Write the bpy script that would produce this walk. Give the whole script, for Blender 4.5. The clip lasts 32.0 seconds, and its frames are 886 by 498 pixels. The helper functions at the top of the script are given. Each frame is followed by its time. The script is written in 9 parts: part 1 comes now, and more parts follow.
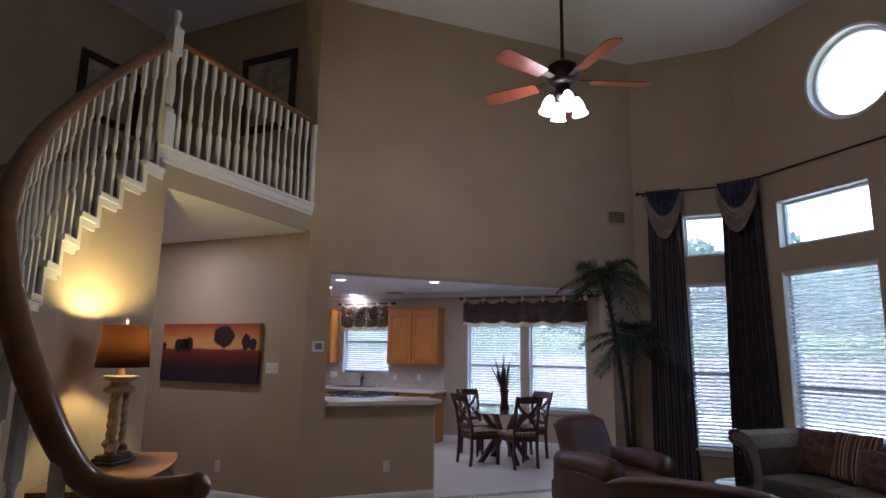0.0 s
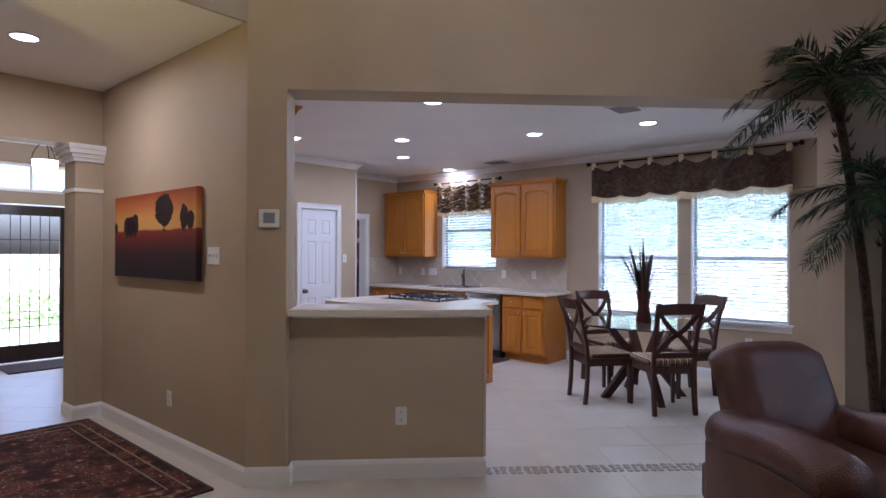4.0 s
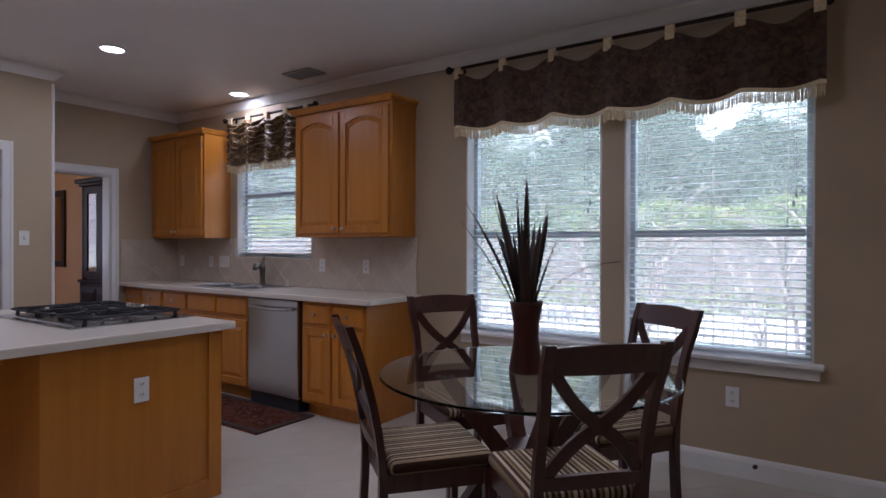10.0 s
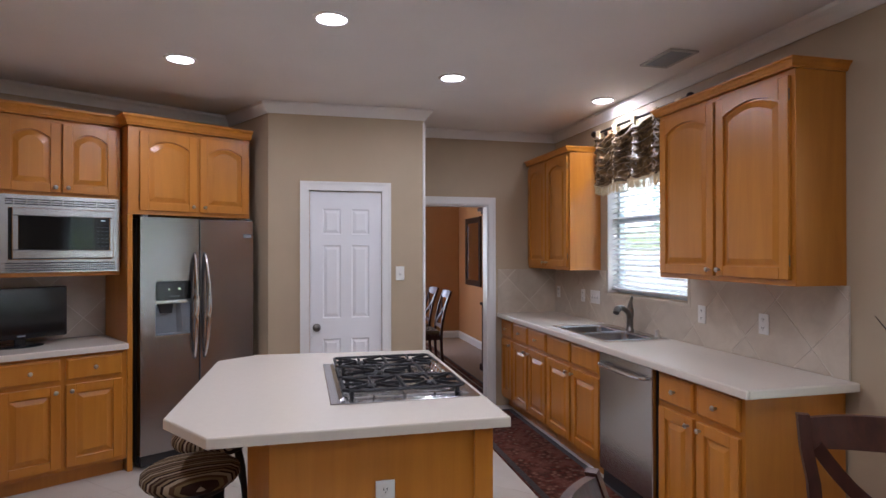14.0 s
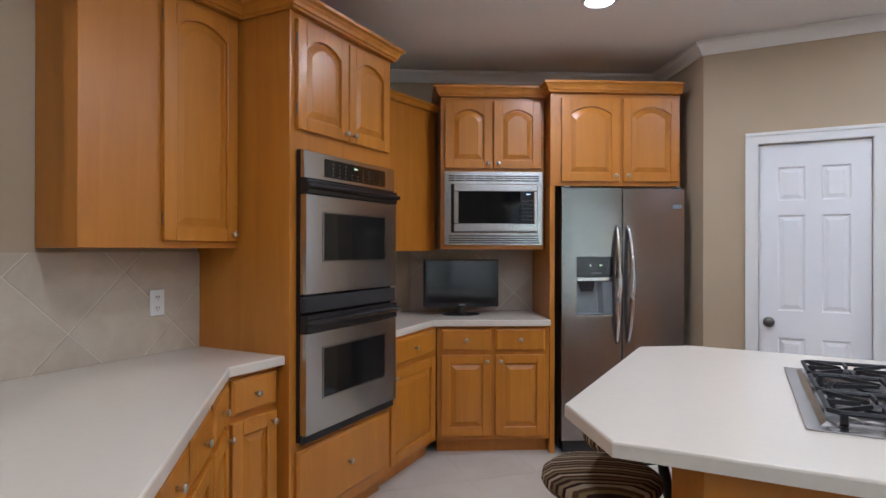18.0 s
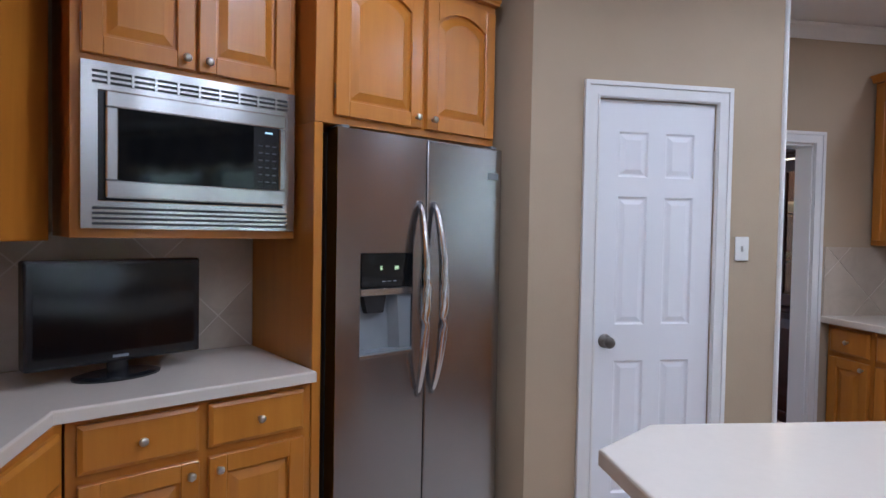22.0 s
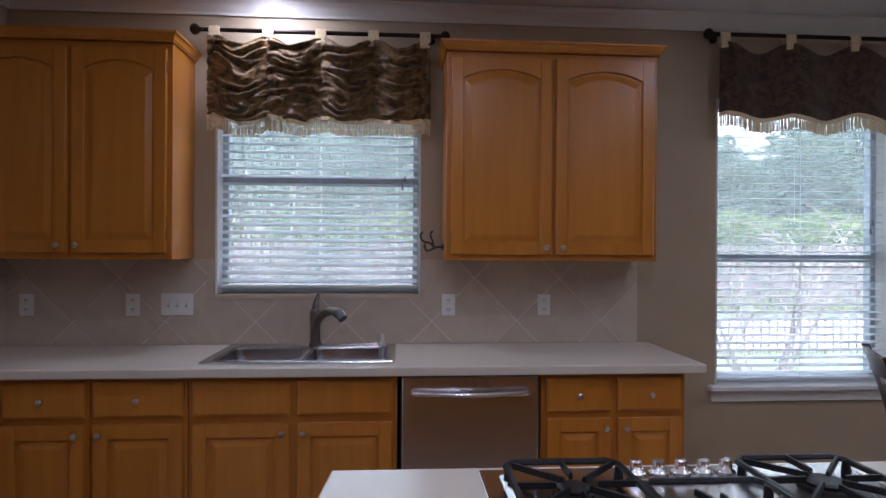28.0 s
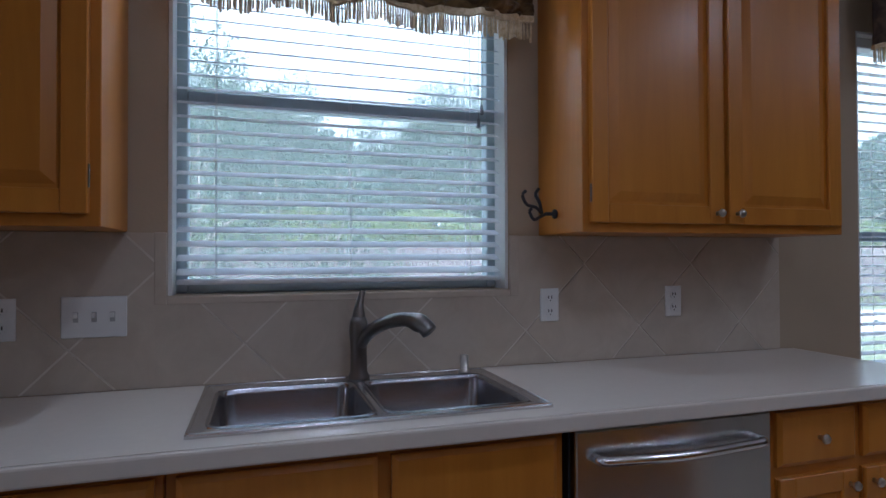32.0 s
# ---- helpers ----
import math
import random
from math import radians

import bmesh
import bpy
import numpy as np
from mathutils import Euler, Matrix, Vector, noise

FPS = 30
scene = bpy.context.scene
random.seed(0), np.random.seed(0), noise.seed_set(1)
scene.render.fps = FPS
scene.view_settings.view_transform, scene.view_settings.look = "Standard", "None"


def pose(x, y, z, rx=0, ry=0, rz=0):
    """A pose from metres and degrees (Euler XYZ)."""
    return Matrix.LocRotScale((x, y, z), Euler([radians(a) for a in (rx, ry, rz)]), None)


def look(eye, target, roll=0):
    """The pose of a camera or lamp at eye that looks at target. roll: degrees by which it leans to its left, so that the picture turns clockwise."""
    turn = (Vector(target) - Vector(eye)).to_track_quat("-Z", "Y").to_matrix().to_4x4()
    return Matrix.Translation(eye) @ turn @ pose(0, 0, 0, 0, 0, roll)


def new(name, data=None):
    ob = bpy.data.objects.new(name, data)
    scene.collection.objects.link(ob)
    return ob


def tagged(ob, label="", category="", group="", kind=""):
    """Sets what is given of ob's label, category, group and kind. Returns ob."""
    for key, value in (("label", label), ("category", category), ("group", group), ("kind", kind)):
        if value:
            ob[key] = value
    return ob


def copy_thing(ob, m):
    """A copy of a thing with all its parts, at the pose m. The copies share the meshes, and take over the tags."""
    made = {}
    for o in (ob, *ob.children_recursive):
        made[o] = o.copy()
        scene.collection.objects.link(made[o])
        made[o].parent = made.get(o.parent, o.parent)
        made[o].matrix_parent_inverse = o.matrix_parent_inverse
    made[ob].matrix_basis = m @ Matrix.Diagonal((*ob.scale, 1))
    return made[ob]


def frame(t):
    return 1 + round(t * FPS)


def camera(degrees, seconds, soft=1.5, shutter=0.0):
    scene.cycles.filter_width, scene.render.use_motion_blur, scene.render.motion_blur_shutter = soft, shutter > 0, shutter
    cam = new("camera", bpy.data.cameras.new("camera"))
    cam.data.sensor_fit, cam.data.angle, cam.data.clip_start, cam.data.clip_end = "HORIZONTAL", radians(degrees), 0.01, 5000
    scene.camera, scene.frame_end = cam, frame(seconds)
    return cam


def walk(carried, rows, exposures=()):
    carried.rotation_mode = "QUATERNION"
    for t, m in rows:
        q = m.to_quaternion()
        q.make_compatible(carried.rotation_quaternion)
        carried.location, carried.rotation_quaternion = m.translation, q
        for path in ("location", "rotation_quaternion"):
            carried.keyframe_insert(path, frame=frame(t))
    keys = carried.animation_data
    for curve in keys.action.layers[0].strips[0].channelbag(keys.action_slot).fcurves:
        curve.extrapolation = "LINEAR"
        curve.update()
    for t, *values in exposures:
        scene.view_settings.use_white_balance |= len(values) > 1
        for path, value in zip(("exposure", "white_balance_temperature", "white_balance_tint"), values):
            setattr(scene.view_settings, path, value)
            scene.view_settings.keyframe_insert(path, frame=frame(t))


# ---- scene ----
cam = camera(74.5, 32.0)
PATH = [
    (0, (0.719, -0.618, 1.622), (-0.082, 1.181, 1.972), 0.9),
    (0.5, (0.76, -0.303, 1.563), (-0.063, 1.49, 1.888), 0.8),
    (1, (0.81, 0.048, 1.512), (-0.08, 1.824, 1.744), 0.7),
    (1.5, (0.805, 0.441, 1.496), (-0.144, 2.195, 1.655), 0.7),
    (2, (0.767, 0.823, 1.465), (-0.306, 2.508, 1.574), 0.5),
    (2.5, (0.632, 1.234, 1.474), (-0.572, 2.83, 1.519), 0.5),
    (4.5, (0.03, 2.965, 1.451), (-1.288, 4.47, 1.465), 0.2),
    (5, (-0.101, 3.384, 1.476), (-1.415, 4.892, 1.488), 0.3),
    (5.5, (-0.184, 3.816, 1.474), (-1.501, 5.32, 1.486), 0.2),
    (6, (-0.303, 4.173, 1.488), (-1.629, 5.67, 1.492), 0.2),
    (6.5, (-0.361, 4.481, 1.504), (-1.702, 5.965, 1.505), 0.2),
    (7, (-0.422, 4.768, 1.512), (-1.794, 6.224, 1.513), 0.1),
    (7.5, (-0.535, 4.941, 1.509), (-1.907, 6.396, 1.515), 0.3),
    (8, (-0.608, 5.139, 1.483), (-1.972, 6.602, 1.489), 0.4),
    (8.5, (-0.664, 5.39, 1.427), (-2.023, 6.858, 1.436), 0.2),
    (9, (-0.79, 5.567, 1.374), (-2.043, 7.126, 1.378), 0.2),
    (9.5, (-0.927, 5.787, 1.329), (-2.097, 7.409, 1.327), 0.3),
    (10, (-1.021, 5.978, 1.319), (-2.148, 7.63, 1.308), 0.2),
    (10.5, (-1.083, 6.166, 1.352), (-2.193, 7.83, 1.339), 0.3),
    (11, (-1.142, 6.389, 1.415), (-2.292, 8.026, 1.403), 0.2),
    (11.5, (-1.261, 6.58, 1.454), (-2.53, 8.126, 1.446), 0.2),
    (12, (-1.368, 6.754, 1.477), (-2.812, 8.139, 1.471), -0.0),
    (12.5, (-1.408, 6.927, 1.501), (-3.05, 8.068, 1.501), 0.0),
    (13, (-1.451, 7.047, 1.532), (-3.255, 7.91, 1.535), -0.2),
    (13.5, (-1.515, 7.094, 1.557), (-3.406, 7.745, 1.562), -0.1),
    (15.5, (-1.605, 7.23, 1.509), (-3.605, 7.205, 1.526), -0.3),
    (16, (-1.699, 7.184, 1.467), (-3.688, 6.973, 1.483), -0.2),
    (16.5, (-1.84, 7.079, 1.434), (-3.788, 6.629, 1.449), 0.0),
    (17, (-1.93, 7.041, 1.408), (-3.818, 6.383, 1.422), 0.1),
    (17.5, (-2.058, 7.091, 1.404), (-3.876, 6.259, 1.413), 0.0),
    (18, (-2.212, 7.101, 1.39), (-3.992, 6.188, 1.39), 0.1),
    (18.5, (-2.477, 7.027, 1.378), (-4.233, 6.068, 1.375), -0.0),
    (19, (-2.71, 6.956, 1.377), (-4.455, 5.98, 1.365), 0.0),
    (19.5, (-2.953, 6.854, 1.366), (-4.691, 5.865, 1.36), -0.1),
    (20, (-3.172, 6.708, 1.353), (-4.906, 5.711, 1.351), -0.1),
    (20.5, (-3.367, 6.575, 1.347), (-5.123, 5.617, 1.338), 0.1),
    (21, (-3.592, 6.297, 1.357), (-5.495, 5.684, 1.35), -0.0),
    (21.5, (-3.729, 6.109, 1.36), (-5.721, 5.939, 1.365), 0.1),
    (22, (-3.894, 6.048, 1.424), (-5.865, 6.384, 1.367), 1.0),
    (22.5, (-4.031, 6.0, 1.387), (-5.877, 6.772, 1.372), 0.6),
    (23, (-4.089, 5.946, 1.37), (-5.698, 7.134, 1.359), 0.6),
    (23.5, (-4.155, 5.961, 1.374), (-5.461, 7.475, 1.356), 0.8),
    (24, (-4.236, 6.005, 1.373), (-5.205, 7.754, 1.357), 1.0),
    (24.5, (-4.332, 5.964, 1.354), (-4.938, 7.87, 1.359), 0.9),
    (25, (-4.356, 5.987, 1.351), (-4.686, 7.96, 1.358), 0.7),
    (25.5, (-4.402, 6.084, 1.366), (-4.548, 8.079, 1.368), 0.5),
    (27.5, (-4.851, 6.34, 1.423), (-4.738, 8.337, 1.416), 0.6),
    (28, (-5.096, 6.531, 1.443), (-4.959, 8.526, 1.444), 0.3),
    (28.5, (-5.376, 6.676, 1.442), (-5.197, 8.668, 1.459), 0.5),
    (29, (-5.533, 6.833, 1.424), (-5.338, 8.824, 1.442), 0.4),
    (29.5, (-5.609, 7.005, 1.415), (-5.422, 8.996, 1.435), 0.3),
    (30, (-5.659, 7.108, 1.396), (-5.502, 9.102, 1.421), 0.1),
    (30.5, (-5.75, 7.264, 1.371), (-5.604, 9.259, 1.405), 0.1),
    (31, (-5.847, 7.425, 1.321), (-5.674, 9.417, 1.364), -0.1),
    (31.5, (-5.866, 7.609, 1.298), (-5.532, 9.58, 1.337), -0.2),
    (32, (-5.83, 7.812, 1.311), (-5.231, 9.72, 1.34), -0.2),
]
EXPOSURES = [(0.0, 2.22, 4800, 28), (2.5, 2.78, 4800, 26), (5.0, 2.68, 4950, 23), (7.0, 2.15, 5050, 24), (9.0, 1.92, 5200, 25), (11.5, 1.68, 5250, 22), (13.0, 2.2, 5450, 22), (15.5, 2.9, 5350, 14), (18.0, 2.9, 5250, 12), (19.0, 2.92, 5180, 9), (20.0, 3.3, 5000, 7), (21.0, 3.36, 4850, 11), (22.0, 2.85, 4950, 15), (23.0, 2.45, 4880, 18), (24.0, 2.05, 4950, 18), (25.0, 1.58, 4950, 18), (28.0, 1.82, 5130, 22), (29.0, 1.96, 5100, 22), (30.0, 2.28, 5120, 21), (31.0, 1.97, 5080, 21), (32.0, 1.42, 4750, 16)]
walk(cam, [(t, look(eye, target, roll)) for t, eye, target, roll in PATH], EXPOSURES)
DOWN_POWER, TABLE_LAMP, FAN_POWER, DINING_POWER, SUN_POWER = 1.25, 11.0, 6.5, 5.0, 4.2
LAMP_COL = (1.0, 0.96, 0.90)
F2_TOP = 3.19
CHAIRS = [(218, 0.41, 14), (321, 0.34, -4), (69.5, 0.56, -14), (139.6, 0.76, 10)]
ARM1 = (-0.29, 6.00, 50)
ARM2 = (0.73, 3.67, 168)
SOFA_AT = (2.12, 5.90)
COFFEE = (1.36, 5.48)
PALM_AT = (-0.17, 7.05)
# ---- world, sun, exposure ----
world = bpy.data.worlds.new("world")
scene.world = world
world.use_nodes = True
wn = world.node_tree
wn.nodes.clear()
w_out = wn.nodes.new("ShaderNodeOutputWorld")
w_bg = wn.nodes.new("ShaderNodeBackground")
w_sky = wn.nodes.new("ShaderNodeTexSky")
w_sky.sky_type = 'NISHITA'
w_sky.sun_disc = False
w_sky.sun_elevation = radians(68)
w_sky.sun_rotation = radians(200)
w_sky.air_density = 0.8
w_sky.dust_density = 7.0
w_sky.ozone_density = 0.3
w_bg.inputs["Strength"].default_value = 0.15
wn.links.new(w_sky.outputs[0], w_bg.inputs["Color"])
wn.links.new(w_bg.outputs[0], w_out.inputs["Surface"])

sun_data = bpy.data.lights.new("sun", 'SUN')
sun_data.energy = SUN_POWER
sun_data.angle = radians(1.0)
sun_data.color = (1.0, 0.95, 0.88)
sun = new("sun", sun_data)
sun.matrix_world = look((-5, 1.4, 26), (-3, 12, 0))


# ---- materials ----
def nmat(name):
    m = bpy.data.materials.new(name)
    m.use_nodes = True
    nt = m.node_tree
    return m, nt, nt.nodes["Principled BSDF"]


def coords(nt, scale=(1, 1, 1), rot=(0, 0, 0), kind="Object"):
    tc = nt.nodes.new("ShaderNodeTexCoord")
    mp = nt.nodes.new("ShaderNodeMapping")
    mp.inputs["Scale"].default_value = scale
    mp.inputs["Rotation"].default_value = rot
    nt.links.new(tc.outputs[kind], mp.inputs["Vector"])
    return mp.outputs["Vector"]


def noise_tex(nt, vec, scale, detail=4, rough=0.55, dist=0.0):
    n = nt.nodes.new("ShaderNodeTexNoise")
    n.inputs["Scale"].default_value = scale
    n.inputs["Detail"].default_value = detail
    n.inputs["Roughness"].default_value = rough
    n.inputs["Distortion"].default_value = dist
    nt.links.new(vec, n.inputs["Vector"])
    return n.outputs["Fac"]


def ramp(nt, fac, stops):
    r = nt.nodes.new("ShaderNodeValToRGB")
    els = r.color_ramp.elements
    while len(els) < len(stops):
        els.new(0.5)
    for e, (p, c) in zip(els, stops):
        e.position = p
        e.color = (*c, 1)
    nt.links.new(fac, r.inputs["Fac"])
    return r.outputs["Color"]


def mix(nt, a, b, fac, mode='MIX'):
    m = nt.nodes.new("ShaderNodeMix")
    m.data_type = 'RGBA'
    m.blend_type = mode
    for sock, v in ((m.inputs[6], a), (m.inputs[7], b)):
        if isinstance(v, tuple):
            sock.default_value = (*v, 1)
        else:
            nt.links.new(v, sock)
    if isinstance(fac, (int, float)):
        m.inputs[0].default_value = fac
    else:
        nt.links.new(fac, m.inputs[0])
    return m.outputs[2]


def bump(nt, bsdf, height, strength=0.2, dist=0.01):
    b = nt.nodes.new("ShaderNodeBump")
    b.inputs["Strength"].default_value = strength
    b.inputs["Distance"].default_value = dist
    nt.links.new(height, b.inputs["Height"])
    nt.links.new(b.outputs["Normal"], bsdf.inputs["Normal"])


def island_random(nt):
    return nt.nodes.new("ShaderNodeNewGeometry").outputs["Random Per Island"]


def object_random(nt):
    return nt.nodes.new("ShaderNodeObjectInfo").outputs["Random"]


def scaled(c, k):
    return tuple(min(1.0, v * k) for v in c)


def paint(name, col, rough=0.6, vary=0.06, bump_scale=90, bump_s=0.12, spec=0.4):
    """Painted or plastered surface: broad unevenness and a fine roller texture."""
    m, nt, b = nmat(name)
    v = coords(nt)
    c = ramp(nt, noise_tex(nt, v, 1.3, 5), [(0.3, scaled(col, 1 - vary)), (0.7, scaled(col, 1 + vary))])
    nt.links.new(c, b.inputs["Base Color"])
    b.inputs["Roughness"].default_value = rough
    b.inputs["Specular IOR Level"].default_value = spec
    bump(nt, b, noise_tex(nt, v, bump_scale, 3), bump_s, 0.004)
    return m


def wood(name, dark, light, rough=0.35, grain=(18, 18, 1.2), coat=0.3, rand=True):
    """Grained wood; grain runs along local z."""
    m, nt, b = nmat(name)
    v = coords(nt, grain)
    if rand:
        o = nt.nodes.new("ShaderNodeVectorMath")
        o.operation = 'ADD'
        nt.links.new(v, o.inputs[0])
        s = nt.nodes.new("ShaderNodeCombineXYZ")
        mul = nt.nodes.new("ShaderNodeMath")
        mul.operation = 'MULTIPLY'
        mul.inputs[1].default_value = 37.0
        nt.links.new(object_random(nt), mul.inputs[0])
        nt.links.new(mul.outputs[0], s.inputs[0])
        nt.links.new(mul.outputs[0], s.inputs[2])
        nt.links.new(s.outputs[0], o.inputs[1])
        v = o.outputs[0]
    f1 = noise_tex(nt, v, 1.6, 8, 0.62, 0.6)
    f2 = noise_tex(nt, v, 0.25, 3)
    c1 = ramp(nt, f1, [(0.28, dark), (0.72, light)])
    c2 = ramp(nt, f2, [(0.3, (0.80, 0.78, 0.74)), (0.7, (1, 1, 1))])
    c = mix(nt, c1, c2, 0.55, 'MULTIPLY')
    nt.links.new(c, b.inputs["Base Color"])
    b.inputs["Roughness"].default_value = rough
    b.inputs["Coat Weight"].default_value = coat
    b.inputs["Coat Roughness"].default_value = 0.22
    bump(nt, b, f1, 0.06, 0.002)
    return m


def plain(name, col, rough=0.5, metal=0.0, vary=0.05, scale=25, spec=0.5):
    m, nt, b = nmat(name)
    v = coords(nt)
    f = noise_tex(nt, v, scale, 4)
    c = ramp(nt, f, [(0.3, scaled(col, 1 - vary)), (0.7, scaled(col, 1 + vary))])
    nt.links.new(c, b.inputs["Base Color"])
    b.inputs["Roughness"].default_value = rough
    b.inputs["Metallic"].default_value = metal
    b.inputs["Specular IOR Level"].default_value = spec
    return m


def steel(name, col=(0.55, 0.55, 0.56), rough=0.28, stretch=(2, 2, 160), b_s=0.05, brushed=0.0):
    """Brushed metal: fine streaks across one axis."""
    m, nt, b = nmat(name)
    f = noise_tex(nt, coords(nt, stretch), 6, 3)
    r = nt.nodes.new("ShaderNodeMapRange")
    r.inputs["To Min"].default_value = rough - 0.012
    r.inputs["To Max"].default_value = rough + 0.012
    nt.links.new(f, r.inputs["Value"])
    nt.links.new(r.outputs[0], b.inputs["Roughness"])
    c = ramp(nt, f, [(0.3, scaled(col, 0.985)), (0.7, scaled(col, 1.012))])
    nt.links.new(c, b.inputs["Base Color"])
    b.inputs["Metallic"].default_value = 1.0
    b.inputs["Anisotropic"].default_value = brushed
    b.inputs["Anisotropic Rotation"].default_value = 0.25
    if b_s:
        bump(nt, b, f, b_s, 0.001)
    return m


def emit(name, col, power):
    m, nt, b = nmat(name)
    b.inputs["Base Color"].default_value = (0.9, 0.9, 0.9, 1)
    b.inputs["Emission Color"].default_value = (*col, 1)
    b.inputs["Emission Strength"].default_value = power
    return m


def glass(name, col=(0.97, 0.99, 0.98), rough=0.0, alpha=None):
    m, nt, b = nmat(name)
    b.inputs["Base Color"].default_value = (*col, 1)
    b.inputs["Roughness"].default_value = rough
    b.inputs["Transmission Weight"].default_value = 1.0
    b.inputs["IOR"].default_value = 1.45
    return m


def pane_glass(name):
    """Thin window glass: see-through with a slight gloss."""
    m, nt, b = nmat(name)
    nt.nodes.remove(b)
    out = nt.nodes["Material Output"]
    tr = nt.nodes.new("ShaderNodeBsdfTransparent")
    tr.inputs["Color"].default_value = (0.96, 0.98, 0.97, 1)
    gl = nt.nodes.new("ShaderNodeBsdfGlossy")
    gl.inputs["Roughness"].default_value = 0.02
    ms = nt.nodes.new("ShaderNodeMixShader")
    ms.inputs[0].default_value = 0.06
    nt.links.new(tr.outputs[0], ms.inputs[1])
    nt.links.new(gl.outputs[0], ms.inputs[2])
    nt.links.new(ms.outputs[0], out.inputs["Surface"])
    return m


def stripes(name, cols, width, axis=0, rough=0.9, jit=0.02):
    """Woven stripes of uneven width across one local axis."""
    m, nt, b = nmat(name)
    v = coords(nt)
    sep = nt.nodes.new("ShaderNodeSeparateXYZ")
    nt.links.new(v, sep.inputs[0])
    mul = nt.nodes.new("ShaderNodeMath")
    mul.operation = 'MULTIPLY'
    mul.inputs[1].default_value = 1.0 / width
    nt.links.new(sep.outputs[axis], mul.inputs[0])
    fr = nt.nodes.new("ShaderNodeMath")
    fr.operation = 'FRACT'
    nt.links.new(mul.outputs[0], fr.inputs[0])
    r = nt.nodes.new("ShaderNodeValToRGB")
    r.color_ramp.interpolation = 'CONSTANT'
    els = r.color_ramp.elements
    while len(els) < len(cols):
        els.new(0.5)
    for e, (p, c) in zip(els, cols):
        e.position = p
        e.color = (*c, 1)
    nt.links.new(fr.outputs[0], r.inputs["Fac"])
    w = noise_tex(nt, coords(nt, (400, 400, 400)), 1.0, 2)
    c = mix(nt, r.outputs["Color"], ramp(nt, w, [(0.2, (0.75, 0.75, 0.75)), (0.8, (1, 1, 1))]), 1.0, 'MULTIPLY')
    nt.links.new(c, b.inputs["Base Color"])
    b.inputs["Roughness"].default_value = rough
    b.inputs["Specular IOR Level"].default_value = 0.2
    bump(nt, b, w, 0.3, 0.002)
    return m


def cloth(name, a, c2, scale=14, rough=0.9, sheen=0.2, b_s=0.3, detail=5):
    m, nt, b = nmat(name)
    v = coords(nt)
    f = noise_tex(nt, v, scale, detail, 0.6, 0.8)
    weave = noise_tex(nt, v, 420, 2)
    c = ramp(nt, f, [(0.38, a), (0.62, c2)])
    nt.links.new(c, b.inputs["Base Color"])
    b.inputs["Roughness"].default_value = rough
    b.inputs["Sheen Weight"].default_value = sheen
    b.inputs["Specular IOR Level"].default_value = 0.2
    bump(nt, b, weave, b_s, 0.002)
    return m


def leather(name, a, c2):
    m, nt, b = nmat(name)
    v = coords(nt)
    f = noise_tex(nt, v, 3.5, 6, 0.6, 0.5)
    c = ramp(nt, f, [(0.3, a), (0.75, c2)])
    nt.links.new(c, b.inputs["Base Color"])
    b.inputs["Roughness"].default_value = 0.42
    b.inputs["Specular IOR Level"].default_value = 0.45
    vo = nt.nodes.new("ShaderNodeTexVoronoi")
    vo.inputs["Scale"].default_value = 130
    nt.links.new(v, vo.inputs["Vector"])
    add = nt.nodes.new("ShaderNodeMath")
    add.operation = 'ADD'
    nt.links.new(vo.outputs["Distance"], add.inputs[0])
    f3 = noise_tex(nt, v, 7, 4, 0.6, 1.2)
    nt.links.new(f3, add.inputs[1])
    bump(nt, b, add.outputs[0], 0.25, 0.006)
    return m


def persian(name, field, accent, border, light):
    """Knotted rug: motifs from two cell patterns over a dark field."""
    m, nt, b = nmat(name)
    v = coords(nt)
    vo = nt.nodes.new("ShaderNodeTexVoronoi")
    vo.inputs["Scale"].default_value = 9
    vo.distance = 'MANHATTAN'
    nt.links.new(v, vo.inputs["Vector"])
    vo2 = nt.nodes.new("ShaderNodeTexVoronoi")
    vo2.inputs["Scale"].default_value = 24
    vo2.distance = 'CHEBYCHEV'
    nt.links.new(v, vo2.inputs["Vector"])
    c1 = ramp(nt, vo.outputs["Distance"], [(0.15, light), (0.3, accent), (0.42, field), (0.75, border)])
    c2 = ramp(nt, vo2.outputs["Distance"], [(0.1, light), (0.28, border), (0.5, accent), (0.7, field)])
    f = ramp(nt, noise_tex(nt, v, 5, 3), [(0.42, (0, 0, 0)), (0.58, (1, 1, 1))])
    sp = nt.nodes.new("ShaderNodeSeparateColor")
    nt.links.new(f, sp.inputs[0])
    c = mix(nt, c1, c2, sp.outputs[0])
    pile = noise_tex(nt, v, 260, 2)
    c = mix(nt, c, ramp(nt, pile, [(0.2, (0.6, 0.6, 0.6)), (0.8, (1, 1, 1))]), 0.8, 'MULTIPLY')
    nt.links.new(c, b.inputs["Base Color"])
    b.inputs["Roughness"].default_value = 0.95
    b.inputs["Specular IOR Level"].default_value = 0.1
    bump(nt, b, pile, 0.5, 0.006)
    return m


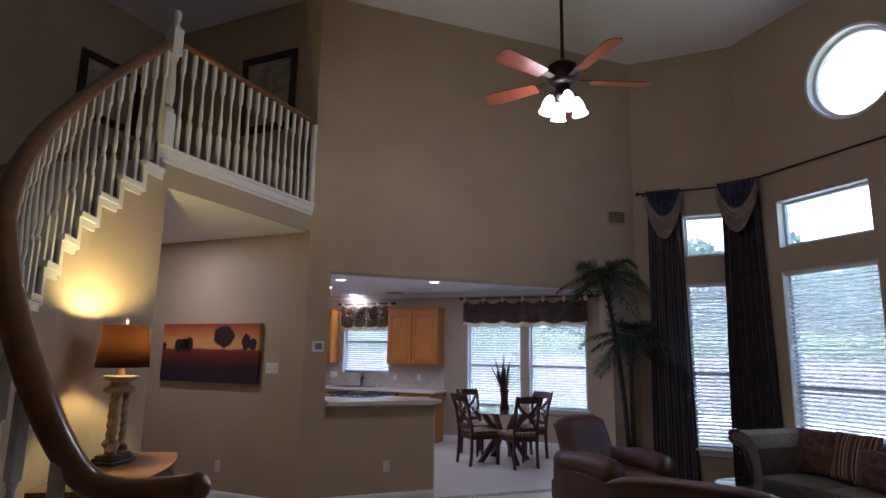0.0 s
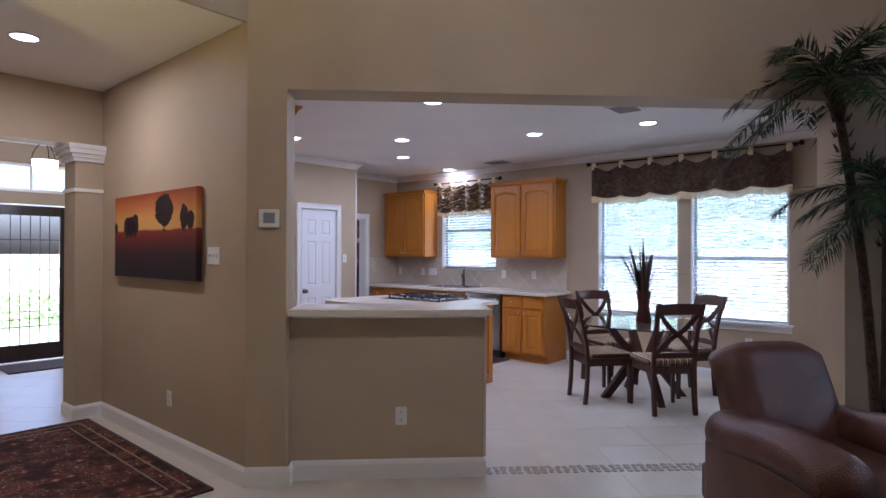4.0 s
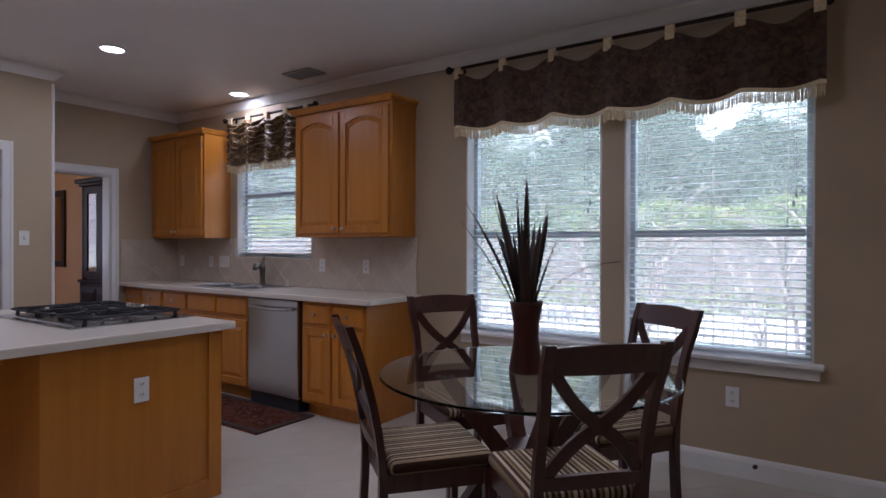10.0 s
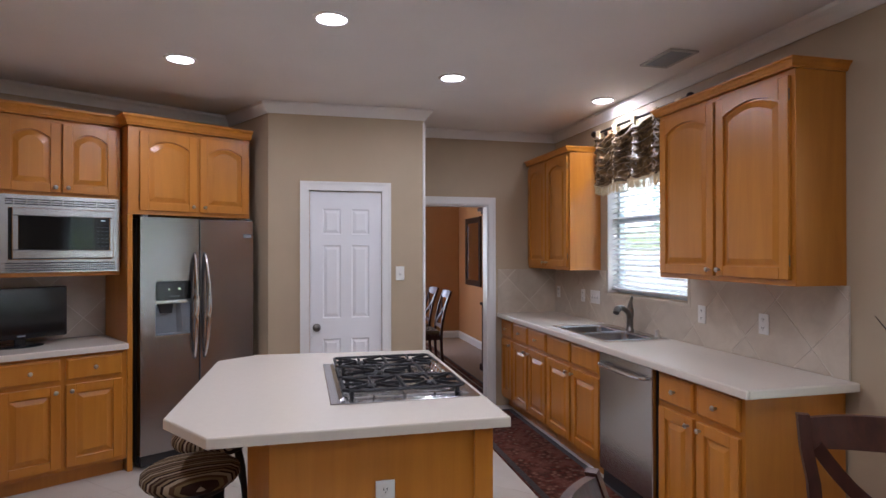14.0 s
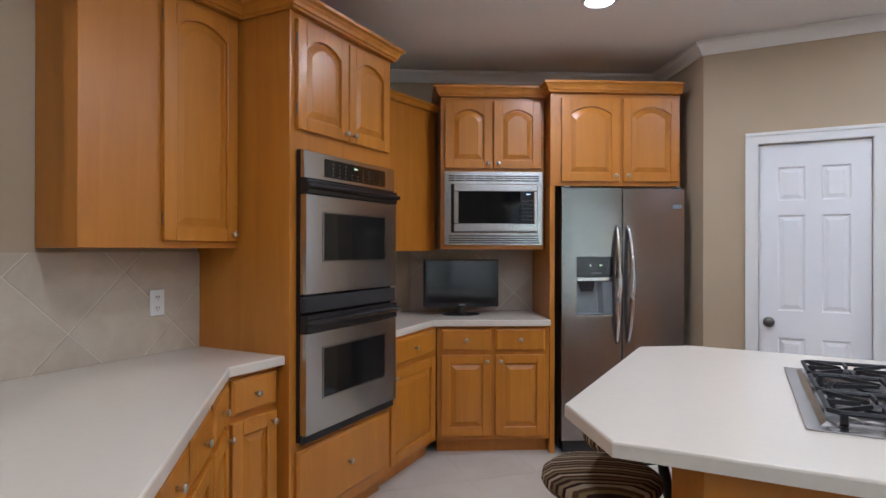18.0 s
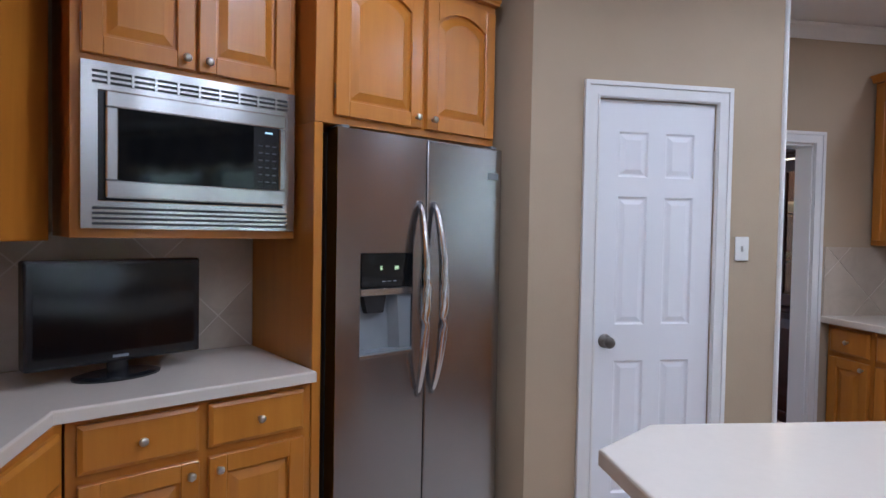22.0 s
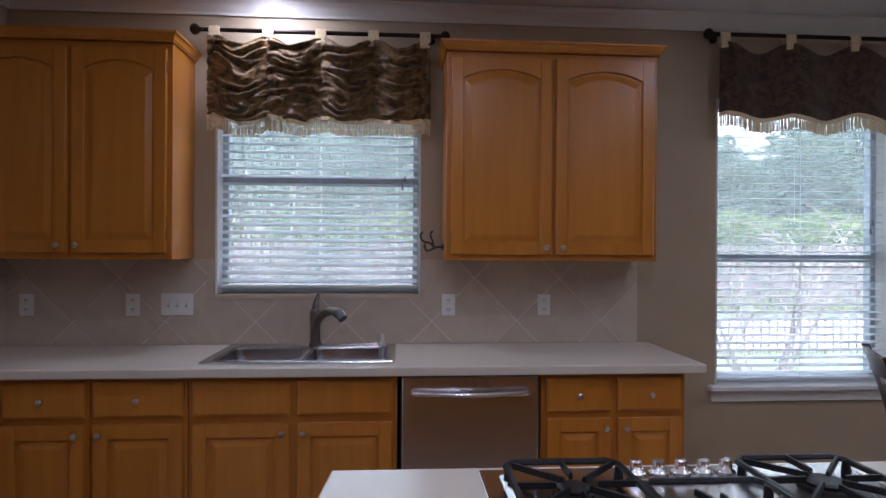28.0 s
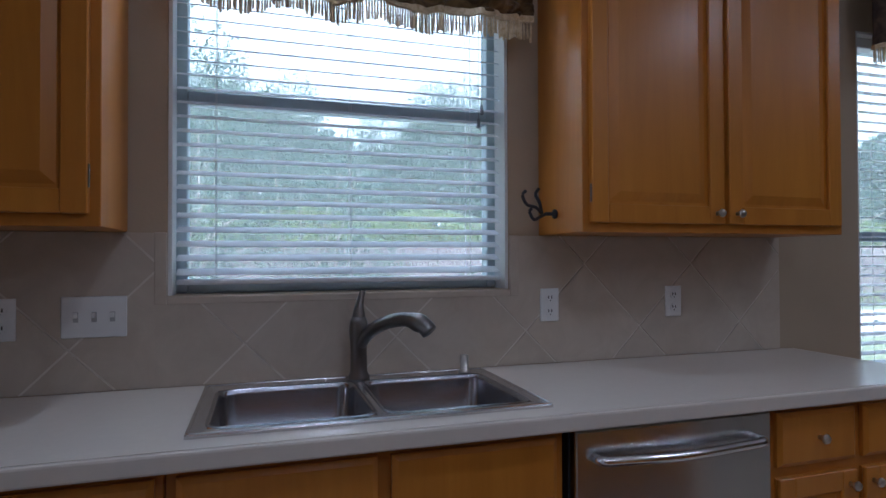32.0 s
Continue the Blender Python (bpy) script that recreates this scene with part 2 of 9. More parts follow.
def leaf_mat(name, a, c2, rough=0.5, trans=0.0):
    """Leaves that differ one by one; thin ones let some light through."""
    m, nt, b = nmat(name)
    c = ramp(nt, island_random(nt), [(0.0, a), (1.0, c2)])
    nt.links.new(c, b.inputs["Base Color"])
    b.inputs["Roughness"].default_value = rough
    if trans:
        tl = nt.nodes.new("ShaderNodeBsdfTranslucent")
        nt.links.new(c, tl.inputs["Color"])
        ms = nt.nodes.new("ShaderNodeMixShader")
        ms.inputs[0].default_value = trans
        nt.links.new(b.outputs[0], ms.inputs[1])
        nt.links.new(tl.outputs[0], ms.inputs[2])
        nt.links.new(ms.outputs[0], nt.nodes["Material Output"].inputs["Surface"])
    return m


def tile_mat(name, a, c2, rough, rand_island=False, scale=6, spec=0.5, low=0.92):
    """Stone-look ceramic: each tile a slightly different cast, with cloudy veins."""
    m, nt, b = nmat(name)
    v = coords(nt)
    f = noise_tex(nt, v, scale, 7, 0.62, 0.7)
    c = ramp(nt, f, [(0.3, a), (0.7, c2)])
    r = island_random(nt) if rand_island else object_random(nt)
    t = ramp(nt, r, [(0.0, (low, low, low)), (1.0, (1.0, 1.0, 1.0))])
    c = mix(nt, c, t, 1.0, 'MULTIPLY')
    nt.links.new(c, b.inputs["Base Color"])
    rr = nt.nodes.new("ShaderNodeMapRange")
    rr.inputs["To Min"].default_value = rough - 0.06
    rr.inputs["To Max"].default_value = rough + 0.08
    nt.links.new(f, rr.inputs["Value"])
    nt.links.new(rr.outputs[0], b.inputs["Roughness"])
    b.inputs["Specular IOR Level"].default_value = spec
    bump(nt, b, noise_tex(nt, v, 45, 3), 0.05, 0.003)
    return m


WALL = paint("wall_paint_tan", (0.455, 0.36, 0.245), 0.62)
ORANGE = paint("wall_paint_orange", (0.52, 0.27, 0.11), 0.62)
CEIL = paint("ceiling_paint", (0.84, 0.825, 0.81), 0.75, 0.03, 60, 0.25)
TRIM = paint("trim_white", (0.80, 0.79, 0.77), 0.35, 0.02, 40, 0.02)
DOORW = paint("door_white", (0.82, 0.82, 0.84), 0.38, 0.02, 40, 0.03)
MAPLE = wood("maple_cabinet", (0.48, 0.174, 0.013), (0.59, 0.235, 0.021), 0.34, (9, 9, 0.7), 0.14)
MAPLE_D = wood("maple_cabinet_frame", (0.44, 0.156, 0.012), (0.545, 0.212, 0.019), 0.37, (9, 9, 0.7), 0.12)
COUNTER = plain("solid_surface_cream", (0.70, 0.635, 0.545), 0.22, 0, 0.012, 40)
STEEL = steel("stainless_vertical", (0.36, 0.35, 0.35), 0.22, (60, 60, 0.5), 0.0, 0.75)
STEEL_H = steel("stainless_horizontal", (0.52, 0.51, 0.50), 0.22, (0.5, 0.5, 60), 0.0, 0.75)
# one sink steel in two tones: bowl shade and rim glint put into colour
STEEL_SHADED = steel("sink_steel_shaded", (0.36, 0.36, 0.38), 0.24, (0.5, 0.5, 60), 0.0)
STEEL_LIT = steel("sink_steel_lit", (0.66, 0.66, 0.67), 0.20, (0.5, 0.5, 60), 0.0)
CHROME = plain("polished_chrome", (0.75, 0.75, 0.76), 0.12, 1.0, 0.02)
NICKEL = plain("brushed_nickel", (0.62, 0.58, 0.53), 0.28, 1.0, 0.04)
PEWTER = plain("dark_pewter", (0.19, 0.175, 0.16), 0.32, 1.0, 0.05)
BLACK = plain("black_enamel", (0.012, 0.012, 0.014), 0.25, 0, 0.1)
BLACKM = plain("black_matte", (0.02, 0.02, 0.022), 0.55, 0, 0.15)
IRON = plain("cast_iron", (0.018, 0.018, 0.02), 0.5, 0.2, 0.3, 80)
DGLASS = plain("dark_oven_glass", (0.006, 0.007, 0.008), 0.06, 0, 0.05)
SCREEN = plain("screen_glass", (0.004, 0.004, 0.005), 0.12, 0, 0.05)
GREYP = plain("grey_plastic", (0.22, 0.24, 0.26), 0.4, 0, 0.04)
PLATE = plain("white_plate", (0.78, 0.77, 0.74), 0.4, 0, 0.02)
SLOT = plain("dark_slot", (0.03, 0.027, 0.025), 0.7)
MAHOG = wood("dark_mahogany", (0.030, 0.008, 0.005), (0.075, 0.020, 0.011), 0.36, (22, 22, 2), 0.15)
OAKRAIL = wood("oak_handrail", (0.15, 0.056, 0.019), (0.30, 0.125, 0.042), 0.28, (3, 3, 3), 0.5)
BLADE = wood("fan_blade_cherry", (0.14, 0.035, 0.012), (0.30, 0.085, 0.030), 0.32, (14, 2, 14), 0.4)
BRONZE = plain("dark_bronze", (0.035, 0.025, 0.020), 0.38, 0.8, 0.15)
GLASS = glass("table_glass", (0.90, 0.97, 0.95))
PANE = pane_glass("window_glass")
# added veil behind the glass: mostly open, it lays a daylight haze over the view
VEIL_MESH, snt, sb = nmat("haze_veil_mesh")
snt.nodes.remove(sb)
s_tr = snt.nodes.new("ShaderNodeBsdfTransparent")
s_tl = snt.nodes.new("ShaderNodeBsdfTranslucent")
s_tl.inputs["Color"].default_value = (0.44, 0.47, 0.46, 1)
s_mx = snt.nodes.new("ShaderNodeMixShader")
s_mx.inputs[0].default_value = 0.24
snt.links.new(s_tr.outputs[0], s_mx.inputs[1])
snt.links.new(s_tl.outputs[0], s_mx.inputs[2])
snt.links.new(s_mx.outputs[0], snt.nodes["Material Output"].inputs["Surface"])
FROST = emit("lamp_glass_lit", (1.0, 0.93, 0.82), 1.2)
BULB = emit("downlight_lens", (1.0, 0.97, 0.93), 3.0)
SLAT = plain("blind_white", (0.82, 0.83, 0.84), 0.45, 0, 0.02)
SASH = plain("window_vinyl", (0.55, 0.62, 0.66), 0.45, 0, 0.04)
VALANCE = cloth("valance_brown", (0.036, 0.019, 0.011), (0.095, 0.055, 0.030), 26, 0.7, 0.3)
SATIN = cloth("valance_satin", (0.060, 0.033, 0.013), (0.22, 0.135, 0.052), 20, 0.36, 0.2)
FRINGE = cloth("fringe_cream", (0.62, 0.48, 0.27), (0.80, 0.67, 0.44), 60, 0.9)
CURTAIN = cloth("curtain_brown", (0.022, 0.015, 0.017), (0.046, 0.033, 0.036), 5, 0.7, 0.3)
VENTG = plain("vent_grey_metal", (0.42, 0.41, 0.40), 0.5, 0, 0.05)
SWAG = cloth("swag_taupe", (0.21, 0.165, 0.14), (0.31, 0.25, 0.215), 8, 0.5, 0.2)
SWAGB = cloth("swag_navy", (0.016, 0.018, 0.045), (0.030, 0.032, 0.075), 8, 0.55, 0.2)
LEATHER = leather("brown_leather", (0.070, 0.027, 0.018), (0.15, 0.064, 0.043))
SOFA = cloth("sofa_olive", (0.12, 0.097, 0.074), (0.18, 0.15, 0.118), 30, 0.9)
DARKWOOD = wood("espresso_wood", (0.012, 0.006, 0.004), (0.035, 0.016, 0.010), 0.35, (10, 10, 1.5))
SEATST = stripes("striped_chair_fabric", [(0, (0.05, 0.025, 0.015)), (0.10, (0.30, 0.21, 0.12)), (0.2, (0.03, 0.015, 0.012)), (0.28, (0.42, 0.33, 0.22)), (0.4, (0.11, 0.06, 0.03)), (0.5, (0.24, 0.17, 0.08)), (0.58, (0.04, 0.02, 0.015)), (0.7, (0.46, 0.36, 0.25)), (0.8, (0.07, 0.03, 0.02)), (0.9, (0.20, 0.14, 0.08))], 0.115, 0)
CUSH1 = stripes("striped_cushion_fabric", [(0, (0.16, 0.06, 0.04)), (0.14, (0.35, 0.25, 0.15)), (0.25, (0.06, 0.03, 0.03)), (0.4, (0.42, 0.30, 0.20)), (0.52, (0.20, 0.08, 0.05)), (0.7, (0.30, 0.20, 0.11)), (0.82, (0.08, 0.05, 0.05))], 0.13, 0)
CUSH2 = cloth("damask_cushion", (0.060, 0.028, 0.022), (0.16, 0.085, 0.055), 16, 0.8)
RUG1 = persian("rug_dark_red", (0.125, 0.038, 0.032), (0.21, 0.080, 0.052), (0.052, 0.028, 0.027), (0.42, 0.32, 0.21))
RUG2 = persian("rug_black_gold", (0.032, 0.022, 0.018), (0.16, 0.10, 0.05), (0.018, 0.014, 0.012), (0.34, 0.25, 0.15))
RUG3 = persian("runner_red", (0.11, 0.022, 0.014), (0.055, 0.020, 0.014), (0.15, 0.055, 0.035), (0.22, 0.13, 0.08))
RUGB = cloth("rug_binding", (0.010, 0.006, 0.006), (0.03, 0.018, 0.014), 40, 0.95)
FLOORT = tile_mat("floor_tile", (0.58, 0.52, 0.445), (0.65, 0.595, 0.52), 0.30, False, 3, 0.5, 0.965)
FLOORTI = tile_mat("floor_tile_far", (0.58, 0.52, 0.445), (0.65, 0.595, 0.52), 0.30, True, 3, 0.5, 0.965)
GROUT = paint("floor_grout", (0.62, 0.565, 0.485), 0.6, 0.05)
BSTILE = tile_mat("splash_tile", (0.50, 0.42, 0.325), (0.60, 0.52, 0.415), 0.38, False, 7)
BSGROUT = paint("splash_grout", (0.70, 0.64, 0.55), 0.8, 0.04)
PEBBLE = tile_mat("mosaic_border", (0.28, 0.23, 0.18), (0.46, 0.39, 0.31), 0.5, True, 30)
CARVED = plain("antique_cream_paint", (0.36, 0.27, 0.17), 0.5, 0, 0.25, 18)
CHESTD = cloth("chest_dark_front", (0.026, 0.023, 0.024), (0.075, 0.064, 0.058), 22, 0.5, 0.0)
CHESTW = wood("chest_top", (0.16, 0.065, 0.018), (0.32, 0.15, 0.045), 0.35, (2, 12, 12))
PALM = leaf_mat("palm_green", (0.010, 0.028, 0.008), (0.030, 0.065, 0.018))
TRUNKP = cloth("palm_fibre", (0.025, 0.016, 0.010), (0.075, 0.05, 0.03), 30, 0.95)
SPIKE = leaf_mat("dry_leaf_brown", (0.020, 0.010, 0.008), (0.085, 0.048, 0.030))
VASE = plain("vase_oxblood", (0.060, 0.014, 0.010), 0.28, 0, 0.25, 12)


# ---- building helpers ----
def mesh_of(name, bm, material, smooth=False):
    me = bpy.data.meshes.new(name)
    bmesh.ops.recalc_face_normals(bm, faces=bm.faces)
    if smooth:
        for f in bm.faces:
            f.smooth = True
    bm.to_mesh(me)
    bm.free()
    for m in (material if isinstance(material, (list, tuple)) else [material]):
        me.materials.append(m)
    return me


def part(name, bm, material, parent=None, label="", smooth=False, m=None):
    """Links a bmesh as one mesh object under a thing or a part."""
    ob = new(name, mesh_of(name, bm, material, smooth))
    if parent is not None:
        ob.parent = parent
    if m is not None:
        ob.matrix_basis = m
    if label:
        ob["label"] = label
    return ob


def same_part(name, mesh, parent, m=None):
    ob = new(name, mesh)
    ob.parent = parent
    if m is not None:
        ob.matrix_basis = m
    return ob


def thing(name, label, category, m=None, group="", kind=""):
    ob = new(name)
    ob.empty_display_size = 0.1
    if m is not None:
        ob.matrix_basis = m
    return tagged(ob, label, category, group, kind)


def solid(name, bm, material, label, category, m=None, group="", kind="", smooth=False):
    ob = part(name, bm, material, None, "", smooth, m)
    return tagged(ob, label, category, group, kind)


def B():
    return bmesh.new()


def box(bm, x0, y0, z0, x1, y1, z1, bev=0.0, seg=1):
    g = bmesh.ops.create_cube(bm, size=1.0)
    vs = g["verts"]
    for v in vs:
        v.co = Vector((x0 + (v.co.x + 0.5) * (x1 - x0), y0 + (v.co.y + 0.5) * (y1 - y0), z0 + (v.co.z + 0.5) * (z1 - z0)))
    if bev > 0:
        es = {e for v in vs for e in v.link_edges}
        bmesh.ops.bevel(bm, geom=list(es), offset=bev, segments=seg, affect='EDGES', profile=0.5)
    return bm


def ring_slab(bm, outer, hole, y0, y1):
    """A plate with a rectangular hole, as one connected solid; rectangles are (x0, x1, z0, z1)."""
    def corners(r, y):
        return [bm.verts.new((x, y, z)) for x, z in ((r[0], r[2]), (r[1], r[2]), (r[1], r[3]), (r[0], r[3]))]
    a, b, c, d = corners(outer, y0), corners(hole, y0), corners(outer, y1), corners(hole, y1)
    for i in range(4):
        j = (i + 1) % 4
        bm.faces.new((a[i], a[j], b[j], b[i]))
        bm.faces.new((c[j], c[i], d[i], d[j]))
        bm.faces.new((a[j], a[i], c[i], c[j]))
        bm.faces.new((b[i], b[j], d[j], d[i]))
    return bm


def hexa(bm, bottom, top):
    """A solid between two quads (lists of four points)."""
    a = [bm.verts.new(p) for p in bottom]
    b = [bm.verts.new(p) for p in top]
    n = len(a)
    bm.faces.new(a[::-1])
    bm.faces.new(b)
    for i in range(n):
        bm.faces.new((a[i], a[(i + 1) % n], b[(i + 1) % n], b[i]))
    return bm


def prism(bm, pts, z0, z1, bev=0.0):
    """A polygon in the ground plan, raised from z0 to z1."""
    before = set(bm.verts)
    hexa(bm, [(x, y, z0) for x, y in pts], [(x, y, z1) for x, y in pts])
    if bev > 0:
        vs = [v for v in bm.verts if v not in before]
        es = {e for v in vs for e in v.link_edges}
        bmesh.ops.bevel(bm, geom=list(es), offset=bev, segments=2, affect='EDGES', profile=0.5)
    return bm


def slab_xz(bm, pts, y0, y1, inner=None, yi=None):
    """A polygon in the xz plane, thick from y0 (front) to y1; with inner, the front is an inset frustum at yi."""
    hexa(bm, [(x, y1, z) for x, z in pts], [(x, y0, z) for x, z in (inner or pts)])
    return bm


def cyl(bm, p0, p1, r0, r1=None, seg=16, caps=True):
    p0, p1 = Vector(p0), Vector(p1)
    r1 = r0 if r1 is None else r1
    d = p1 - p0
    q = d.to_track_quat('Z', 'Y')
    a, b = [], []
    for i in range(seg):
        t = 2 * math.pi * i / seg
        o = Vector((math.cos(t), math.sin(t), 0))
        a.append(bm.verts.new(p0 + q @ (o * r0)))
        b.append(bm.verts.new(p1 + q @ (o * r1)))
    for i in range(seg):
        bm.faces.new((a[i], a[(i + 1) % seg], b[(i + 1) % seg], b[i]))
    if caps:
        bm.faces.new(a[::-1])
        bm.faces.new(b)
    return bm


def lathe(bm, prof, seg=20, m=None, cx=0.0, cy=0.0, sx=1.0, sy=1.0):
    """Turns a profile of (radius, z) about the z axis."""
    rings = []
    for r, z in prof:
        ring = []
        for i in range(seg):
            t = 2 * math.pi * i / seg
            v = Vector((cx + r * sx * math.cos(t), cy + r * sy * math.sin(t), z))
            ring.append(bm.verts.new(m @ v if m is not None else v))
        rings.append(ring)
    for a, b in zip(rings, rings[1:]):
        for i in range(seg):
            bm.faces.new((a[i], a[(i + 1) % seg], b[(i + 1) % seg], b[i]))
    bm.faces.new(rings[0][::-1])
    bm.faces.new(rings[-1])
    return bm


def tube(bm, pts, r, seg=10, closed=False, flat=1.0):
    """A round bar along points; r may be a list of radii."""
    pts = [Vector(p) for p in pts]
    n = len(pts)
    rs = r if isinstance(r, (list, tuple)) else [r] * n
    rings = []
    for i, p in enumerate(pts):
        a, b = pts[max(i - 1, 0)], pts[min(i + 1, n - 1)]
        if closed:
            a, b = pts[(i - 1) % n], pts[(i + 1) % n]
        d = (b - a).normalized()
        side = d.cross(Vector((0, 0, 1)))
        if side.length < 0.05:
            side = d.cross(Vector((1, 0, 0)))
        side.normalize()
        up = side.cross(d).normalized()
        ring = []
        for k in range(seg):
            t = 2 * math.pi * k / seg
            ring.append(bm.verts.new(p + side * (math.cos(t) * rs[i]) + up * (math.sin(t) * rs[i] * flat)))
        rings.append(ring)
    pairs = list(zip(rings, rings[1:])) + ([(rings[-1], rings[0])] if closed else [])
    for a, b in pairs:
        for k in range(seg):
            bm.faces.new((a[k], a[(k + 1) % seg], b[(k + 1) % seg], b[k]))
    if not closed:
        bm.faces.new(rings[0][::-1])
        bm.faces.new(rings[-1])
    return bm


def catmull(pts, per=6):
    pts = [Vector(p) for p in pts]
    out = []
    for i in range(len(pts) - 1):
        p0, p1, p2, p3 = pts[max(i - 1, 0)], pts[i], pts[i + 1], pts[min(i + 2, len(pts) - 1)]
        for k in range(per):
            t = k / per
            out.append(0.5 * ((2 * p1) + (p2 - p0) * t + (2 * p0 - 5 * p1 + 4 * p2 - p3) * t * t + (3 * p1 - p0 - 3 * p2 + p3) * t ** 3))
    out.append(pts[-1])
    return out


def clip_poly(pts, lo, hi):
    """Clips a convex polygon to a rectangle."""
    for axis, bound, sign in ((0, lo[0], 1), (0, hi[0], -1), (1, lo[1], 1), (1, hi[1], -1)):
        res = []
        for i, p in enumerate(pts):
            q = pts[(i + 1) % len(pts)]
            pin, qin = sign * (p[axis] - bound) >= 0, sign * (q[axis] - bound) >= 0
            if pin:
                res.append(p)
            if pin != qin:
                t = (bound - p[axis]) / (q[axis] - p[axis])
                res.append((p[0] + (q[0] - p[0]) * t, p[1] + (q[1] - p[1]) * t))
        pts = res
        if len(pts) < 3:
            return []
    return pts


def inset_poly(pts, d):
    cx, cy = sum(p[0] for p in pts) / len(pts), sum(p[1] for p in pts) / len(pts)
    res = []
    for x, y in pts:
        l = math.hypot(x - cx, y - cy)
        k = max(0.0, 1 - d * 1.35 / max(l, 1e-6))
        res.append((cx + (x - cx) * k, cy + (y - cy) * k))
    return res


def area(pts):
    return abs(sum(a[0] * b[1] - b[0] * a[1] for a, b in zip(pts, pts[1:] + pts[:1]))) / 2


def light_area(name, m, size, power, col=(1, 0.9, 0.78), shape='DISK', size_y=None, spread=None):
    d = bpy.data.lights.new(name, 'AREA')
    d.shape = shape
    d.size = size
    if size_y:
        d.size_y = size_y
    d.energy = power
    d.color = col
    if spread:
        d.spread = radians(spread)
    ob = new(name, d)
    ob.matrix_world = m
    return ob


def light_point(name, loc, power, col=(1, 0.85, 0.65), radius=0.03):
    d = bpy.data.lights.new(name, 'POINT')
    d.energy = power
    d.color = col
    d.shadow_soft_size = radius
    ob = new(name, d)
    ob.location = loc
    return ob


# ---- plan ----
YW = 9.69            # kitchen window wall, room face
KC = 2.76            # kitchen ceiling
LC = 5.72            # living room ceiling
S2 = math.sqrt(0.5)
DIAG = -7.72         # x - y on the living face of the slanted wall
DT = 0.16            # its thickness
NX, NY = 0.866, 0.5  # facing of the refrigerator wall


def dg(t, off=0.0):
    """A point on the slanted wall: t is x + y along it, off metres towards the kitchen."""
    x, y = (t + DIAG) / 2, (t - DIAG) / 2
    return (x - off * S2, y + off * S2)


def fw(s, n):
    """A point by the refrigerator wall: s along it, n along its facing."""
    return (n * NX - s * NY, n * NY + s * NX)


def structure(name, bm, material, label, category="wall", smooth=False):
    return solid(name, bm, material, label, category, kind="structure", smooth=smooth)


def wall_with_holes(bm, u0, u1, z0, z1, holes, put):
    """A wall in strips round rectangular holes (u0, u1, z0, z1); put(u, v, z) gives world points, v 0 room face, 1 back."""
    us = sorted({u0, u1, *[h[0] for h in holes], *[h[1] for h in holes]})
    for a, b in zip(us, us[1:]):
        mid = (a + b) / 2
        cuts = sorted((h[2], h[3]) for h in holes if h[0] < mid < h[1])
        z = z0
        for lo, hi in cuts + [(z1, z1)]:
            if lo - z > 1e-4:
                hexa(bm, [put(a, 0, z), put(b, 0, z), put(b, 1, z), put(a, 1, z)], [put(a, 0, lo), put(b, 0, lo), put(b, 1, lo), put(a, 1, lo)])
            z = hi
    return bm


# kitchen window wall with the sink window and the two breakfast windows
SINKW = (-6.090, -5.000, 1.200, 2.30)
BW1 = (-3.345, -2.305, 0.675, 2.30)
BW2 = (-2.160, -1.135, 0.675, 2.30)
structure("wall_north", wall_with_holes(B(), -7.3, -0.3, 0, KC + 0.1, [SINKW, BW1, BW2], lambda u, v, z: (u, YW + 0.16 * v, z)), WALL,
          "tan painted kitchen wall with three window openings")
# wall at the sink end with the doorway to the dining room
structure("wall_dining_doorway", wall_with_holes(B(), 8.0, YW - 0.004, 0, KC, [(8.185, 8.955, 0, 2.02)], lambda u, v, z: (-7.14 - 0.13 * v, u, z)), WALL,
          "tan painted wall with a cased doorway")
# pantry block
bm = B()
wall_with_holes(bm, 6.873, 8.15, 0, KC, [(7.196, 7.789, 0, 2.055)], lambda u, v, z: (-6.43 - 0.12 * v, u, z))
structure("wall_pantry", bm, WALL, "tan painted pantry wall round a white door")
bm = B()
hexa(bm, [(-6.43, 8.15, 0), (-6.43, 8.03, 0), (-7.136, 8.03, 0), (-7.136, 8.15, 0)], [(-6.43, 8.15, KC), (-6.43, 8.03, KC), (-7.136, 8.03, KC), (-7.136, 8.15, KC)])
for v in bm.verts:
    if v.co.x > -6.5:
        v.co.x -= 0.122
structure("wall_pantry_side", bm, WALL, "tan painted pantry side wall")
c0 = (-6.433, 6.873)
c1 = fw(9.172, -3.1)
bm = B()
prism(bm, [c0, c1, (c1[0] - 0.05, c1[1] + 0.086), (-6.55, 6.985), (-6.433, 6.985)], 0, KC)
structure("wall_pantry_return", bm, WALL, "tan painted return beside the refrigerator")
# refrigerator wall
a, b = fw(7.0, -2.87), fw(9.19, -2.87)
a2, b2 = fw(6.9, -3.0), fw(9.3, -3.0)
structure("wall_refrigerator", prism(B(), [a, b, b2, a2], 0, 2.95), WALL, "tan painted wall behind the refrigerator")
# wall between hall and kitchen (painting on one side, ovens on the other)
CORNER = (-3.119, 4.46)
bm = B()
prism(bm, [(-6.25, 4.46), CORNER, (-3.373, 4.573), (-3.373, 4.58), (-6.25, 4.58)], 0, LC)
structure("wall_painting", bm, WALL, "tan painted hall wall reaching up to the high ceiling")
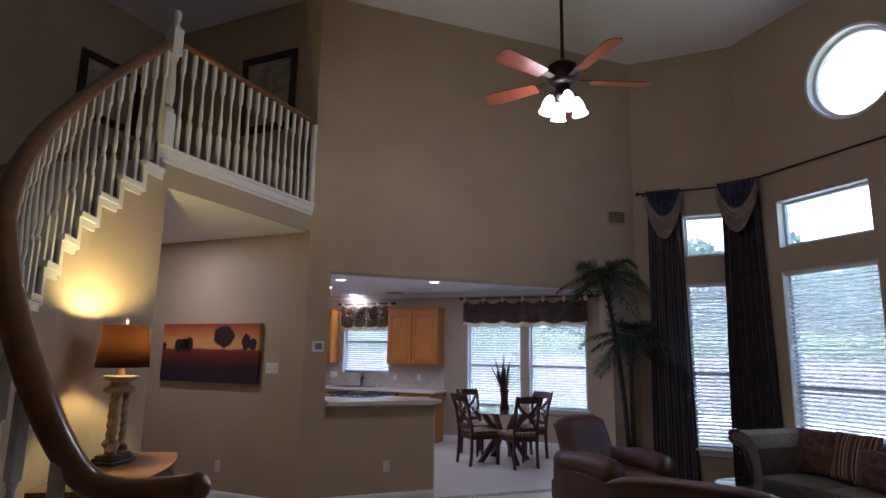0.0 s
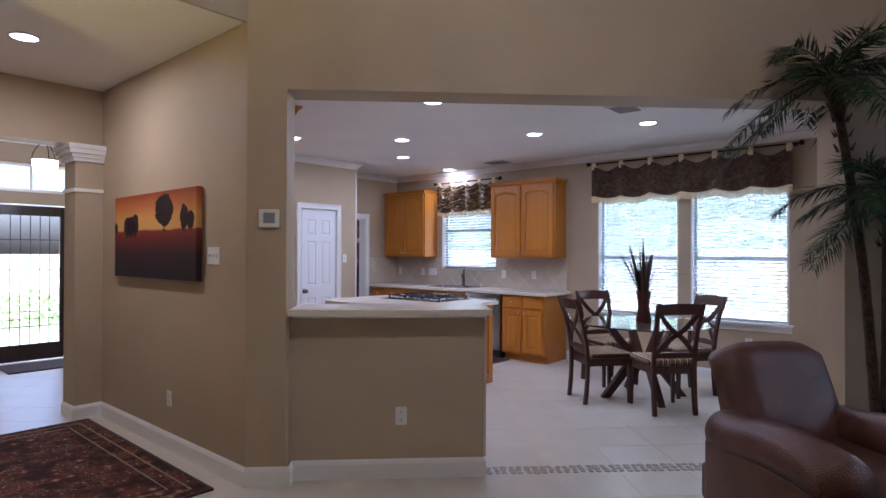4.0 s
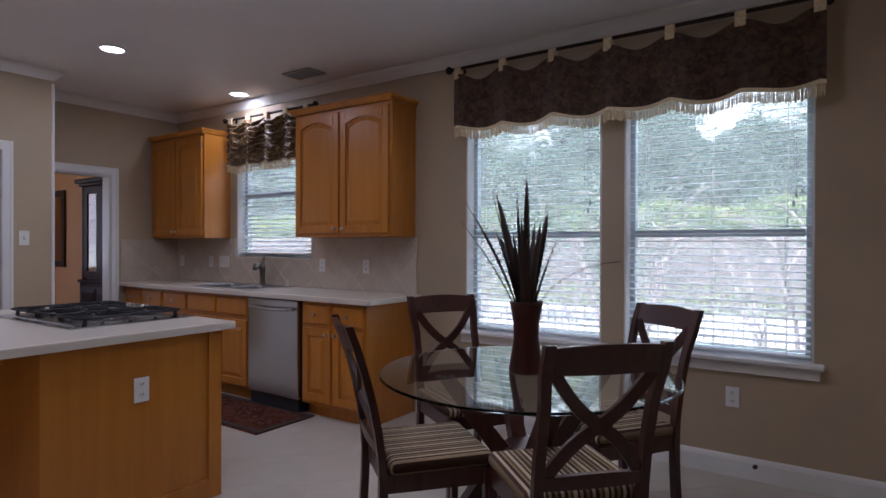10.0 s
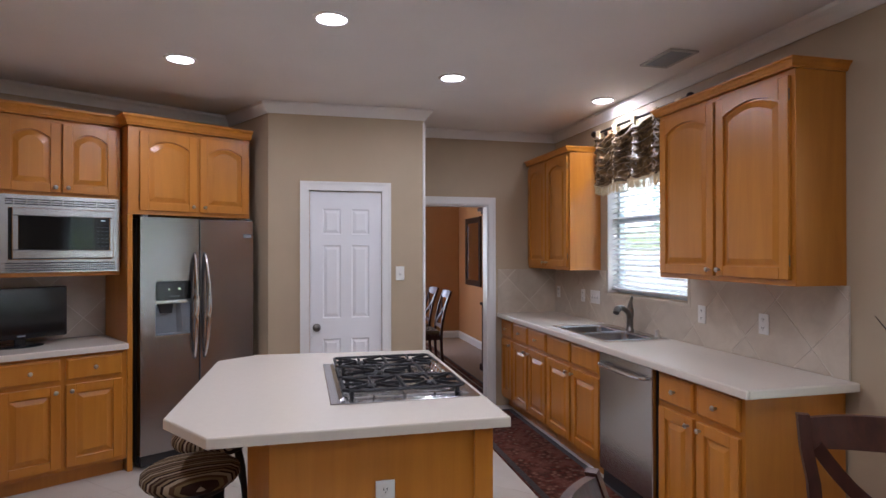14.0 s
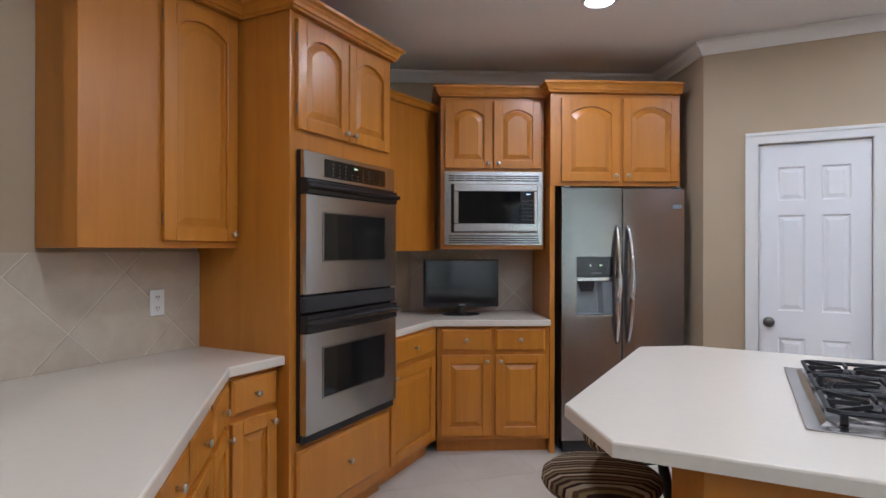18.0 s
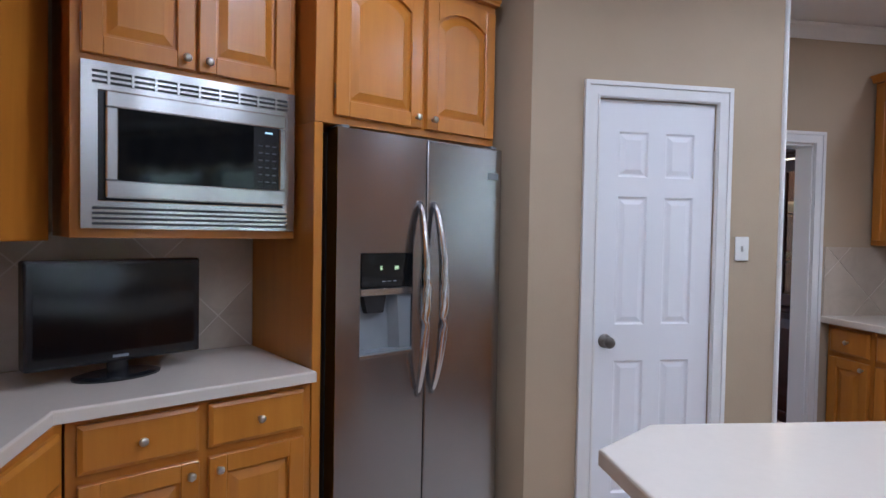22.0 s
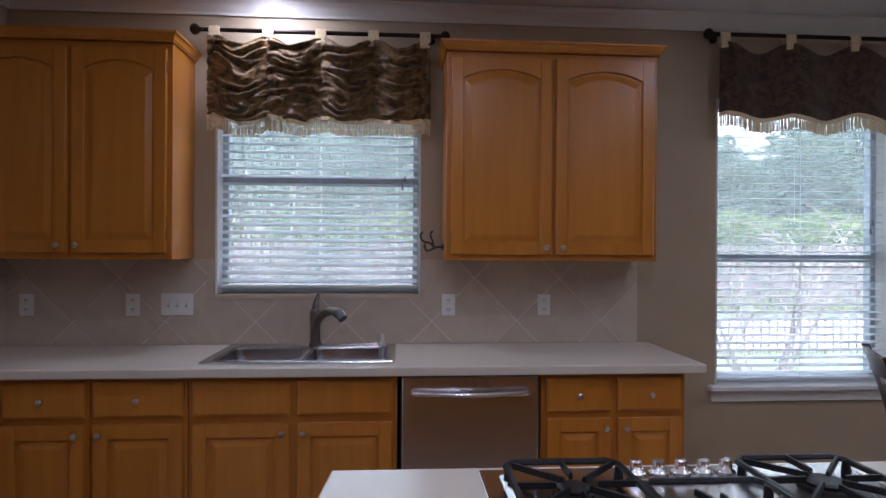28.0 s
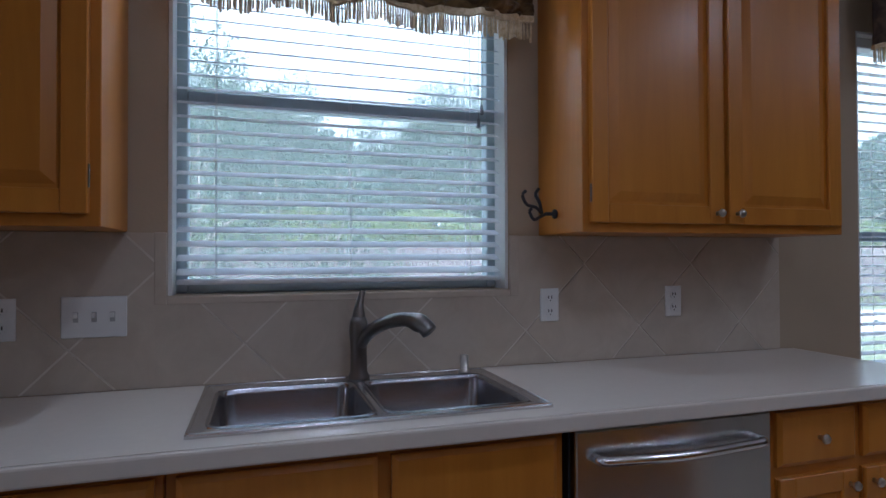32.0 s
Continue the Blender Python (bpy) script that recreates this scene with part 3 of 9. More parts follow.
# slanted wall with the wide opening; its bar-height half wall stands back from the face
PF = -0.10
TP, TE = 3.46, 7.33
OP0, OP1, OPZ = 1.685, 6.86, 2.475
structure("wall_slanted", prism(B(), [CORNER, dg(TE + 0.13, PF), dg(TE, DT), (-3.373, 4.573)], OPZ, LC), WALL, "tan painted slanted wall above the wide opening")
structure("wall_oven_side", prism(B(), [(-4.198, 4.582), (-3.392, 4.582), (-3.228, 4.735), (-4.198, 4.735)], 0, KC - 0.001), WALL, "tan painted wall behind the counter beside the ovens")
structure("wall_slanted_pier", prism(B(), [CORNER, dg(OP0, PF), dg(OP0, DT), (-3.373, 4.573)], 0, OPZ), WALL, "tan painted wall end beside the bar")
structure("wall_slanted_pier_bay", prism(B(), [dg(OP1, PF), dg(TE + 0.13, PF), dg(TE, DT), dg(OP1, DT)], 0, OPZ), WALL, "tan painted wall end beside the palm")
structure("wall_half", prism(B(), [dg(OP0 + 0.002), dg(TP), dg(TP, DT), dg(OP0 + 0.002, DT)], 0, 1.055), WALL, "tan painted half wall under the bar counter")
# living room bay
W1 = (0.555, 1.12)
bm = B()
wall_with_holes(bm, -0.30, 1.25, 0, LC, [(W1[0], W1[1], 0.50, 2.56), (W1[0], W1[1], 2.90, 3.45)], lambda u, v, z: (u + (0.06 if u > 1 else -0.12) * v, 7.52 + 0.16 * v, z))
structure("wall_bay_narrow", bm, WALL, "tan painted bay wall with a tall narrow window")


def w2(d, off=0.0):
    """A point on the slanted bay wall, d metres from its corner, off metres outward."""
    return (1.25 + d * S2 + off * S2, 7.52 - d * S2 + off * S2)


W2A = (0.49, 1.57)
bm = B()
wall_with_holes(bm, 0.0, 3.12, 0, 3.95, [(W2A[0], W2A[1], 0.78, 2.62), (W2A[0], W2A[1], 2.90, 3.46)], lambda u, v, z: (*w2(u + (0.066 if u < 0.1 else -0.066 if u > 3 else 0) * v, 0.16 * v), z))
structure("wall_bay_slanted", bm, WALL, "tan painted slanted bay wall with wide windows")
# upper part of that wall with the round window
RC, RZ, RR = 1.505, 4.665, 0.515
bm = B()
NSEG = 40
u0, u1, z0, z1 = 0.0, 3.12, 3.95, LC
ring_i, ring_o = [], []
for i in range(NSEG):
    t = 2 * math.pi * (i + 0.5) / NSEG
    c, s = math.cos(t), math.sin(t)
    ring_i.append((RC + RR * c, RZ + RR * s))
    k = min((u1 - RC if c > 0 else RC - u0) / max(abs(c), 1e-6), (z1 - RZ if s > 0 else RZ - z0) / max(abs(s), 1e-6))
    ring_o.append((RC + k * c, RZ + k * s))
for v in (0, 1):
    for i in range(NSEG):
        j = (i + 1) % NSEG
        quad = [ring_i[i], ring_o[i], ring_o[j], ring_i[j]]
        bm.faces.new([bm.verts.new((*w2(u, 0.16 * v), z)) for u, z in quad])
for i in range(NSEG):
    j = (i + 1) % NSEG
    bm.faces.new([bm.verts.new((*w2(u, o), z)) for (u, z), o in ((ring_i[i], 0), (ring_i[j], 0), (ring_i[j], 0.16), (ring_i[i], 0.16))])
for cu in (u0, u1):
    for cz in (z0, z1):
        a = min(ring_o, key=lambda p: abs(p[0] - cu) * 1 + abs(p[1] - cz) * 9)
        b = min(ring_o, key=lambda p: abs(p[0] - cu) * 9 + abs(p[1] - cz))
        for v in (0, 1):
            bm.faces.new([bm.verts.new((*w2(u, 0.16 * v), z)) for u, z in ((cu, cz), a, b)])
bmesh.ops.remove_doubles(bm, verts=bm.verts, dist=0.0005)
structure("wall_bay_round_window", bm, WALL, "tan painted upper bay wall with a round window opening")
# walls that close the living room and stair hall
bm = B()
e = w2(3.12)
prism(bm, [e, (e[0] + 0.16, e[1]), (e[0] + 0.16, -3.6), (e[0], -3.6)], 0, LC)
structure("wall_east", bm, WALL, "tan painted living room wall")
structure("wall_south", prism(B(), [(e[0] + 0.16, -3.6), (e[0] + 0.16, -3.75), (-10.2, -3.75), (-10.2, -3.6)], 0, LC), WALL, "tan painted wall behind the stairs")
# foyer: front wall with glazed door, header and pilaster before it
FX = -9.0
structure("wall_front", wall_with_holes(B(), -3.6, 6.9, 0, LC, [(4.28, 5.24, 0, 2.08), (5.36, 5.66, 0.15, 2.08), (3.86, 4.16, 0.15, 2.08), (3.86, 5.66, 2.24, 2.62)], lambda u, v, z: (FX - 0.15 * v, u, z)), WALL,
          "tan painted entry wall with a glazed door and sidelights")
structure("wall_foyer_side", prism(B(), [(-8.996, 6.45), (-8.996, 6.57), (-7.262, 6.57), (-7.195, 6.45)], 0, LC), WALL, "tan painted foyer side wall")
bm = B()
prism(bm, [(-5.55, 2.62), (-5.55, 4.458), (-5.78, 4.458), (-5.78, 2.62)], 2.385, 2.888)
structure("header_foyer", bm, WALL, "tan painted header over the foyer passage", "header")
bm = B()
prism(bm, [(-5.52, 4.235), (-5.52, 4.458), (-5.80, 4.458), (-5.80, 4.235)], 0.0, 2.245)
structure("pilaster_foyer", bm, WALL, "tan painted square pilaster with white capital", "pilaster")
bm = B()
for z, g, zz in ((1.975, 0.012, 2.005), (2.24, 0.022, 2.27), (2.27, 0.036, 2.305), (2.305, 0.058, 2.345), (2.345, 0.07, 2.385)):
    prism(bm, [(-5.52 + g, 4.235 - g), (-5.52 + g, 4.456), (-5.80 - g, 4.456), (-5.80 - g, 4.235 - g)], z, zz)
structure("trim_capital", bm, TRIM, "white moulded capital on the pilaster", "trim")

# ---- floors and ceilings ----
bm = B()
box(bm, -10.2, -3.75, -0.12, 3.8, 9.95, -0.0012)
structure("floor", bm, GROUT, "pale stone tile floor laid diagonally", "floor")
bm = B()
prism(bm, [dg(1.29, 0.17), dg(7.28, 0.17), (-0.3, YW + 0.1), (-7.28, YW + 0.1), (-7.28, 6.62), fw(9.19, -2.9), fw(6.99, -2.9), (-5.99, 4.578), (-3.39, 4.578)], KC, KC + 0.09)
structure("ceiling_kitchen", bm, CEIL, "white painted kitchen ceiling", "ceiling")
bm = B()
prism(bm, [(-10.2, -3.75), (3.8, -3.75), (3.8, 5.6), (1.35, 7.75), (-0.2, 7.75), (-0.5, 7.45), (-3.4, 4.62), (-10.2, 6.6)], LC, LC + 0.1)
structure("ceiling_living", bm, CEIL, "white painted high living room ceiling", "ceiling")
bm = B()
prism(bm, [(-3.14, 2.44), (-3.14, 4.456), (-6.3, 4.456), (-6.3, 2.44)], 2.89, 3.19)
structure("ceiling_hall", bm, CEIL, "white painted hall ceiling under the gallery", "ceiling")
bm = B()
prism(bm, [(-3.12, 2.44), (-3.12, 4.458), (-3.142, 4.458), (-3.142, 2.44)], 2.888, 3.17)
structure("gallery_edge", bm, WALL, "tan painted gallery edge", "fascia")
structure("wall_upper_west", prism(B(), [(-5.6, -3.6), (-5.6, 4.456), (-5.72, 4.456), (-5.72, -3.6)], 3.192, LC), WALL, "tan painted upstairs wall")
structure("wall_hall_south", prism(B(), [(-3.163, 2.392), (-3.082, 2.422), (-3.138, 2.60), (-3.30, 2.61), (-6.25, 2.61), (-6.25, 2.36)], 0, 3.192), WALL, "tan painted hall wall under the stairs")
structure("ceiling_foyer", prism(B(), [(-9.0, 2.2), (-6.26, 2.2), (-6.26, 6.45), (-9.0, 6.45)], 2.87, 2.95), CEIL, "white painted foyer ceiling", "ceiling")
structure("wall_foyer_south", prism(B(), [(-8.99, 2.2), (-6.26, 2.2), (-6.26, 2.08), (-8.99, 2.08)], 0, 2.95), WALL, "tan painted foyer wall")
# kitchen east end and dining room shell
structure("wall_kitchen_east", prism(B(), [(-0.42, YW), (-0.30, YW), (-0.30, 7.72), (-0.42, 7.72)], 0, KC), WALL, "tan painted kitchen end wall")
bm = B()
prism(bm, [(-11.85, 9.9), (-7.28, 9.9), (-7.28, 10.02), (-11.85, 10.02)], 0, KC)
structure("wall_dining_north", bm, ORANGE, "orange painted dining room wall with a framed mirror")
# the opening in the west wall is unseen, cut for the added fill lamp
structure("wall_dining_west", wall_with_holes(B(), 6.6, 9.896, 0, KC, [(6.95, 8.1, 0.7, 2.3)], lambda u, v, z: (-11.72 - 0.12 * v, u, z)), ORANGE, "orange painted dining room wall")
structure("wall_dining_south", prism(B(), [(-11.71, 6.6), (-7.28, 6.6), (-7.28, 6.72), (-11.71, 6.72)], 0, KC), ORANGE, "orange painted dining room wall")
structure("wall_dining_east", prism(B(), [(-7.28, 6.73), (-7.276, 6.73), (-7.276, 8.1), (-7.28, 8.1)], 0, KC), ORANGE, "orange painted dining room wall")
structure("ceiling_dining", prism(B(), [(-11.85, 6.6), (-7.28, 6.6), (-7.28, 10.0), (-11.85, 10.0)], KC, KC + 0.08), CEIL, "white painted dining room ceiling", "ceiling")
structure("floor_dining", prism(B(), [(-11.85, 6.6), (-7.16, 6.6), (-7.16, 10.0), (-11.85, 10.0)], -0.1, 0.001), cloth("dining_carpet", (0.25, 0.17, 0.11), (0.33, 0.23, 0.15), 40), "beige carpet of the dining room", "floor")


# ---- trim: baseboards, crown, casings ----
def run_trim(name, path, prof, material, label, closed=False):
    """A moulding along a plan polyline; prof is (out, z) with out measured to the left of the walking direction."""
    bm = B()
    n = len(path)
    rings = []
    for i, p in enumerate(path):
        p = Vector((p[0], p[1]))
        d1 = (p - Vector(path[i - 1][:2])).normalized() if i else None
        d2 = (Vector(path[i + 1][:2]) - p).normalized() if i < n - 1 else None
        d1 = d1 or d2
        d2 = d2 or d1
        n1, n2 = Vector((-d1.y, d1.x)), Vector((-d2.y, d2.x))
        m = (n1 + n2)
        m = m / max(0.25, m.dot(n1)) if m.length > 1e-6 else n1
        rings.append([bm.verts.new((p.x + m.x * o, p.y + m.y * o, z)) for o, z in prof])
    k = len(prof)
    for a, b in zip(rings, rings[1:]):
        for i in range(k):
            bm.faces.new((a[i], a[(i + 1) % k], b[(i + 1) % k], b[i]))
    bm.faces.new(rings[0][::-1])
    bm.faces.new(rings[-1])
    return structure(name, bm, material, label, "trim")


BASE = [(0.002, 0), (0.016, 0), (0.016, 0.095), (0.010, 0.112), (0.002, 0.125)]
CROWN = [(0.002, 2.672), (0.012, 2.672), (0.018, 2.686), (0.045, 2.718), (0.066, 2.735), (0.070, 2.755), (0.002, 2.755)]
run_trim("baseboard_kitchen", [(-0.42, YW), (-3.80, YW)], BASE, TRIM, "white moulded baseboard below the breakfast windows")
run_trim("baseboard_hall", [dg(1.71, -0.01), dg(1.71, PF), CORNER, (-5.52, 4.46), (-5.52, 4.235), (-5.80, 4.235)], BASE, TRIM, "white moulded baseboard along the hall wall")
run_trim("baseboard_bar", [dg(TP + 0.0, DT), dg(TP), dg(1.715)], BASE, TRIM, "white moulded baseboard along the half wall")
run_trim("baseboard_bay", [w2(3.1), w2(0.0), (-0.059, 7.52), dg(OP1, PF), dg(OP1, DT)], BASE, TRIM, "white moulded baseboard in the bay")
run_trim("baseboard_pantry", [(-6.43, 6.873), (-6.43, 7.115)][::-1], BASE, TRIM, "white moulded baseboard beside the pantry door")
run_trim("baseboard_pantry_right", [(-6.43, 7.87), (-6.43, 8.15)][::-1], BASE, TRIM, "white moulded baseboard beside the pantry door")
run_trim("baseboard_front", [(FX, 2.21), (FX, 3.8)][::-1], BASE, TRIM, "white baseboard in the foyer")
run_trim("baseboard_front_right", [(FX, 5.75), (FX, 6.44)][::-1], BASE, TRIM, "white baseboard in the foyer")
run_trim("crown_oven_side", [(-4.19, 4.735), (-3.27, 4.735)], CROWN, TRIM, "white crown moulding beside the oven cabinet")
run_trim("crown_kitchen", [(-0.43, YW), (-7.14, YW), (-7.14, 8.15), (-6.43, 8.15), (-6.43, 6.873), fw(9.172, -2.87), fw(7.22, -2.87), (-5.95, 4.58), (-4.18, 4.58)], CROWN, TRIM,
         "white crown moulding round the kitchen ceiling")


def casing(name, u0, u1, z1, put, label, w=0.075, t=0.022):
    """Door casing: two legs and a head, each with a raised outer band and an inner bead."""
    ob = thing(name, label, "trim", kind="structure")

    def strip(bm, a, b, zz0, zz1, ta, tb):
        hexa(bm, [put(a, ta, zz0), put(b, ta, zz0), put(b, tb, zz0), put(a, tb, zz0)], [put(a, ta, zz1), put(b, ta, zz1), put(b, tb, zz1), put(a, tb, zz1)])

    for base, band, bead in (((u0 - w, u0, 0, z1), (u0 - w, u0 - w + 0.02, 0, z1 + w - 0.02), (u0 - 0.012, u0 - 0.004, 0, z1 + 0.004)),
                             ((u1, u1 + w, 0, z1), (u1 + w - 0.02, u1 + w, 0, z1 + w - 0.02), (u1 + 0.004, u1 + 0.012, 0, z1 + 0.004)),
                             ((u0 - w, u1 + w, z1, z1 + w), (u0 - w, u1 + w, z1 + w - 0.02, z1 + w), (u0 - 0.012, u1 + 0.012, z1 + 0.004, z1 + 0.012))):
        bm = B()
        strip(bm, *base, 0, t * 0.65)
        strip(bm, *band, t * 0.65, t)
        strip(bm, *bead, t * 0.65, t)
        part("casing_head" if base[2] else "casing_leg", bm, TRIM, ob)
    return ob


casing("casing_pantry", 7.196, 7.789, 2.055, lambda u, o, z: (-6.428 + o, u, z), "white moulded casing round the pantry door")
casing("casing_dining", 8.185, 8.955, 2.02, lambda u, o, z: (-7.138 + o, u, z), "white moulded casing of the dining doorway")
bm = B()
for a, b, za, zb in ((8.181, 8.195, 0, 2.016), (8.945, 8.959, 0, 2.016), (8.195, 8.945, 2.006, 2.024)):
    box(bm, -7.272, a, za, -7.136, b, zb)
structure("jamb_dining", bm, TRIM, "white jamb of the dining doorway", "trim")
# white corner bead at the pantry corner
bm = B()
cyl(bm, (-6.428, 8.152, 0.13), (-6.428, 8.152, 2.65), 0.012, seg=8)
structure("trim_corner_bead", bm, TRIM, "white corner trim on the pantry wall", "trim")
run_trim("baseboard_dining", [(-7.30, 9.9), (-11.72, 9.9), (-11.72, 6.75)], BASE, TRIM, "white baseboard in the dining room")


# ---- windows and blinds ----
def window(name, label, m, w, z0, z1, meet=None, sill=True, jamb=0.16, blind=True, btop=None, bbot=None, pitch=0.0435, tilt=7):
    """A window in a wall hole, local x 0..w along the wall, y outward from the room face."""
    win = thing(name, label, "window", m, kind="structure")
    f = 0.045
    bm = B()
    for a, b, c, d in ((0, f, z0, z1), (w - f, w, z0, z1), (f, w - f, z0, z0 + f), (f, w - f, z1 - f, z1)):
        box(bm, a + 0.002, 0.095, c + 0.002, b - 0.002 if b == w else b, 0.15, d - 0.002 if d == z1 else d, 0.004)
    part("window_frame", bm, SASH, win)
    zm = meet if meet else None
    if zm:
        bm = B()
        box(bm, f, 0.088, zm - 0.022, w - f, 0.135, zm + 0.022, 0.004)
        part("meeting_rail", bm, SASH, win)
    spans = [(z0 + f, (zm - 0.02) if zm else z1 - f)] + ([(zm + 0.02, z1 - f)] if zm else [])
    for i, (a, b) in enumerate(spans):
        bm = B()
        box(bm, f - 0.01, 0.115, a - 0.01, w - f + 0.01, 0.119, b + 0.01)
        g = part("pane", bm, PANE, win)
        g.visible_shadow = False
    bm = B()
    for a, b, c, d in ((0.001, 0.012, z0, z1), (w - 0.012, w - 0.001, z0, z1), (0.012, w - 0.012, z1 - 0.012, z1 - 0.001)):
        box(bm, a, 0.003, c + 0.001, b, 0.096, d - 0.001)
    part("jamb_liner", bm, TRIM, win)
    if sill:
        bm = B()
        box(bm, -0.05, -0.06, z0 - 0.012, w + 0.05, 0.0, z0 + 0.018, 0.006)
        box(bm, 0.002, 0.0, z0 + 0.001, w - 0.002, 0.096, z0 + 0.017)
        box(bm, -0.03, -0.022, z0 - 0.075, w + 0.03, -0.002, z0 - 0.012, 0.004)
        part("window_sill", bm, TRIM, win)
    if blind:
        # added sheet that veils the garden with haze
        bm = B()
        box(bm, 0.03, 0.148, z0 + 0.03, w - 0.03, 0.1485, z1 - 0.03)
        part("haze_veil", bm, VEIL_MESH, win, "added translucent veil that hazes the view outside").visible_shadow = False
        top, bot = btop or z1 - 0.014, bbot or z0 + 0.03
        bl = thing("venetian_blind", "white venetian blind with flat open slats in the window", "blind", m, "window blinds")
        bm = B()
        box(bm, 0.016, 0.03, top - 0.045, w - 0.016, 0.085, top, 0.004)
        part("head_rail", bm, SLAT, bl)
        bm = B()
        box(bm, 0.018, 0.034, bot, w - 0.018, 0.082, bot + 0.016, 0.004)
        part("bottom_rail", bm, SLAT, bl)
        bm = B()
        prof = [(-0.025, -0.0006), (0.0, 0.0010), (0.025, -0.0006), (0.025, -0.0022), (0.0, -0.0006), (-0.025, -0.0022)]
        a = [bm.verts.new((0.018, y, z)) for y, z in prof]
        b = [bm.verts.new((w - 0.018, y, z)) for y, z in prof]
        for i in range(6):
            bm.faces.new((a[i], a[(i + 1) % 6], b[(i + 1) % 6], b[i]))
        bm.faces.new(a[::-1])
        bm.faces.new(b)
        me = mesh_of("slat", bm, SLAT)
        n = int((top - 0.055 - bot - 0.02) / pitch)
        for i in range(n):
            same_part("slat", me, bl, pose(0, 0.058, bot + 0.04 + i * pitch, tilt + random.uniform(-1.5, 1.5), 0, 0))
        for x in (0.13, w * 0.5, w - 0.13):
            for y in (0.033, 0.083):
                bm = B()
                cyl(bm, (x, y, bot + 0.01), (x, y, top - 0.04), 0.0011, seg=5)
                part("ladder_cord", bm, SLAT, bl)
        bm = B()
        zc = top - 0.045 - (top - bot) * 0.42
        for dx in (0.0, 0.012):
            cyl(bm, (w - 0.10 + dx, 0.026, zc + dx * 4), (w - 0.10 + dx, 0.026, top - 0.04), 0.0012, seg=5)
            lathe(bm, [(0.003, zc - 0.035 + dx * 4), (0.008, zc - 0.03 + dx * 4), (0.004, zc + dx * 4)], 8, None, w - 0.10 + dx, 0.026)
        part("pull_cord", bm, GREYP, bl)
    return win


window("window_sink", "white framed kitchen window over the sink", pose(SINKW[0], YW, 0), SINKW[1] - SINKW[0], SINKW[2], SINKW[3], meet=1.815, sill=False, tilt=22)
window("window_breakfast_1", "white framed breakfast window with a moulded sill", pose(BW1[0], YW, 0), BW1[1] - BW1[0], BW1[2], BW1[3], meet=1.40)
window("window_breakfast_2", "white framed breakfast window with a moulded sill", pose(BW2[0], YW, 0), BW2[1] - BW2[0], BW2[2], BW2[3], meet=1.40)
window("window_bay_narrow", "tall narrow white framed bay window", pose(W1[0], 7.52, 0), W1[1] - W1[0], 0.50, 2.56, meet=1.42, tilt=22)
window("window_bay_narrow_upper", "small white framed transom window in the bay", pose(W1[0], 7.52, 0), W1[1] - W1[0], 2.90, 3.45, blind=False, sill=False)
window("window_bay_wide", "wide white framed bay window behind the sofa", pose(*w2(W2A[0]), 0, 0, 0, -45), W2A[1] - W2A[0], 0.78, 2.62, meet=1.30, tilt=22)
window("window_bay_wide_upper", "white framed transom window above the sofa", pose(*w2(W2A[0]), 0, 0, 0, -45), W2A[1] - W2A[0], 2.90, 3.46, blind=False, sill=False)
rw = thing("window_round", "round window with a deep white frame high in the bay wall", "window", pose(*w2(RC), RZ, 0, 0, -45), kind="structure")
bm = B()
for r0, r1, ya, yb in ((RR - 0.002, RR - 0.03, -0.006, 0.12), (RR - 0.03, RR - 0.07, 0.09, 0.15)):
    vs = []
    for i in range(48):
        t = 2 * math.pi * i / 48
        vs.append([bm.verts.new((r * math.cos(t), y, r * math.sin(t))) for r, y in ((r0, ya), (r1, ya), (r1, yb), (r0, yb))])
    for a, b in zip(vs, vs[1:] + vs[:1]):
        for k in range(4):
            bm.faces.new((a[k], a[(k + 1) % 4], b[(k + 1) % 4], b[k]))
part("window_frame", bm, TRIM, rw)
bm = B()
cyl(bm, (0, 0.12, 0), (0, 0.124, 0), RR - 0.055, seg=48)
g = part("pane", bm, PANE, rw)
g.visible_shadow = False


# ---- valances, rods, curtains ----
def rod(name, label, p0, p1, r=0.011, out=(0, 1, 0), reach=0.075):
    p0, p1 = Vector(p0), Vector(p1)
    d = (p1 - p0).normalized()
    ob = thing(name, label, "curtain rod")
    bm = B()
    cyl(bm, p0, p1, r, seg=12)
    part("pole", bm, BRONZE, ob)
    for p, s in ((p0, -1), (p1, 1)):
        bm = B()
        q = (d * s).to_track_quat('Z', 'Y').to_matrix().to_4x4()
        lathe(bm, [(0.008, 0), (0.014, 0.006), (0.010, 0.014), (0.024, 0.026), (0.030, 0.042), (0.024, 0.058), (0.006, 0.068)], 14, Matrix.Translation(p) @ q)
        part("finial", bm, BRONZE, ob, smooth=True)
        bm = B()
        c = p - d * s * 0.03
        o = Vector(out)
        cyl(bm, c + Vector((0, 0, -0.002)), c + o * reach, 0.006, seg=8)
        cyl(bm, c + o * (reach - 0.006), c + o * reach, 0.022, seg=12)
        part("bracket", bm, BRONZE, ob)
    return ob


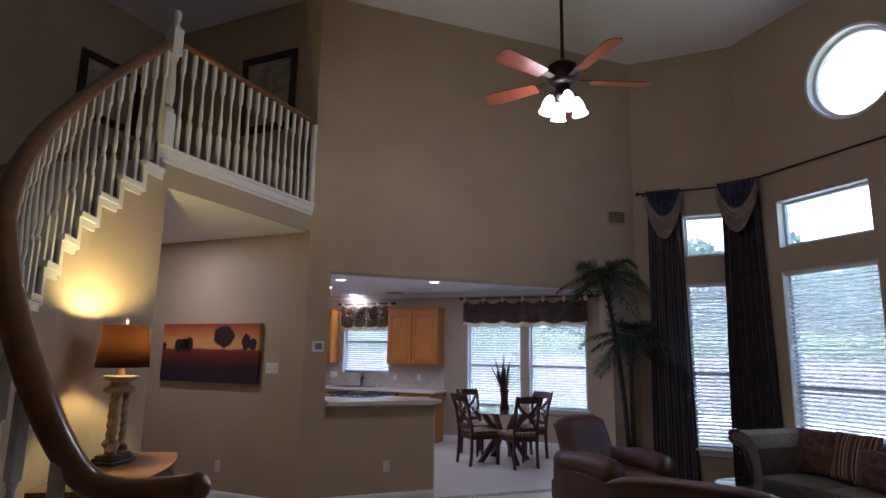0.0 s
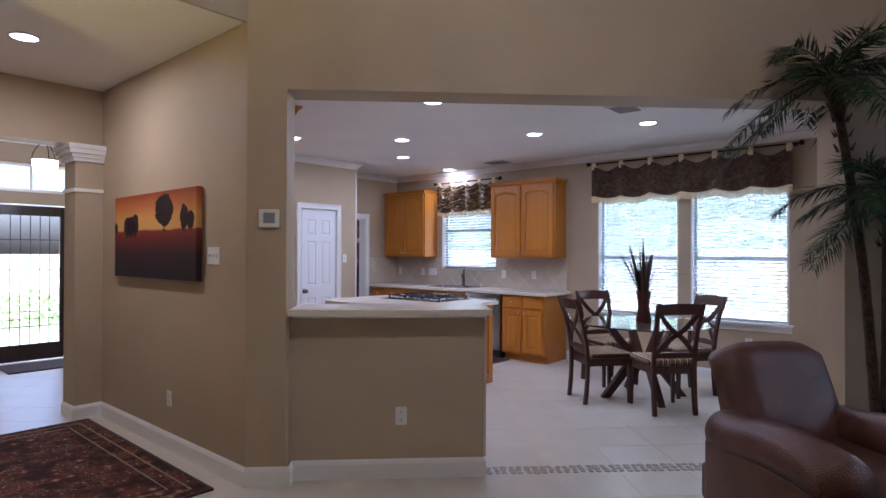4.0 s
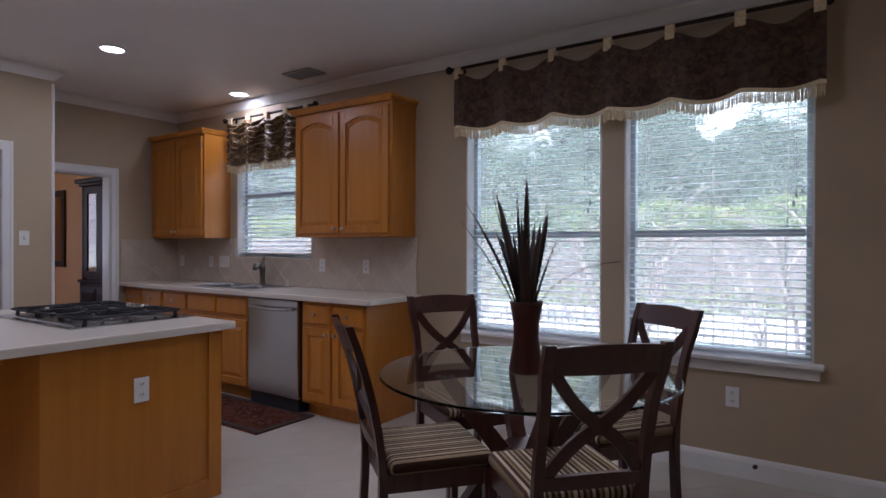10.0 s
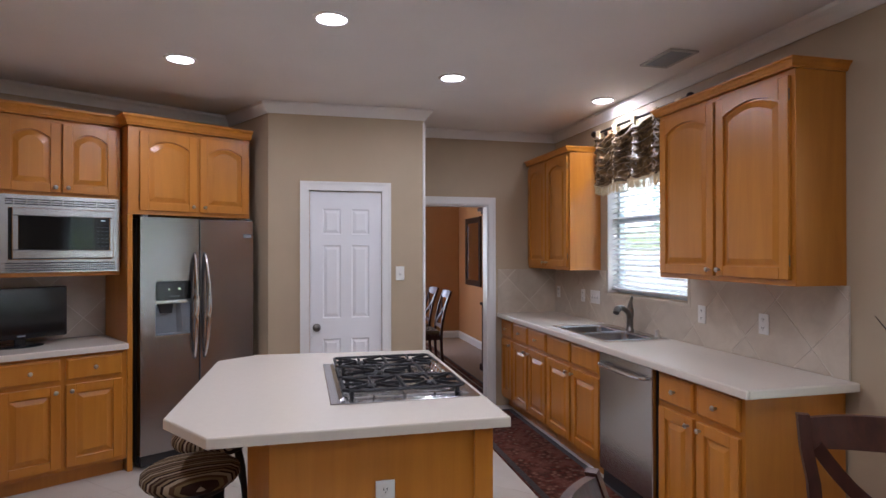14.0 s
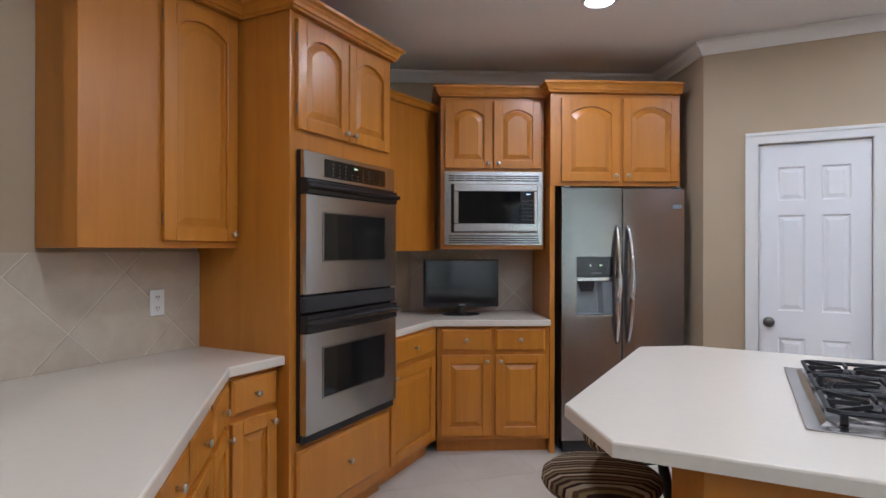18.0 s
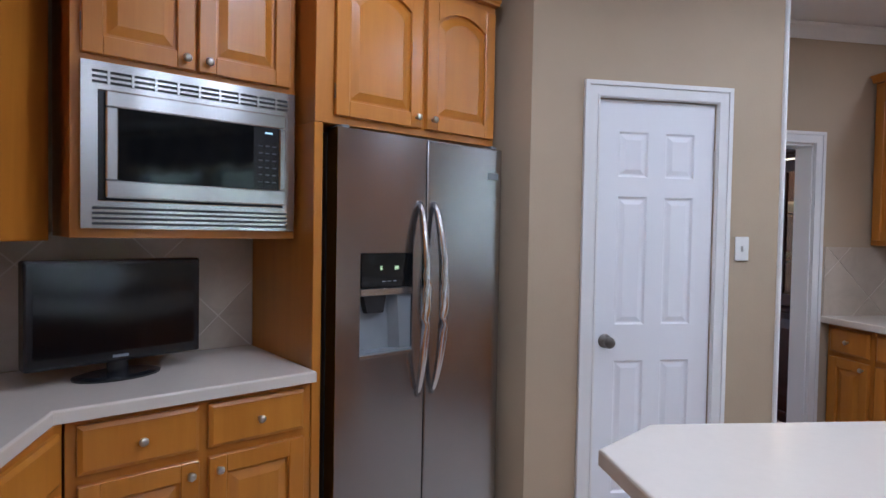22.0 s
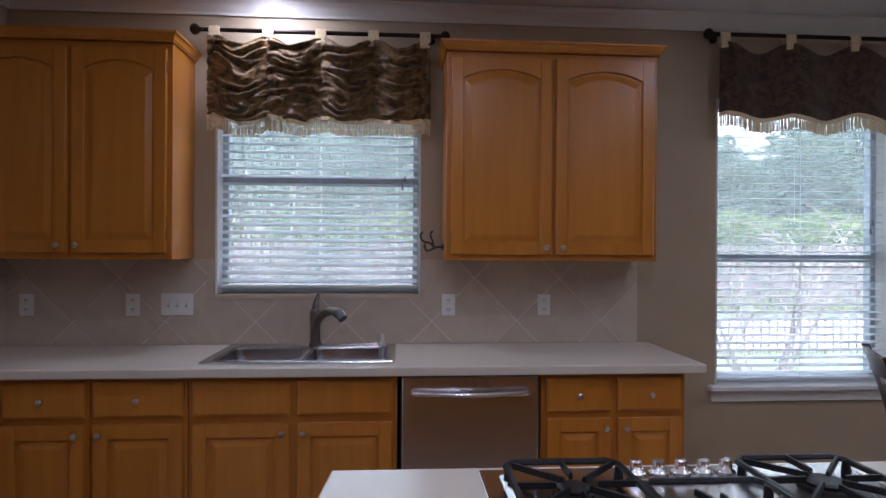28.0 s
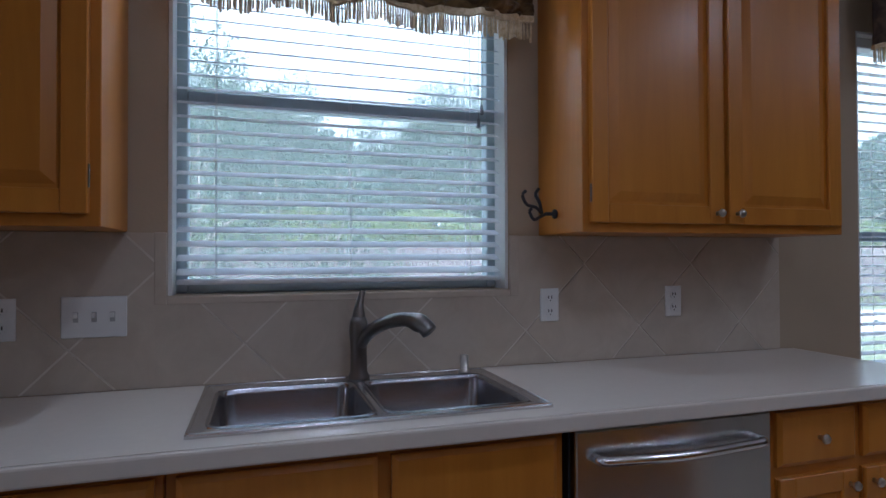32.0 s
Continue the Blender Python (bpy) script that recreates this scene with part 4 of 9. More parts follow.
def valance(name, label, x0, x1, ztop, zbot, y, tabs, ruched):
    """Tab-top valance hanging from a rod, with a fringed scalloped hem."""
    ob = thing(name, label, "valance")
    w = x1 - x0
    nx, nz = (180, 72) if ruched else (150, 30)
    xs = [x0 + w * i / nx for i in range(nx + 1)]
    tabx = [x0 + 0.03 + (w - 0.06) * i / (tabs - 1) for i in range(tabs)]

    def sag(x):
        u = (x - tabx[0]) / (tabx[-1] - tabx[0]) * (tabs - 1)
        fr = u - math.floor(u)
        return math.sin(math.pi * min(max(fr, 0), 1)) ** 2

    def hem(x):
        u = (x - x0) / w
        return 0.024 - 0.036 * sag(x) ** 0.6 + 0.007 * math.sin(u * 23)

    bm = B()
    front = []
    for x in xs:
        col = []
        for k in range(nz + 1):
            t = k / nz
            zt = ztop - (0.048 if ruched else 0.062) * sag(x)
            z = zt + (zbot + hem(x) - zt) * t
            yy = y - 0.02 - (0.018 if ruched else 0.028) * math.sin((x - x0) / w * math.pi * (tabs - 1) * 2) * (0.4 + 0.6 * t)
            if ruched:
                uu = (x - tabx[0]) / (tabx[-1] - tabx[0]) * (tabs - 1)
                seed = 7.0 * math.floor(uu)
                g = sag(x) ** 0.5
                fold = math.sin(t * math.pi * (13 + 4 * noise.noise(Vector((x * 7, t * 2, seed)))) + 6 * noise.noise(Vector((x * 6, t * 5, seed + 3))))
                yy -= 0.017 * (0.25 + 0.75 * g) * fold + 0.022 * noise.noise(Vector((x * 14, t * 16, 5 + seed))) + 0.010 * noise.noise(Vector((x * 30, t * 34, seed)))
                yy -= 0.042 * g
            else:
                yy -= 0.008 * noise.noise(Vector((x * 6, t * 6, 1.0)))
            col.append((x, yy, z))
        front.append(col)
    fv = [[bm.verts.new(p) for p in c] for c in front]
    bv = [[bm.verts.new((p[0], p[1] + 0.006, p[2])) for p in c] for c in front]
    for a, b in zip(fv, fv[1:]):
        for k in range(nz):
            bm.faces.new((a[k], b[k], b[k + 1], a[k + 1]))
    for a, b in zip(bv, bv[1:]):
        for k in range(nz):
            bm.faces.new((a[k], a[k + 1], b[k + 1], b[k]))
    for i in range(nx):
        bm.faces.new((fv[i][0], bv[i][0], bv[i + 1][0], fv[i + 1][0]))
        bm.faces.new((fv[i][nz], fv[i + 1][nz], bv[i + 1][nz], bv[i][nz]))
    part("cloth", bm, SATIN if ruched else VALANCE, ob, smooth=True)
    bm = B()
    step = 0.008
    n = int(w / step)
    band = []
    for i in range(0, nx + 1):
        p = front[i][nz]
        band.append(p)
    for a, b in zip(band, band[1:]):
        hexa(bm, [(a[0], a[1] - 0.006, a[2] - 0.010), (b[0], b[1] - 0.006, b[2] - 0.010), (b[0], b[1] + 0.01, b[2] - 0.010), (a[0], a[1] + 0.01, a[2] - 0.010)],
             [(a[0], a[1] - 0.006, a[2] + 0.010), (b[0], b[1] - 0.006, b[2] + 0.010), (b[0], b[1] + 0.01, b[2] + 0.010), (a[0], a[1] + 0.01, a[2] + 0.010)])
    part("fringe_band", bm, FRINGE, ob, "cream braid along the hem")
    bm = B()
    for i in range(n):
        x = x0 + (i + 0.5) * step
        p = front[min(nx, int((x - x0) / w * nx))][nz]
        l = 0.060 + random.uniform(-0.008, 0.008)
        dx = random.uniform(-0.003, 0.003)
        cyl(bm, (x, p[1] + 0.001, p[2] - 0.006), (x + dx, p[1] + random.uniform(-0.003, 0.003), p[2] - 0.010 - l), 0.0030, 0.0040, 4, False)
    ob2 = part("fringe", bm, FRINGE, ob, "cream bullion fringe")
    ob2["kind"] = "stuff"
    for x in tabx:
        bm = B()
        box(bm, x - 0.028, y - 0.026, ztop - 0.035, x + 0.028, y - 0.013, ztop + 0.045, 0.003)
        box(bm, x - 0.028, y + 0.013, ztop - 0.02, x + 0.028, y + 0.017, ztop + 0.045, 0.001)
        box(bm, x - 0.028, y - 0.02, ztop + 0.045, x + 0.028, y + 0.015, ztop + 0.052, 0.002)
        part("tab", bm, FRINGE, ob, "cream fabric hanging tab")
    return ob


rod("curtain_rod", "dark bronze rod over the sink window", (-6.13, 9.615, 2.572), (-4.92, 9.615, 2.572))
valance("valance", "ruched brown tab-top valance with cream fringe over the sink window", -6.10, -4.955, 2.535, 2.10, 9.615, 5, True)
rod("curtain_rod", "long dark bronze rod over the breakfast windows", (-3.40, 9.60, 2.625), (-1.045, 9.60, 2.625), reach=0.09)
valance("valance", "brown tab-top valance with cream fringe over the breakfast windows", -3.385, -1.085, 2.58, 2.165, 9.60, 7, False)


def curtain(name, label, m, w, z0, z1, folds=7, depth=0.05):
    """A pleated floor-length panel, local x along the wall."""
    ob = thing(name, label, "curtain", m, "bay curtains")
    bm = B()
    nx, nz = folds * 12, 24
    fv, bv = [], []
    for i in range(nx + 1):
        u = i / nx
        ca, cb = [], []
        for k in range(nz + 1):
            t = k / nz
            ww = w * (0.86 + 0.30 * t)
            x = (u - 0.5) * ww + 0.012 * noise.noise(Vector((u * 9, t * 3, w * 5)))
            y = -0.05 - depth * math.sin(u * folds * 2 * math.pi + 0.7 * math.sin(t * 2.1 + u * 3)) * (0.6 + 0.5 * t) - 0.02 * noise.noise(Vector((u * 5, t * 5, 3)))
            z = z1 + (z0 - z1) * t
            ca.append(bm.verts.new((x, y, z)))
            cb.append(bm.verts.new((x, y + 0.006, z)))
        fv.append(ca)
        bv.append(cb)
    for g, flip in ((fv, 1), (bv, 0)):
        for a, b in zip(g, g[1:]):
            for k in range(nz):
                q = (a[k], b[k], b[k + 1], a[k + 1])
                bm.faces.new(q if flip else q[::-1])
    for i in range(nx):
        bm.faces.new((fv[i][nz], fv[i + 1][nz], bv[i + 1][nz], bv[i][nz]))
        bm.faces.new((fv[i][0], bv[i][0], bv[i + 1][0], fv[i + 1][0]))
    for k in range(nz):
        bm.faces.new((fv[0][k], fv[0][k + 1], bv[0][k + 1], bv[0][k]))
        bm.faces.new((fv[nx][k], bv[nx][k], bv[nx][k + 1], fv[nx][k + 1]))
    part("panel", bm, CURTAIN, ob, smooth=True)
    # swag: draped taupe folds below a navy gathered heart
    bm = B()
    grid = []
    for i in range(41):
        u = i / 40
        k = math.sin(math.pi * u) ** 0.75
        col = []
        for q in range(33):
            t = q / 32
            drop = (0.02 + 0.33 * k) * (1 - t) + (0.12 + 0.54 * k) * t
            fold = abs(math.sin(t * math.pi * 4.5 + 0.8 * noise.noise(Vector((u * 3, t * 2, w * 9))))) ** 0.7
            col.append(((u - 0.5) * w * (0.90 + 0.12 * t), -0.150 - 0.045 * k * (0.4 + 0.6 * t) - 0.030 * fold * (0.35 + 0.65 * k), z1 + 0.045 - drop))
        grid.append(col)
    fv = [[bm.verts.new(p) for p in c] for c in grid]
    bv = [[bm.verts.new((p[0], p[1] + 0.008, p[2])) for p in c] for c in grid]
    for a, b, c, d in zip(fv, fv[1:], bv, bv[1:]):
        for q in range(32):
            bm.faces.new((a[q], b[q], b[q + 1], a[q + 1]))
            bm.faces.new((c[q], c[q + 1], d[q + 1], d[q]))
        bm.faces.new((a[32], b[32], d[32], c[32]))
    part("swag", bm, SWAG, ob, "taupe satin swag draped in folds", smooth=True)
    for j in range(7):
        bm = B()
        u = (j + 0.5) / 7
        x = (u - 0.5) * w * 0.94
        dl = 0.10 + 0.40 * math.sin(math.pi * u) ** 0.8
        pts = [(x * (1 - 0.15 * t), -0.125 - 0.035 * math.sin(t * 3) * math.sin(math.pi * u), z1 + 0.05 - dl * t) for t in [i / 8 for i in range(9)]]
        tube(bm, pts, [0.045 - 0.008 * i / 8 for i in range(9)], 8, flat=0.5)
        part("gathered_drape", bm, SWAGB, ob, "dark navy gathered drape", smooth=True)
    return ob


curtain("curtain", "dark brown floor-length curtain with a taupe swag", pose(0.33, 7.47, 0), 0.46, 0.02, 3.72, 6)
curtain("curtain", "dark brown floor-length curtain with a taupe swag at the bay corner", pose(1.25, 7.38, 0, 0, 0, -22), 0.50, 0.02, 3.74, 7)
rod("curtain_rod", "dark rod along the narrow bay wall", (0.05, 7.42, 3.77), (1.20, 7.42, 3.77), 0.012, reach=0.10)
rod("curtain_rod", "dark rod along the slanted bay wall", (*w2(0.06, -0.10), 3.79), (*w2(2.6, -0.10), 3.80), 0.012, (S2, S2, 0), 0.10)


# ---- doors ----
def panel_door(name, label, m, w, h, rows, material, t=0.035, kind="structure"):
    """Six-panel door, local x 0..w, front at y 0, thickness outward to +y."""
    ob = thing(name, label, "door", m, kind=kind)
    bm = B()
    st = 0.105 * w / 0.6
    mid = 0.09 * w / 0.6
    pw = (w - 2 * st - mid) / 2
    cols = [(st, st + pw), (st + pw + mid, w - st)]
    box(bm, 0, 0.010, 0, w, t, h)
    zs = [0.0] + [z for r in rows for z in r] + [h]
    for a, b in ((0, st), (st + pw, st + pw + mid), (w - st, w)):
        q = B()
        box(q, a, 0, 0, b, 0.0098, h)
        part("stile", q, material, ob)
    for i in range(0, len(zs), 2):
        for a, b in cols:
            q = B()
            box(q, a, 0, zs[i], b, 0.0098, zs[i + 1])
            part("rail", q, material, ob)
    for lo, hi in rows:
        for a, b in cols:
            q = B()
            rings = []
            for g, y in ((0.0, 0.0005), (0.008, 0.0092), (0.015, 0.0092), (0.036, 0.0015)):
                rings.append([q.verts.new(v) for v in ((a + g, y, lo + g), (b - g, y, lo + g), (b - g, y, hi - g), (a + g, y, hi - g))])
            for r0, r1 in zip(rings, rings[1:]):
                for k in range(4):
                    q.faces.new((r0[k], r0[(k + 1) % 4], r1[(k + 1) % 4], r1[k]))
            q.faces.new(rings[-1])
            back = [q.verts.new(v) for v in ((a, 0.0095, lo), (b, 0.0095, lo), (b, 0.0095, hi), (a, 0.0095, hi))]
            for k in range(4):
                q.faces.new((back[k], back[(k + 1) % 4], rings[0][(k + 1) % 4], rings[0][k]))
            q.faces.new(back[::-1])
            part("panel", q, material, ob)
    part("leaf", bm, material, ob)
    return ob


def knob_set(parent, x, z, material=PEWTER, out=-1):
    bm = B()
    q = Matrix.Translation((x, 0, z)) @ pose(0, 0, 0, 90, 0, 0)
    lathe(bm, [(0.033, 0.001), (0.033, 0.006), (0.026, 0.011), (0.011, 0.014), (0.010, 0.034), (0.022, 0.040), (0.028, 0.052), (0.024, 0.064), (0.008, 0.069)], 20, q)
    part("knob", bm, material, parent, "round pewter door knob", smooth=True)


pd = panel_door("door_pantry", "white six-panel pantry door, closed", pose(-6.437, 7.199, 0.006, 0, 0, 90), 0.588, 2.045,
                [(0.20, 0.83), (1.00, 1.60), (1.69, 1.90)], DOORW)
knob_set(pd, 0.055, 0.925)
for z in (0.3, 1.05, 1.78):
    bm = B()
    cyl(bm, (0.590, -0.006, z - 0.045), (0.590, -0.006, z + 0.045), 0.006, seg=8)
    part("hinge", bm, NICKEL, pd)
# front door
fd = thing("door_front", "dark wood front door with leaded glass", "door", pose(FX - 0.02, 4.29, 0.01, 0, 0, 90), kind="structure")
bm = B()
for a, b, c, d in ((0, 0.13, 0, 2.05), (0.81, 0.94, 0, 2.05), (0.13, 0.81, 0, 0.22), (0.13, 0.81, 1.92, 2.05)):
    box(bm, a, 0, c, b, 0.045, d, 0.004)
part("leaf", bm, DARKWOOD, fd)
bm = B()
box(bm, 0.12, 0.02, 0.21, 0.82, 0.025, 1.93)
g = part("pane", bm, PANE, fd, "clear leaded glass")
g.visible_shadow = False
bm = B()
for x in (0.25, 0.36, 0.47, 0.58, 0.69):
    box(bm, x - 0.004, 0.014, 0.22, x + 0.004, 0.030, 1.92)
for z in (0.45, 0.55, 0.65, 1.2, 1.6):
    box(bm, 0.13, 0.014, z - 0.004, 0.81, 0.030, z + 0.004)
part("leading", bm, BRONZE, fd)
knob_set(fd, 0.07, 0.98)
for nm, ya, yb in (("window_sidelight_1", 5.36, 5.66), ("window_sidelight_2", 3.86, 4.16)):
    sl = thing(nm, "narrow white framed sidelight beside the front door", "window", pose(FX, ya, 0, 0, 0, 90), kind="structure")
    bm = B()
    w = yb - ya
    for a, b, c, d in ((0.002, 0.04, 0.152, 2.078), (w - 0.04, w - 0.002, 0.152, 2.078), (0.04, w - 0.04, 0.152, 0.2), (0.04, w - 0.04, 2.03, 2.078), *[(0.04, w - 0.04, z, z + 0.018) for z in (0.55, 0.92, 1.29, 1.66)]):
        box(bm, a, 0.04, c, b, 0.09, d)
    part("window_frame", bm, TRIM, sl)
    bm = B()
    box(bm, 0.035, 0.06, 0.19, w - 0.035, 0.064, 2.04)
    part("pane", bm, PANE, sl).visible_shadow = False
tr = thing("window_transom", "white framed transom window over the front door", "window", pose(FX, 3.86, 0, 0, 0, 90), kind="structure")
bm = B()
for a, b, c, d in ((0.002, 0.04, 2.242, 2.618), (1.76, 1.798, 2.242, 2.618), (0.04, 1.76, 2.242, 2.28), (0.04, 1.76, 2.58, 2.618), (0.42, 0.45, 2.28, 2.58), (0.89, 0.92, 2.28, 2.58), (1.36, 1.39, 2.28, 2.58)):
    box(bm, a, 0.04, c, b, 0.09, d)
part("window_frame", bm, TRIM, tr)
bm = B()
box(bm, 0.03, 0.06, 2.27, 1.77, 0.064, 2.59)
part("pane", bm, PANE, tr).visible_shadow = False


# ---- cabinets ----
def knob_mesh():
    bm = B()
    lathe(bm, [(0.007, 0.0), (0.006, 0.010), (0.011, 0.016), (0.0145, 0.021), (0.012, 0.027), (0.004, 0.029)], 12, pose(0, 0, 0, 90, 0, 0))
    return mesh_of("knob", bm, NICKEL, True)


KNOB = knob_mesh()


def add_knob(parent, x, z, y=0.0):
    ob = same_part("knob", KNOB, parent, pose(x, y, z))
    ob["label"] = "round brushed nickel knob"
    return ob


def arch_top(x0, x1, z, rise, n=10):
    """Points of a shallow arch from right to left."""
    pts = []
    for i in range(n + 1):
        u = i / n
        pts.append((x1 + (x0 - x1) * u, z + rise * math.sin(math.pi * u) ** 0.8))
    return pts


def cabinet_door(parent, m, w, h, arch=0.0, t=0.020, st=0.058):
    """Raised-panel cabinet door, local x 0..w, z 0..h, front at y -t."""
    f, g = -t, -0.0058
    bm = B()
    box(bm, 0, -0.006, 0, w, 0, h)
    door = part("door", bm, MAPLE, parent, m=m)
    for x0, x1 in ((0, st), (w - st, w)):
        bm = B()
        box(bm, x0, f, 0, x1, g, h, 0.003)
        part("stile", bm, MAPLE, door)
    bm = B()
    box(bm, st, f, 0, w - st, g, st, 0.002)
    part("rail", bm, MAPLE, door)
    ztop = h - st - arch
    bm = B()
    if arch > 0:
        slab_xz(bm, [(w - st, h), (st, h)] + arch_top(st, w - st, ztop, arch)[::-1], f, g)
    else:
        box(bm, st, f, h - st, w - st, g, h, 0.002)
    part("rail", bm, MAPLE, door)
    a, b = st + 0.010, w - st - 0.010
    outer = [(a, st + 0.010), (b, st + 0.010)] + arch_top(a, b, ztop - 0.010, arch)
    inn = 0.030
    inner = [(a + inn, st + 0.010 + inn), (b - inn, st + 0.010 + inn)] + arch_top(a + inn, b - inn, ztop - 0.010 - inn, arch)
    bm = B()
    slab_xz(bm, outer, -0.0165, g, inner)
    part("raised_panel", bm, MAPLE, door)
    return door


def drawer_bm(w, h, t=0.020):
    bm = B()
    box(bm, 0, -0.012, 0, w, 0, h)
    slab_xz(bm, [(0, 0), (w, 0), (w, h), (0, h)], -t, -0.0118, [(0.013, 0.013), (w - 0.013, 0.013), (w - 0.013, h - 0.013), (0.013, h - 0.013)])
    return bm


def crown_piece(parent, w, d, z, left=True, right=True, tall=0.070):
    """Moulded wooden crown on the front and the free sides of a cabinet."""
    bm = B()
    prof = [(0.004, 0.0), (0.012, 0.0), (0.014, 0.12), (0.022, 0.20), (0.026, 0.42), (0.036, 0.66), (0.050, 0.80), (0.052, 1.0)]
    rings = []
    for g, k in prof:
        g *= tall / 0.070
        x0, x1, y0, zz = (-g if left else 0.002), (w + g if right else w - 0.002), -g - 0.018, z + tall * k
        rings.append([bm.verts.new(p) for p in ((x0, d, zz), (x0, y0, zz), (x1, y0, zz), (x1, d, zz))])
    for a, b in zip(rings, rings[1:]):
        for i in range(4):
            bm.faces.new((a[i], a[(i + 1) % 4], b[(i + 1) % 4], b[i]))
    bm.faces.new(rings[0][::-1])
    bm.faces.new(rings[-1])
    part("crown", bm, MAPLE, parent)


def cabinet(label, m, w, d, z0, z1, fronts, toe=0.0, crown=False, sides=(True, True), group="kitchen cabinets", name="cabinet", frame=True):
    """fronts: (kind, x0, x1, z0, z1, knob_x, knob_z, arch); front plane at local y 0, body behind."""
    ob = thing(name, label, "cabinet", m, group)
    bm = B()
    box(bm, 0.001, 0.0, z0 + toe, w - 0.001, d, z1, 0.002)
    part("body", bm, MAPLE_D, ob)
    if toe:
        bm = B()
        box(bm, 0.004, 0.07, z0 + 0.001, w - 0.004, d, z0 + toe)
        part("toe_kick", bm, MAPLE_D, ob)
    for kind, x0, x1, a, b, kx, kz, arch in fronts:
        if kind == "door":
            p = cabinet_door(ob, pose(x0, -0.001, a), x1 - x0, b - a, arch)
            if arch or z0 > 1:
                hx = 0.0 if kx > (x1 - x0) / 2 else x1 - x0
                for hz in (0.09, b - a - 0.09):
                    bm = B()
                    cyl(bm, (hx, -0.012, hz - 0.028), (hx, -0.012, hz + 0.028), 0.004, seg=6)
                    part("hinge", bm, PEWTER, p)
        else:
            p = part("drawer", drawer_bm(x1 - x0, b - a), MAPLE, ob, m=pose(x0, -0.001, a))
        if kx is not None:
            add_knob(p, kx, kz, -0.020)
    if crown:
        crown_piece(ob, w, d, z1, *sides, tall=0.070 if z1 > 2.42 else 0.045)
    return ob


def uppers(label, m, w, d, z0, z1, sides=(True, True), n=2, arch=0.045, edge=0.025, gap=0.022, knob_side=None):
    dw = (w - 2 * edge - gap * (n - 1)) / n
    fr = []
    for i in range(n):
        x = edge + i * (dw + gap)
        kx = (dw - 0.03 if i % 2 == 0 else 0.03) if knob_side is None else (dw - 0.03 if knob_side > 0 else 0.03)
        fr.append(("door", x, x + dw, z0 + 0.03, z1 - 0.03, kx, 0.035, arch))
    return cabinet(label, m, w, d, z0, z1, fr, crown=True, sides=sides)


def lower(label, m, w, d, cols, top=0.872, toe=0.10, drawer_h=0.145, knobs=True):
    """cols: (x0, x1, knob side of the door, drawer has knob)."""
    fr = []
    for x0, x1, side, dk in cols:
        dw = x1 - x0
        fr.append(("drawer", x0, x1, top - 0.022 - drawer_h, top - 0.022, dw / 2 if dk else None, drawer_h / 2, 0))
        h = top - 0.022 - drawer_h - 0.03 - (toe + 0.03)
        fr.append(("door", x0, x1, toe + 0.03, toe + 0.03 + h, (dw - 0.03) if side > 0 else 0.03, h - 0.04, 0))
    return cabinet(label, m, w, d, 0.0, top, fr, toe=toe)


CT, CB = 0.914, 0.874   # counter top and underside
FY = 9.105               # sink-run cabinet fronts
ST, SB = 0.935, 0.895    # sink counter top and underside
lower("honey maple base cabinet beside the dining doorway", pose(-7.132, FY, 0), 0.335, 0.566, [(0.03, 0.31, 1, True)], top=SB - 0.002, drawer_h=0.152)
lower("honey maple base cabinet with drawer", pose(-6.795, FY, 0), 0.375, 0.566, [(0.02, 0.36, 1, True)], top=SB - 0.002, drawer_h=0.152)
lower("honey maple base cabinet with drawer", pose(-6.418, FY, 0), 0.405, 0.566, [(0.018, 0.388, -1, True)], top=SB - 0.002, drawer_h=0.152)
# sink base is open inside so that the bowls hang in it
sk = thing("cabinet", "honey maple sink cabinet with two false drawer fronts", "cabinet", pose(-6.011, FY, 0), "kitchen cabinets")
for nm, a in zip(("side_panel", "side_panel", "face_frame", "toe_kick", "back_panel"), ((0.001, 0, 0.10, 0.02, 0.566, SB - 0.002), (0.874, 0, 0.10, 0.893, 0.566, SB - 0.002), (0.02, 0.0, 0.10, 0.874, 0.02, SB - 0.002), (0.004, 0.07, 0.001, 0.89, 0.56, 0.10), (0.02, 0.552, 0.10, 0.874, 0.566, SB - 0.002))):
    bm = B()
    box(bm, *a)
    part(nm, bm, MAPLE_D, sk)
for x0, x1, s in ((0.02, 0.43, 1), (0.462, 0.872, -1)):
    part("drawer", drawer_bm(x1 - x0, 0.152), MAPLE, sk, m=pose(x0, -0.001, 0.719))
    p = cabinet_door(sk, pose(x0, -0.001, 0.13), x1 - x0, 0.557)
    add_knob(p, x1 - x0 - 0.03 if s > 0 else 0.03, 0.517, -0.02)
lower("honey maple base cabinet at the end of the sink counter", pose(-4.478, FY, 0), 0.668, 0.566, [(0.025, 0.318, 1, True), (0.35, 0.643, -1, True)], top=SB - 0.002, drawer_h=0.152)
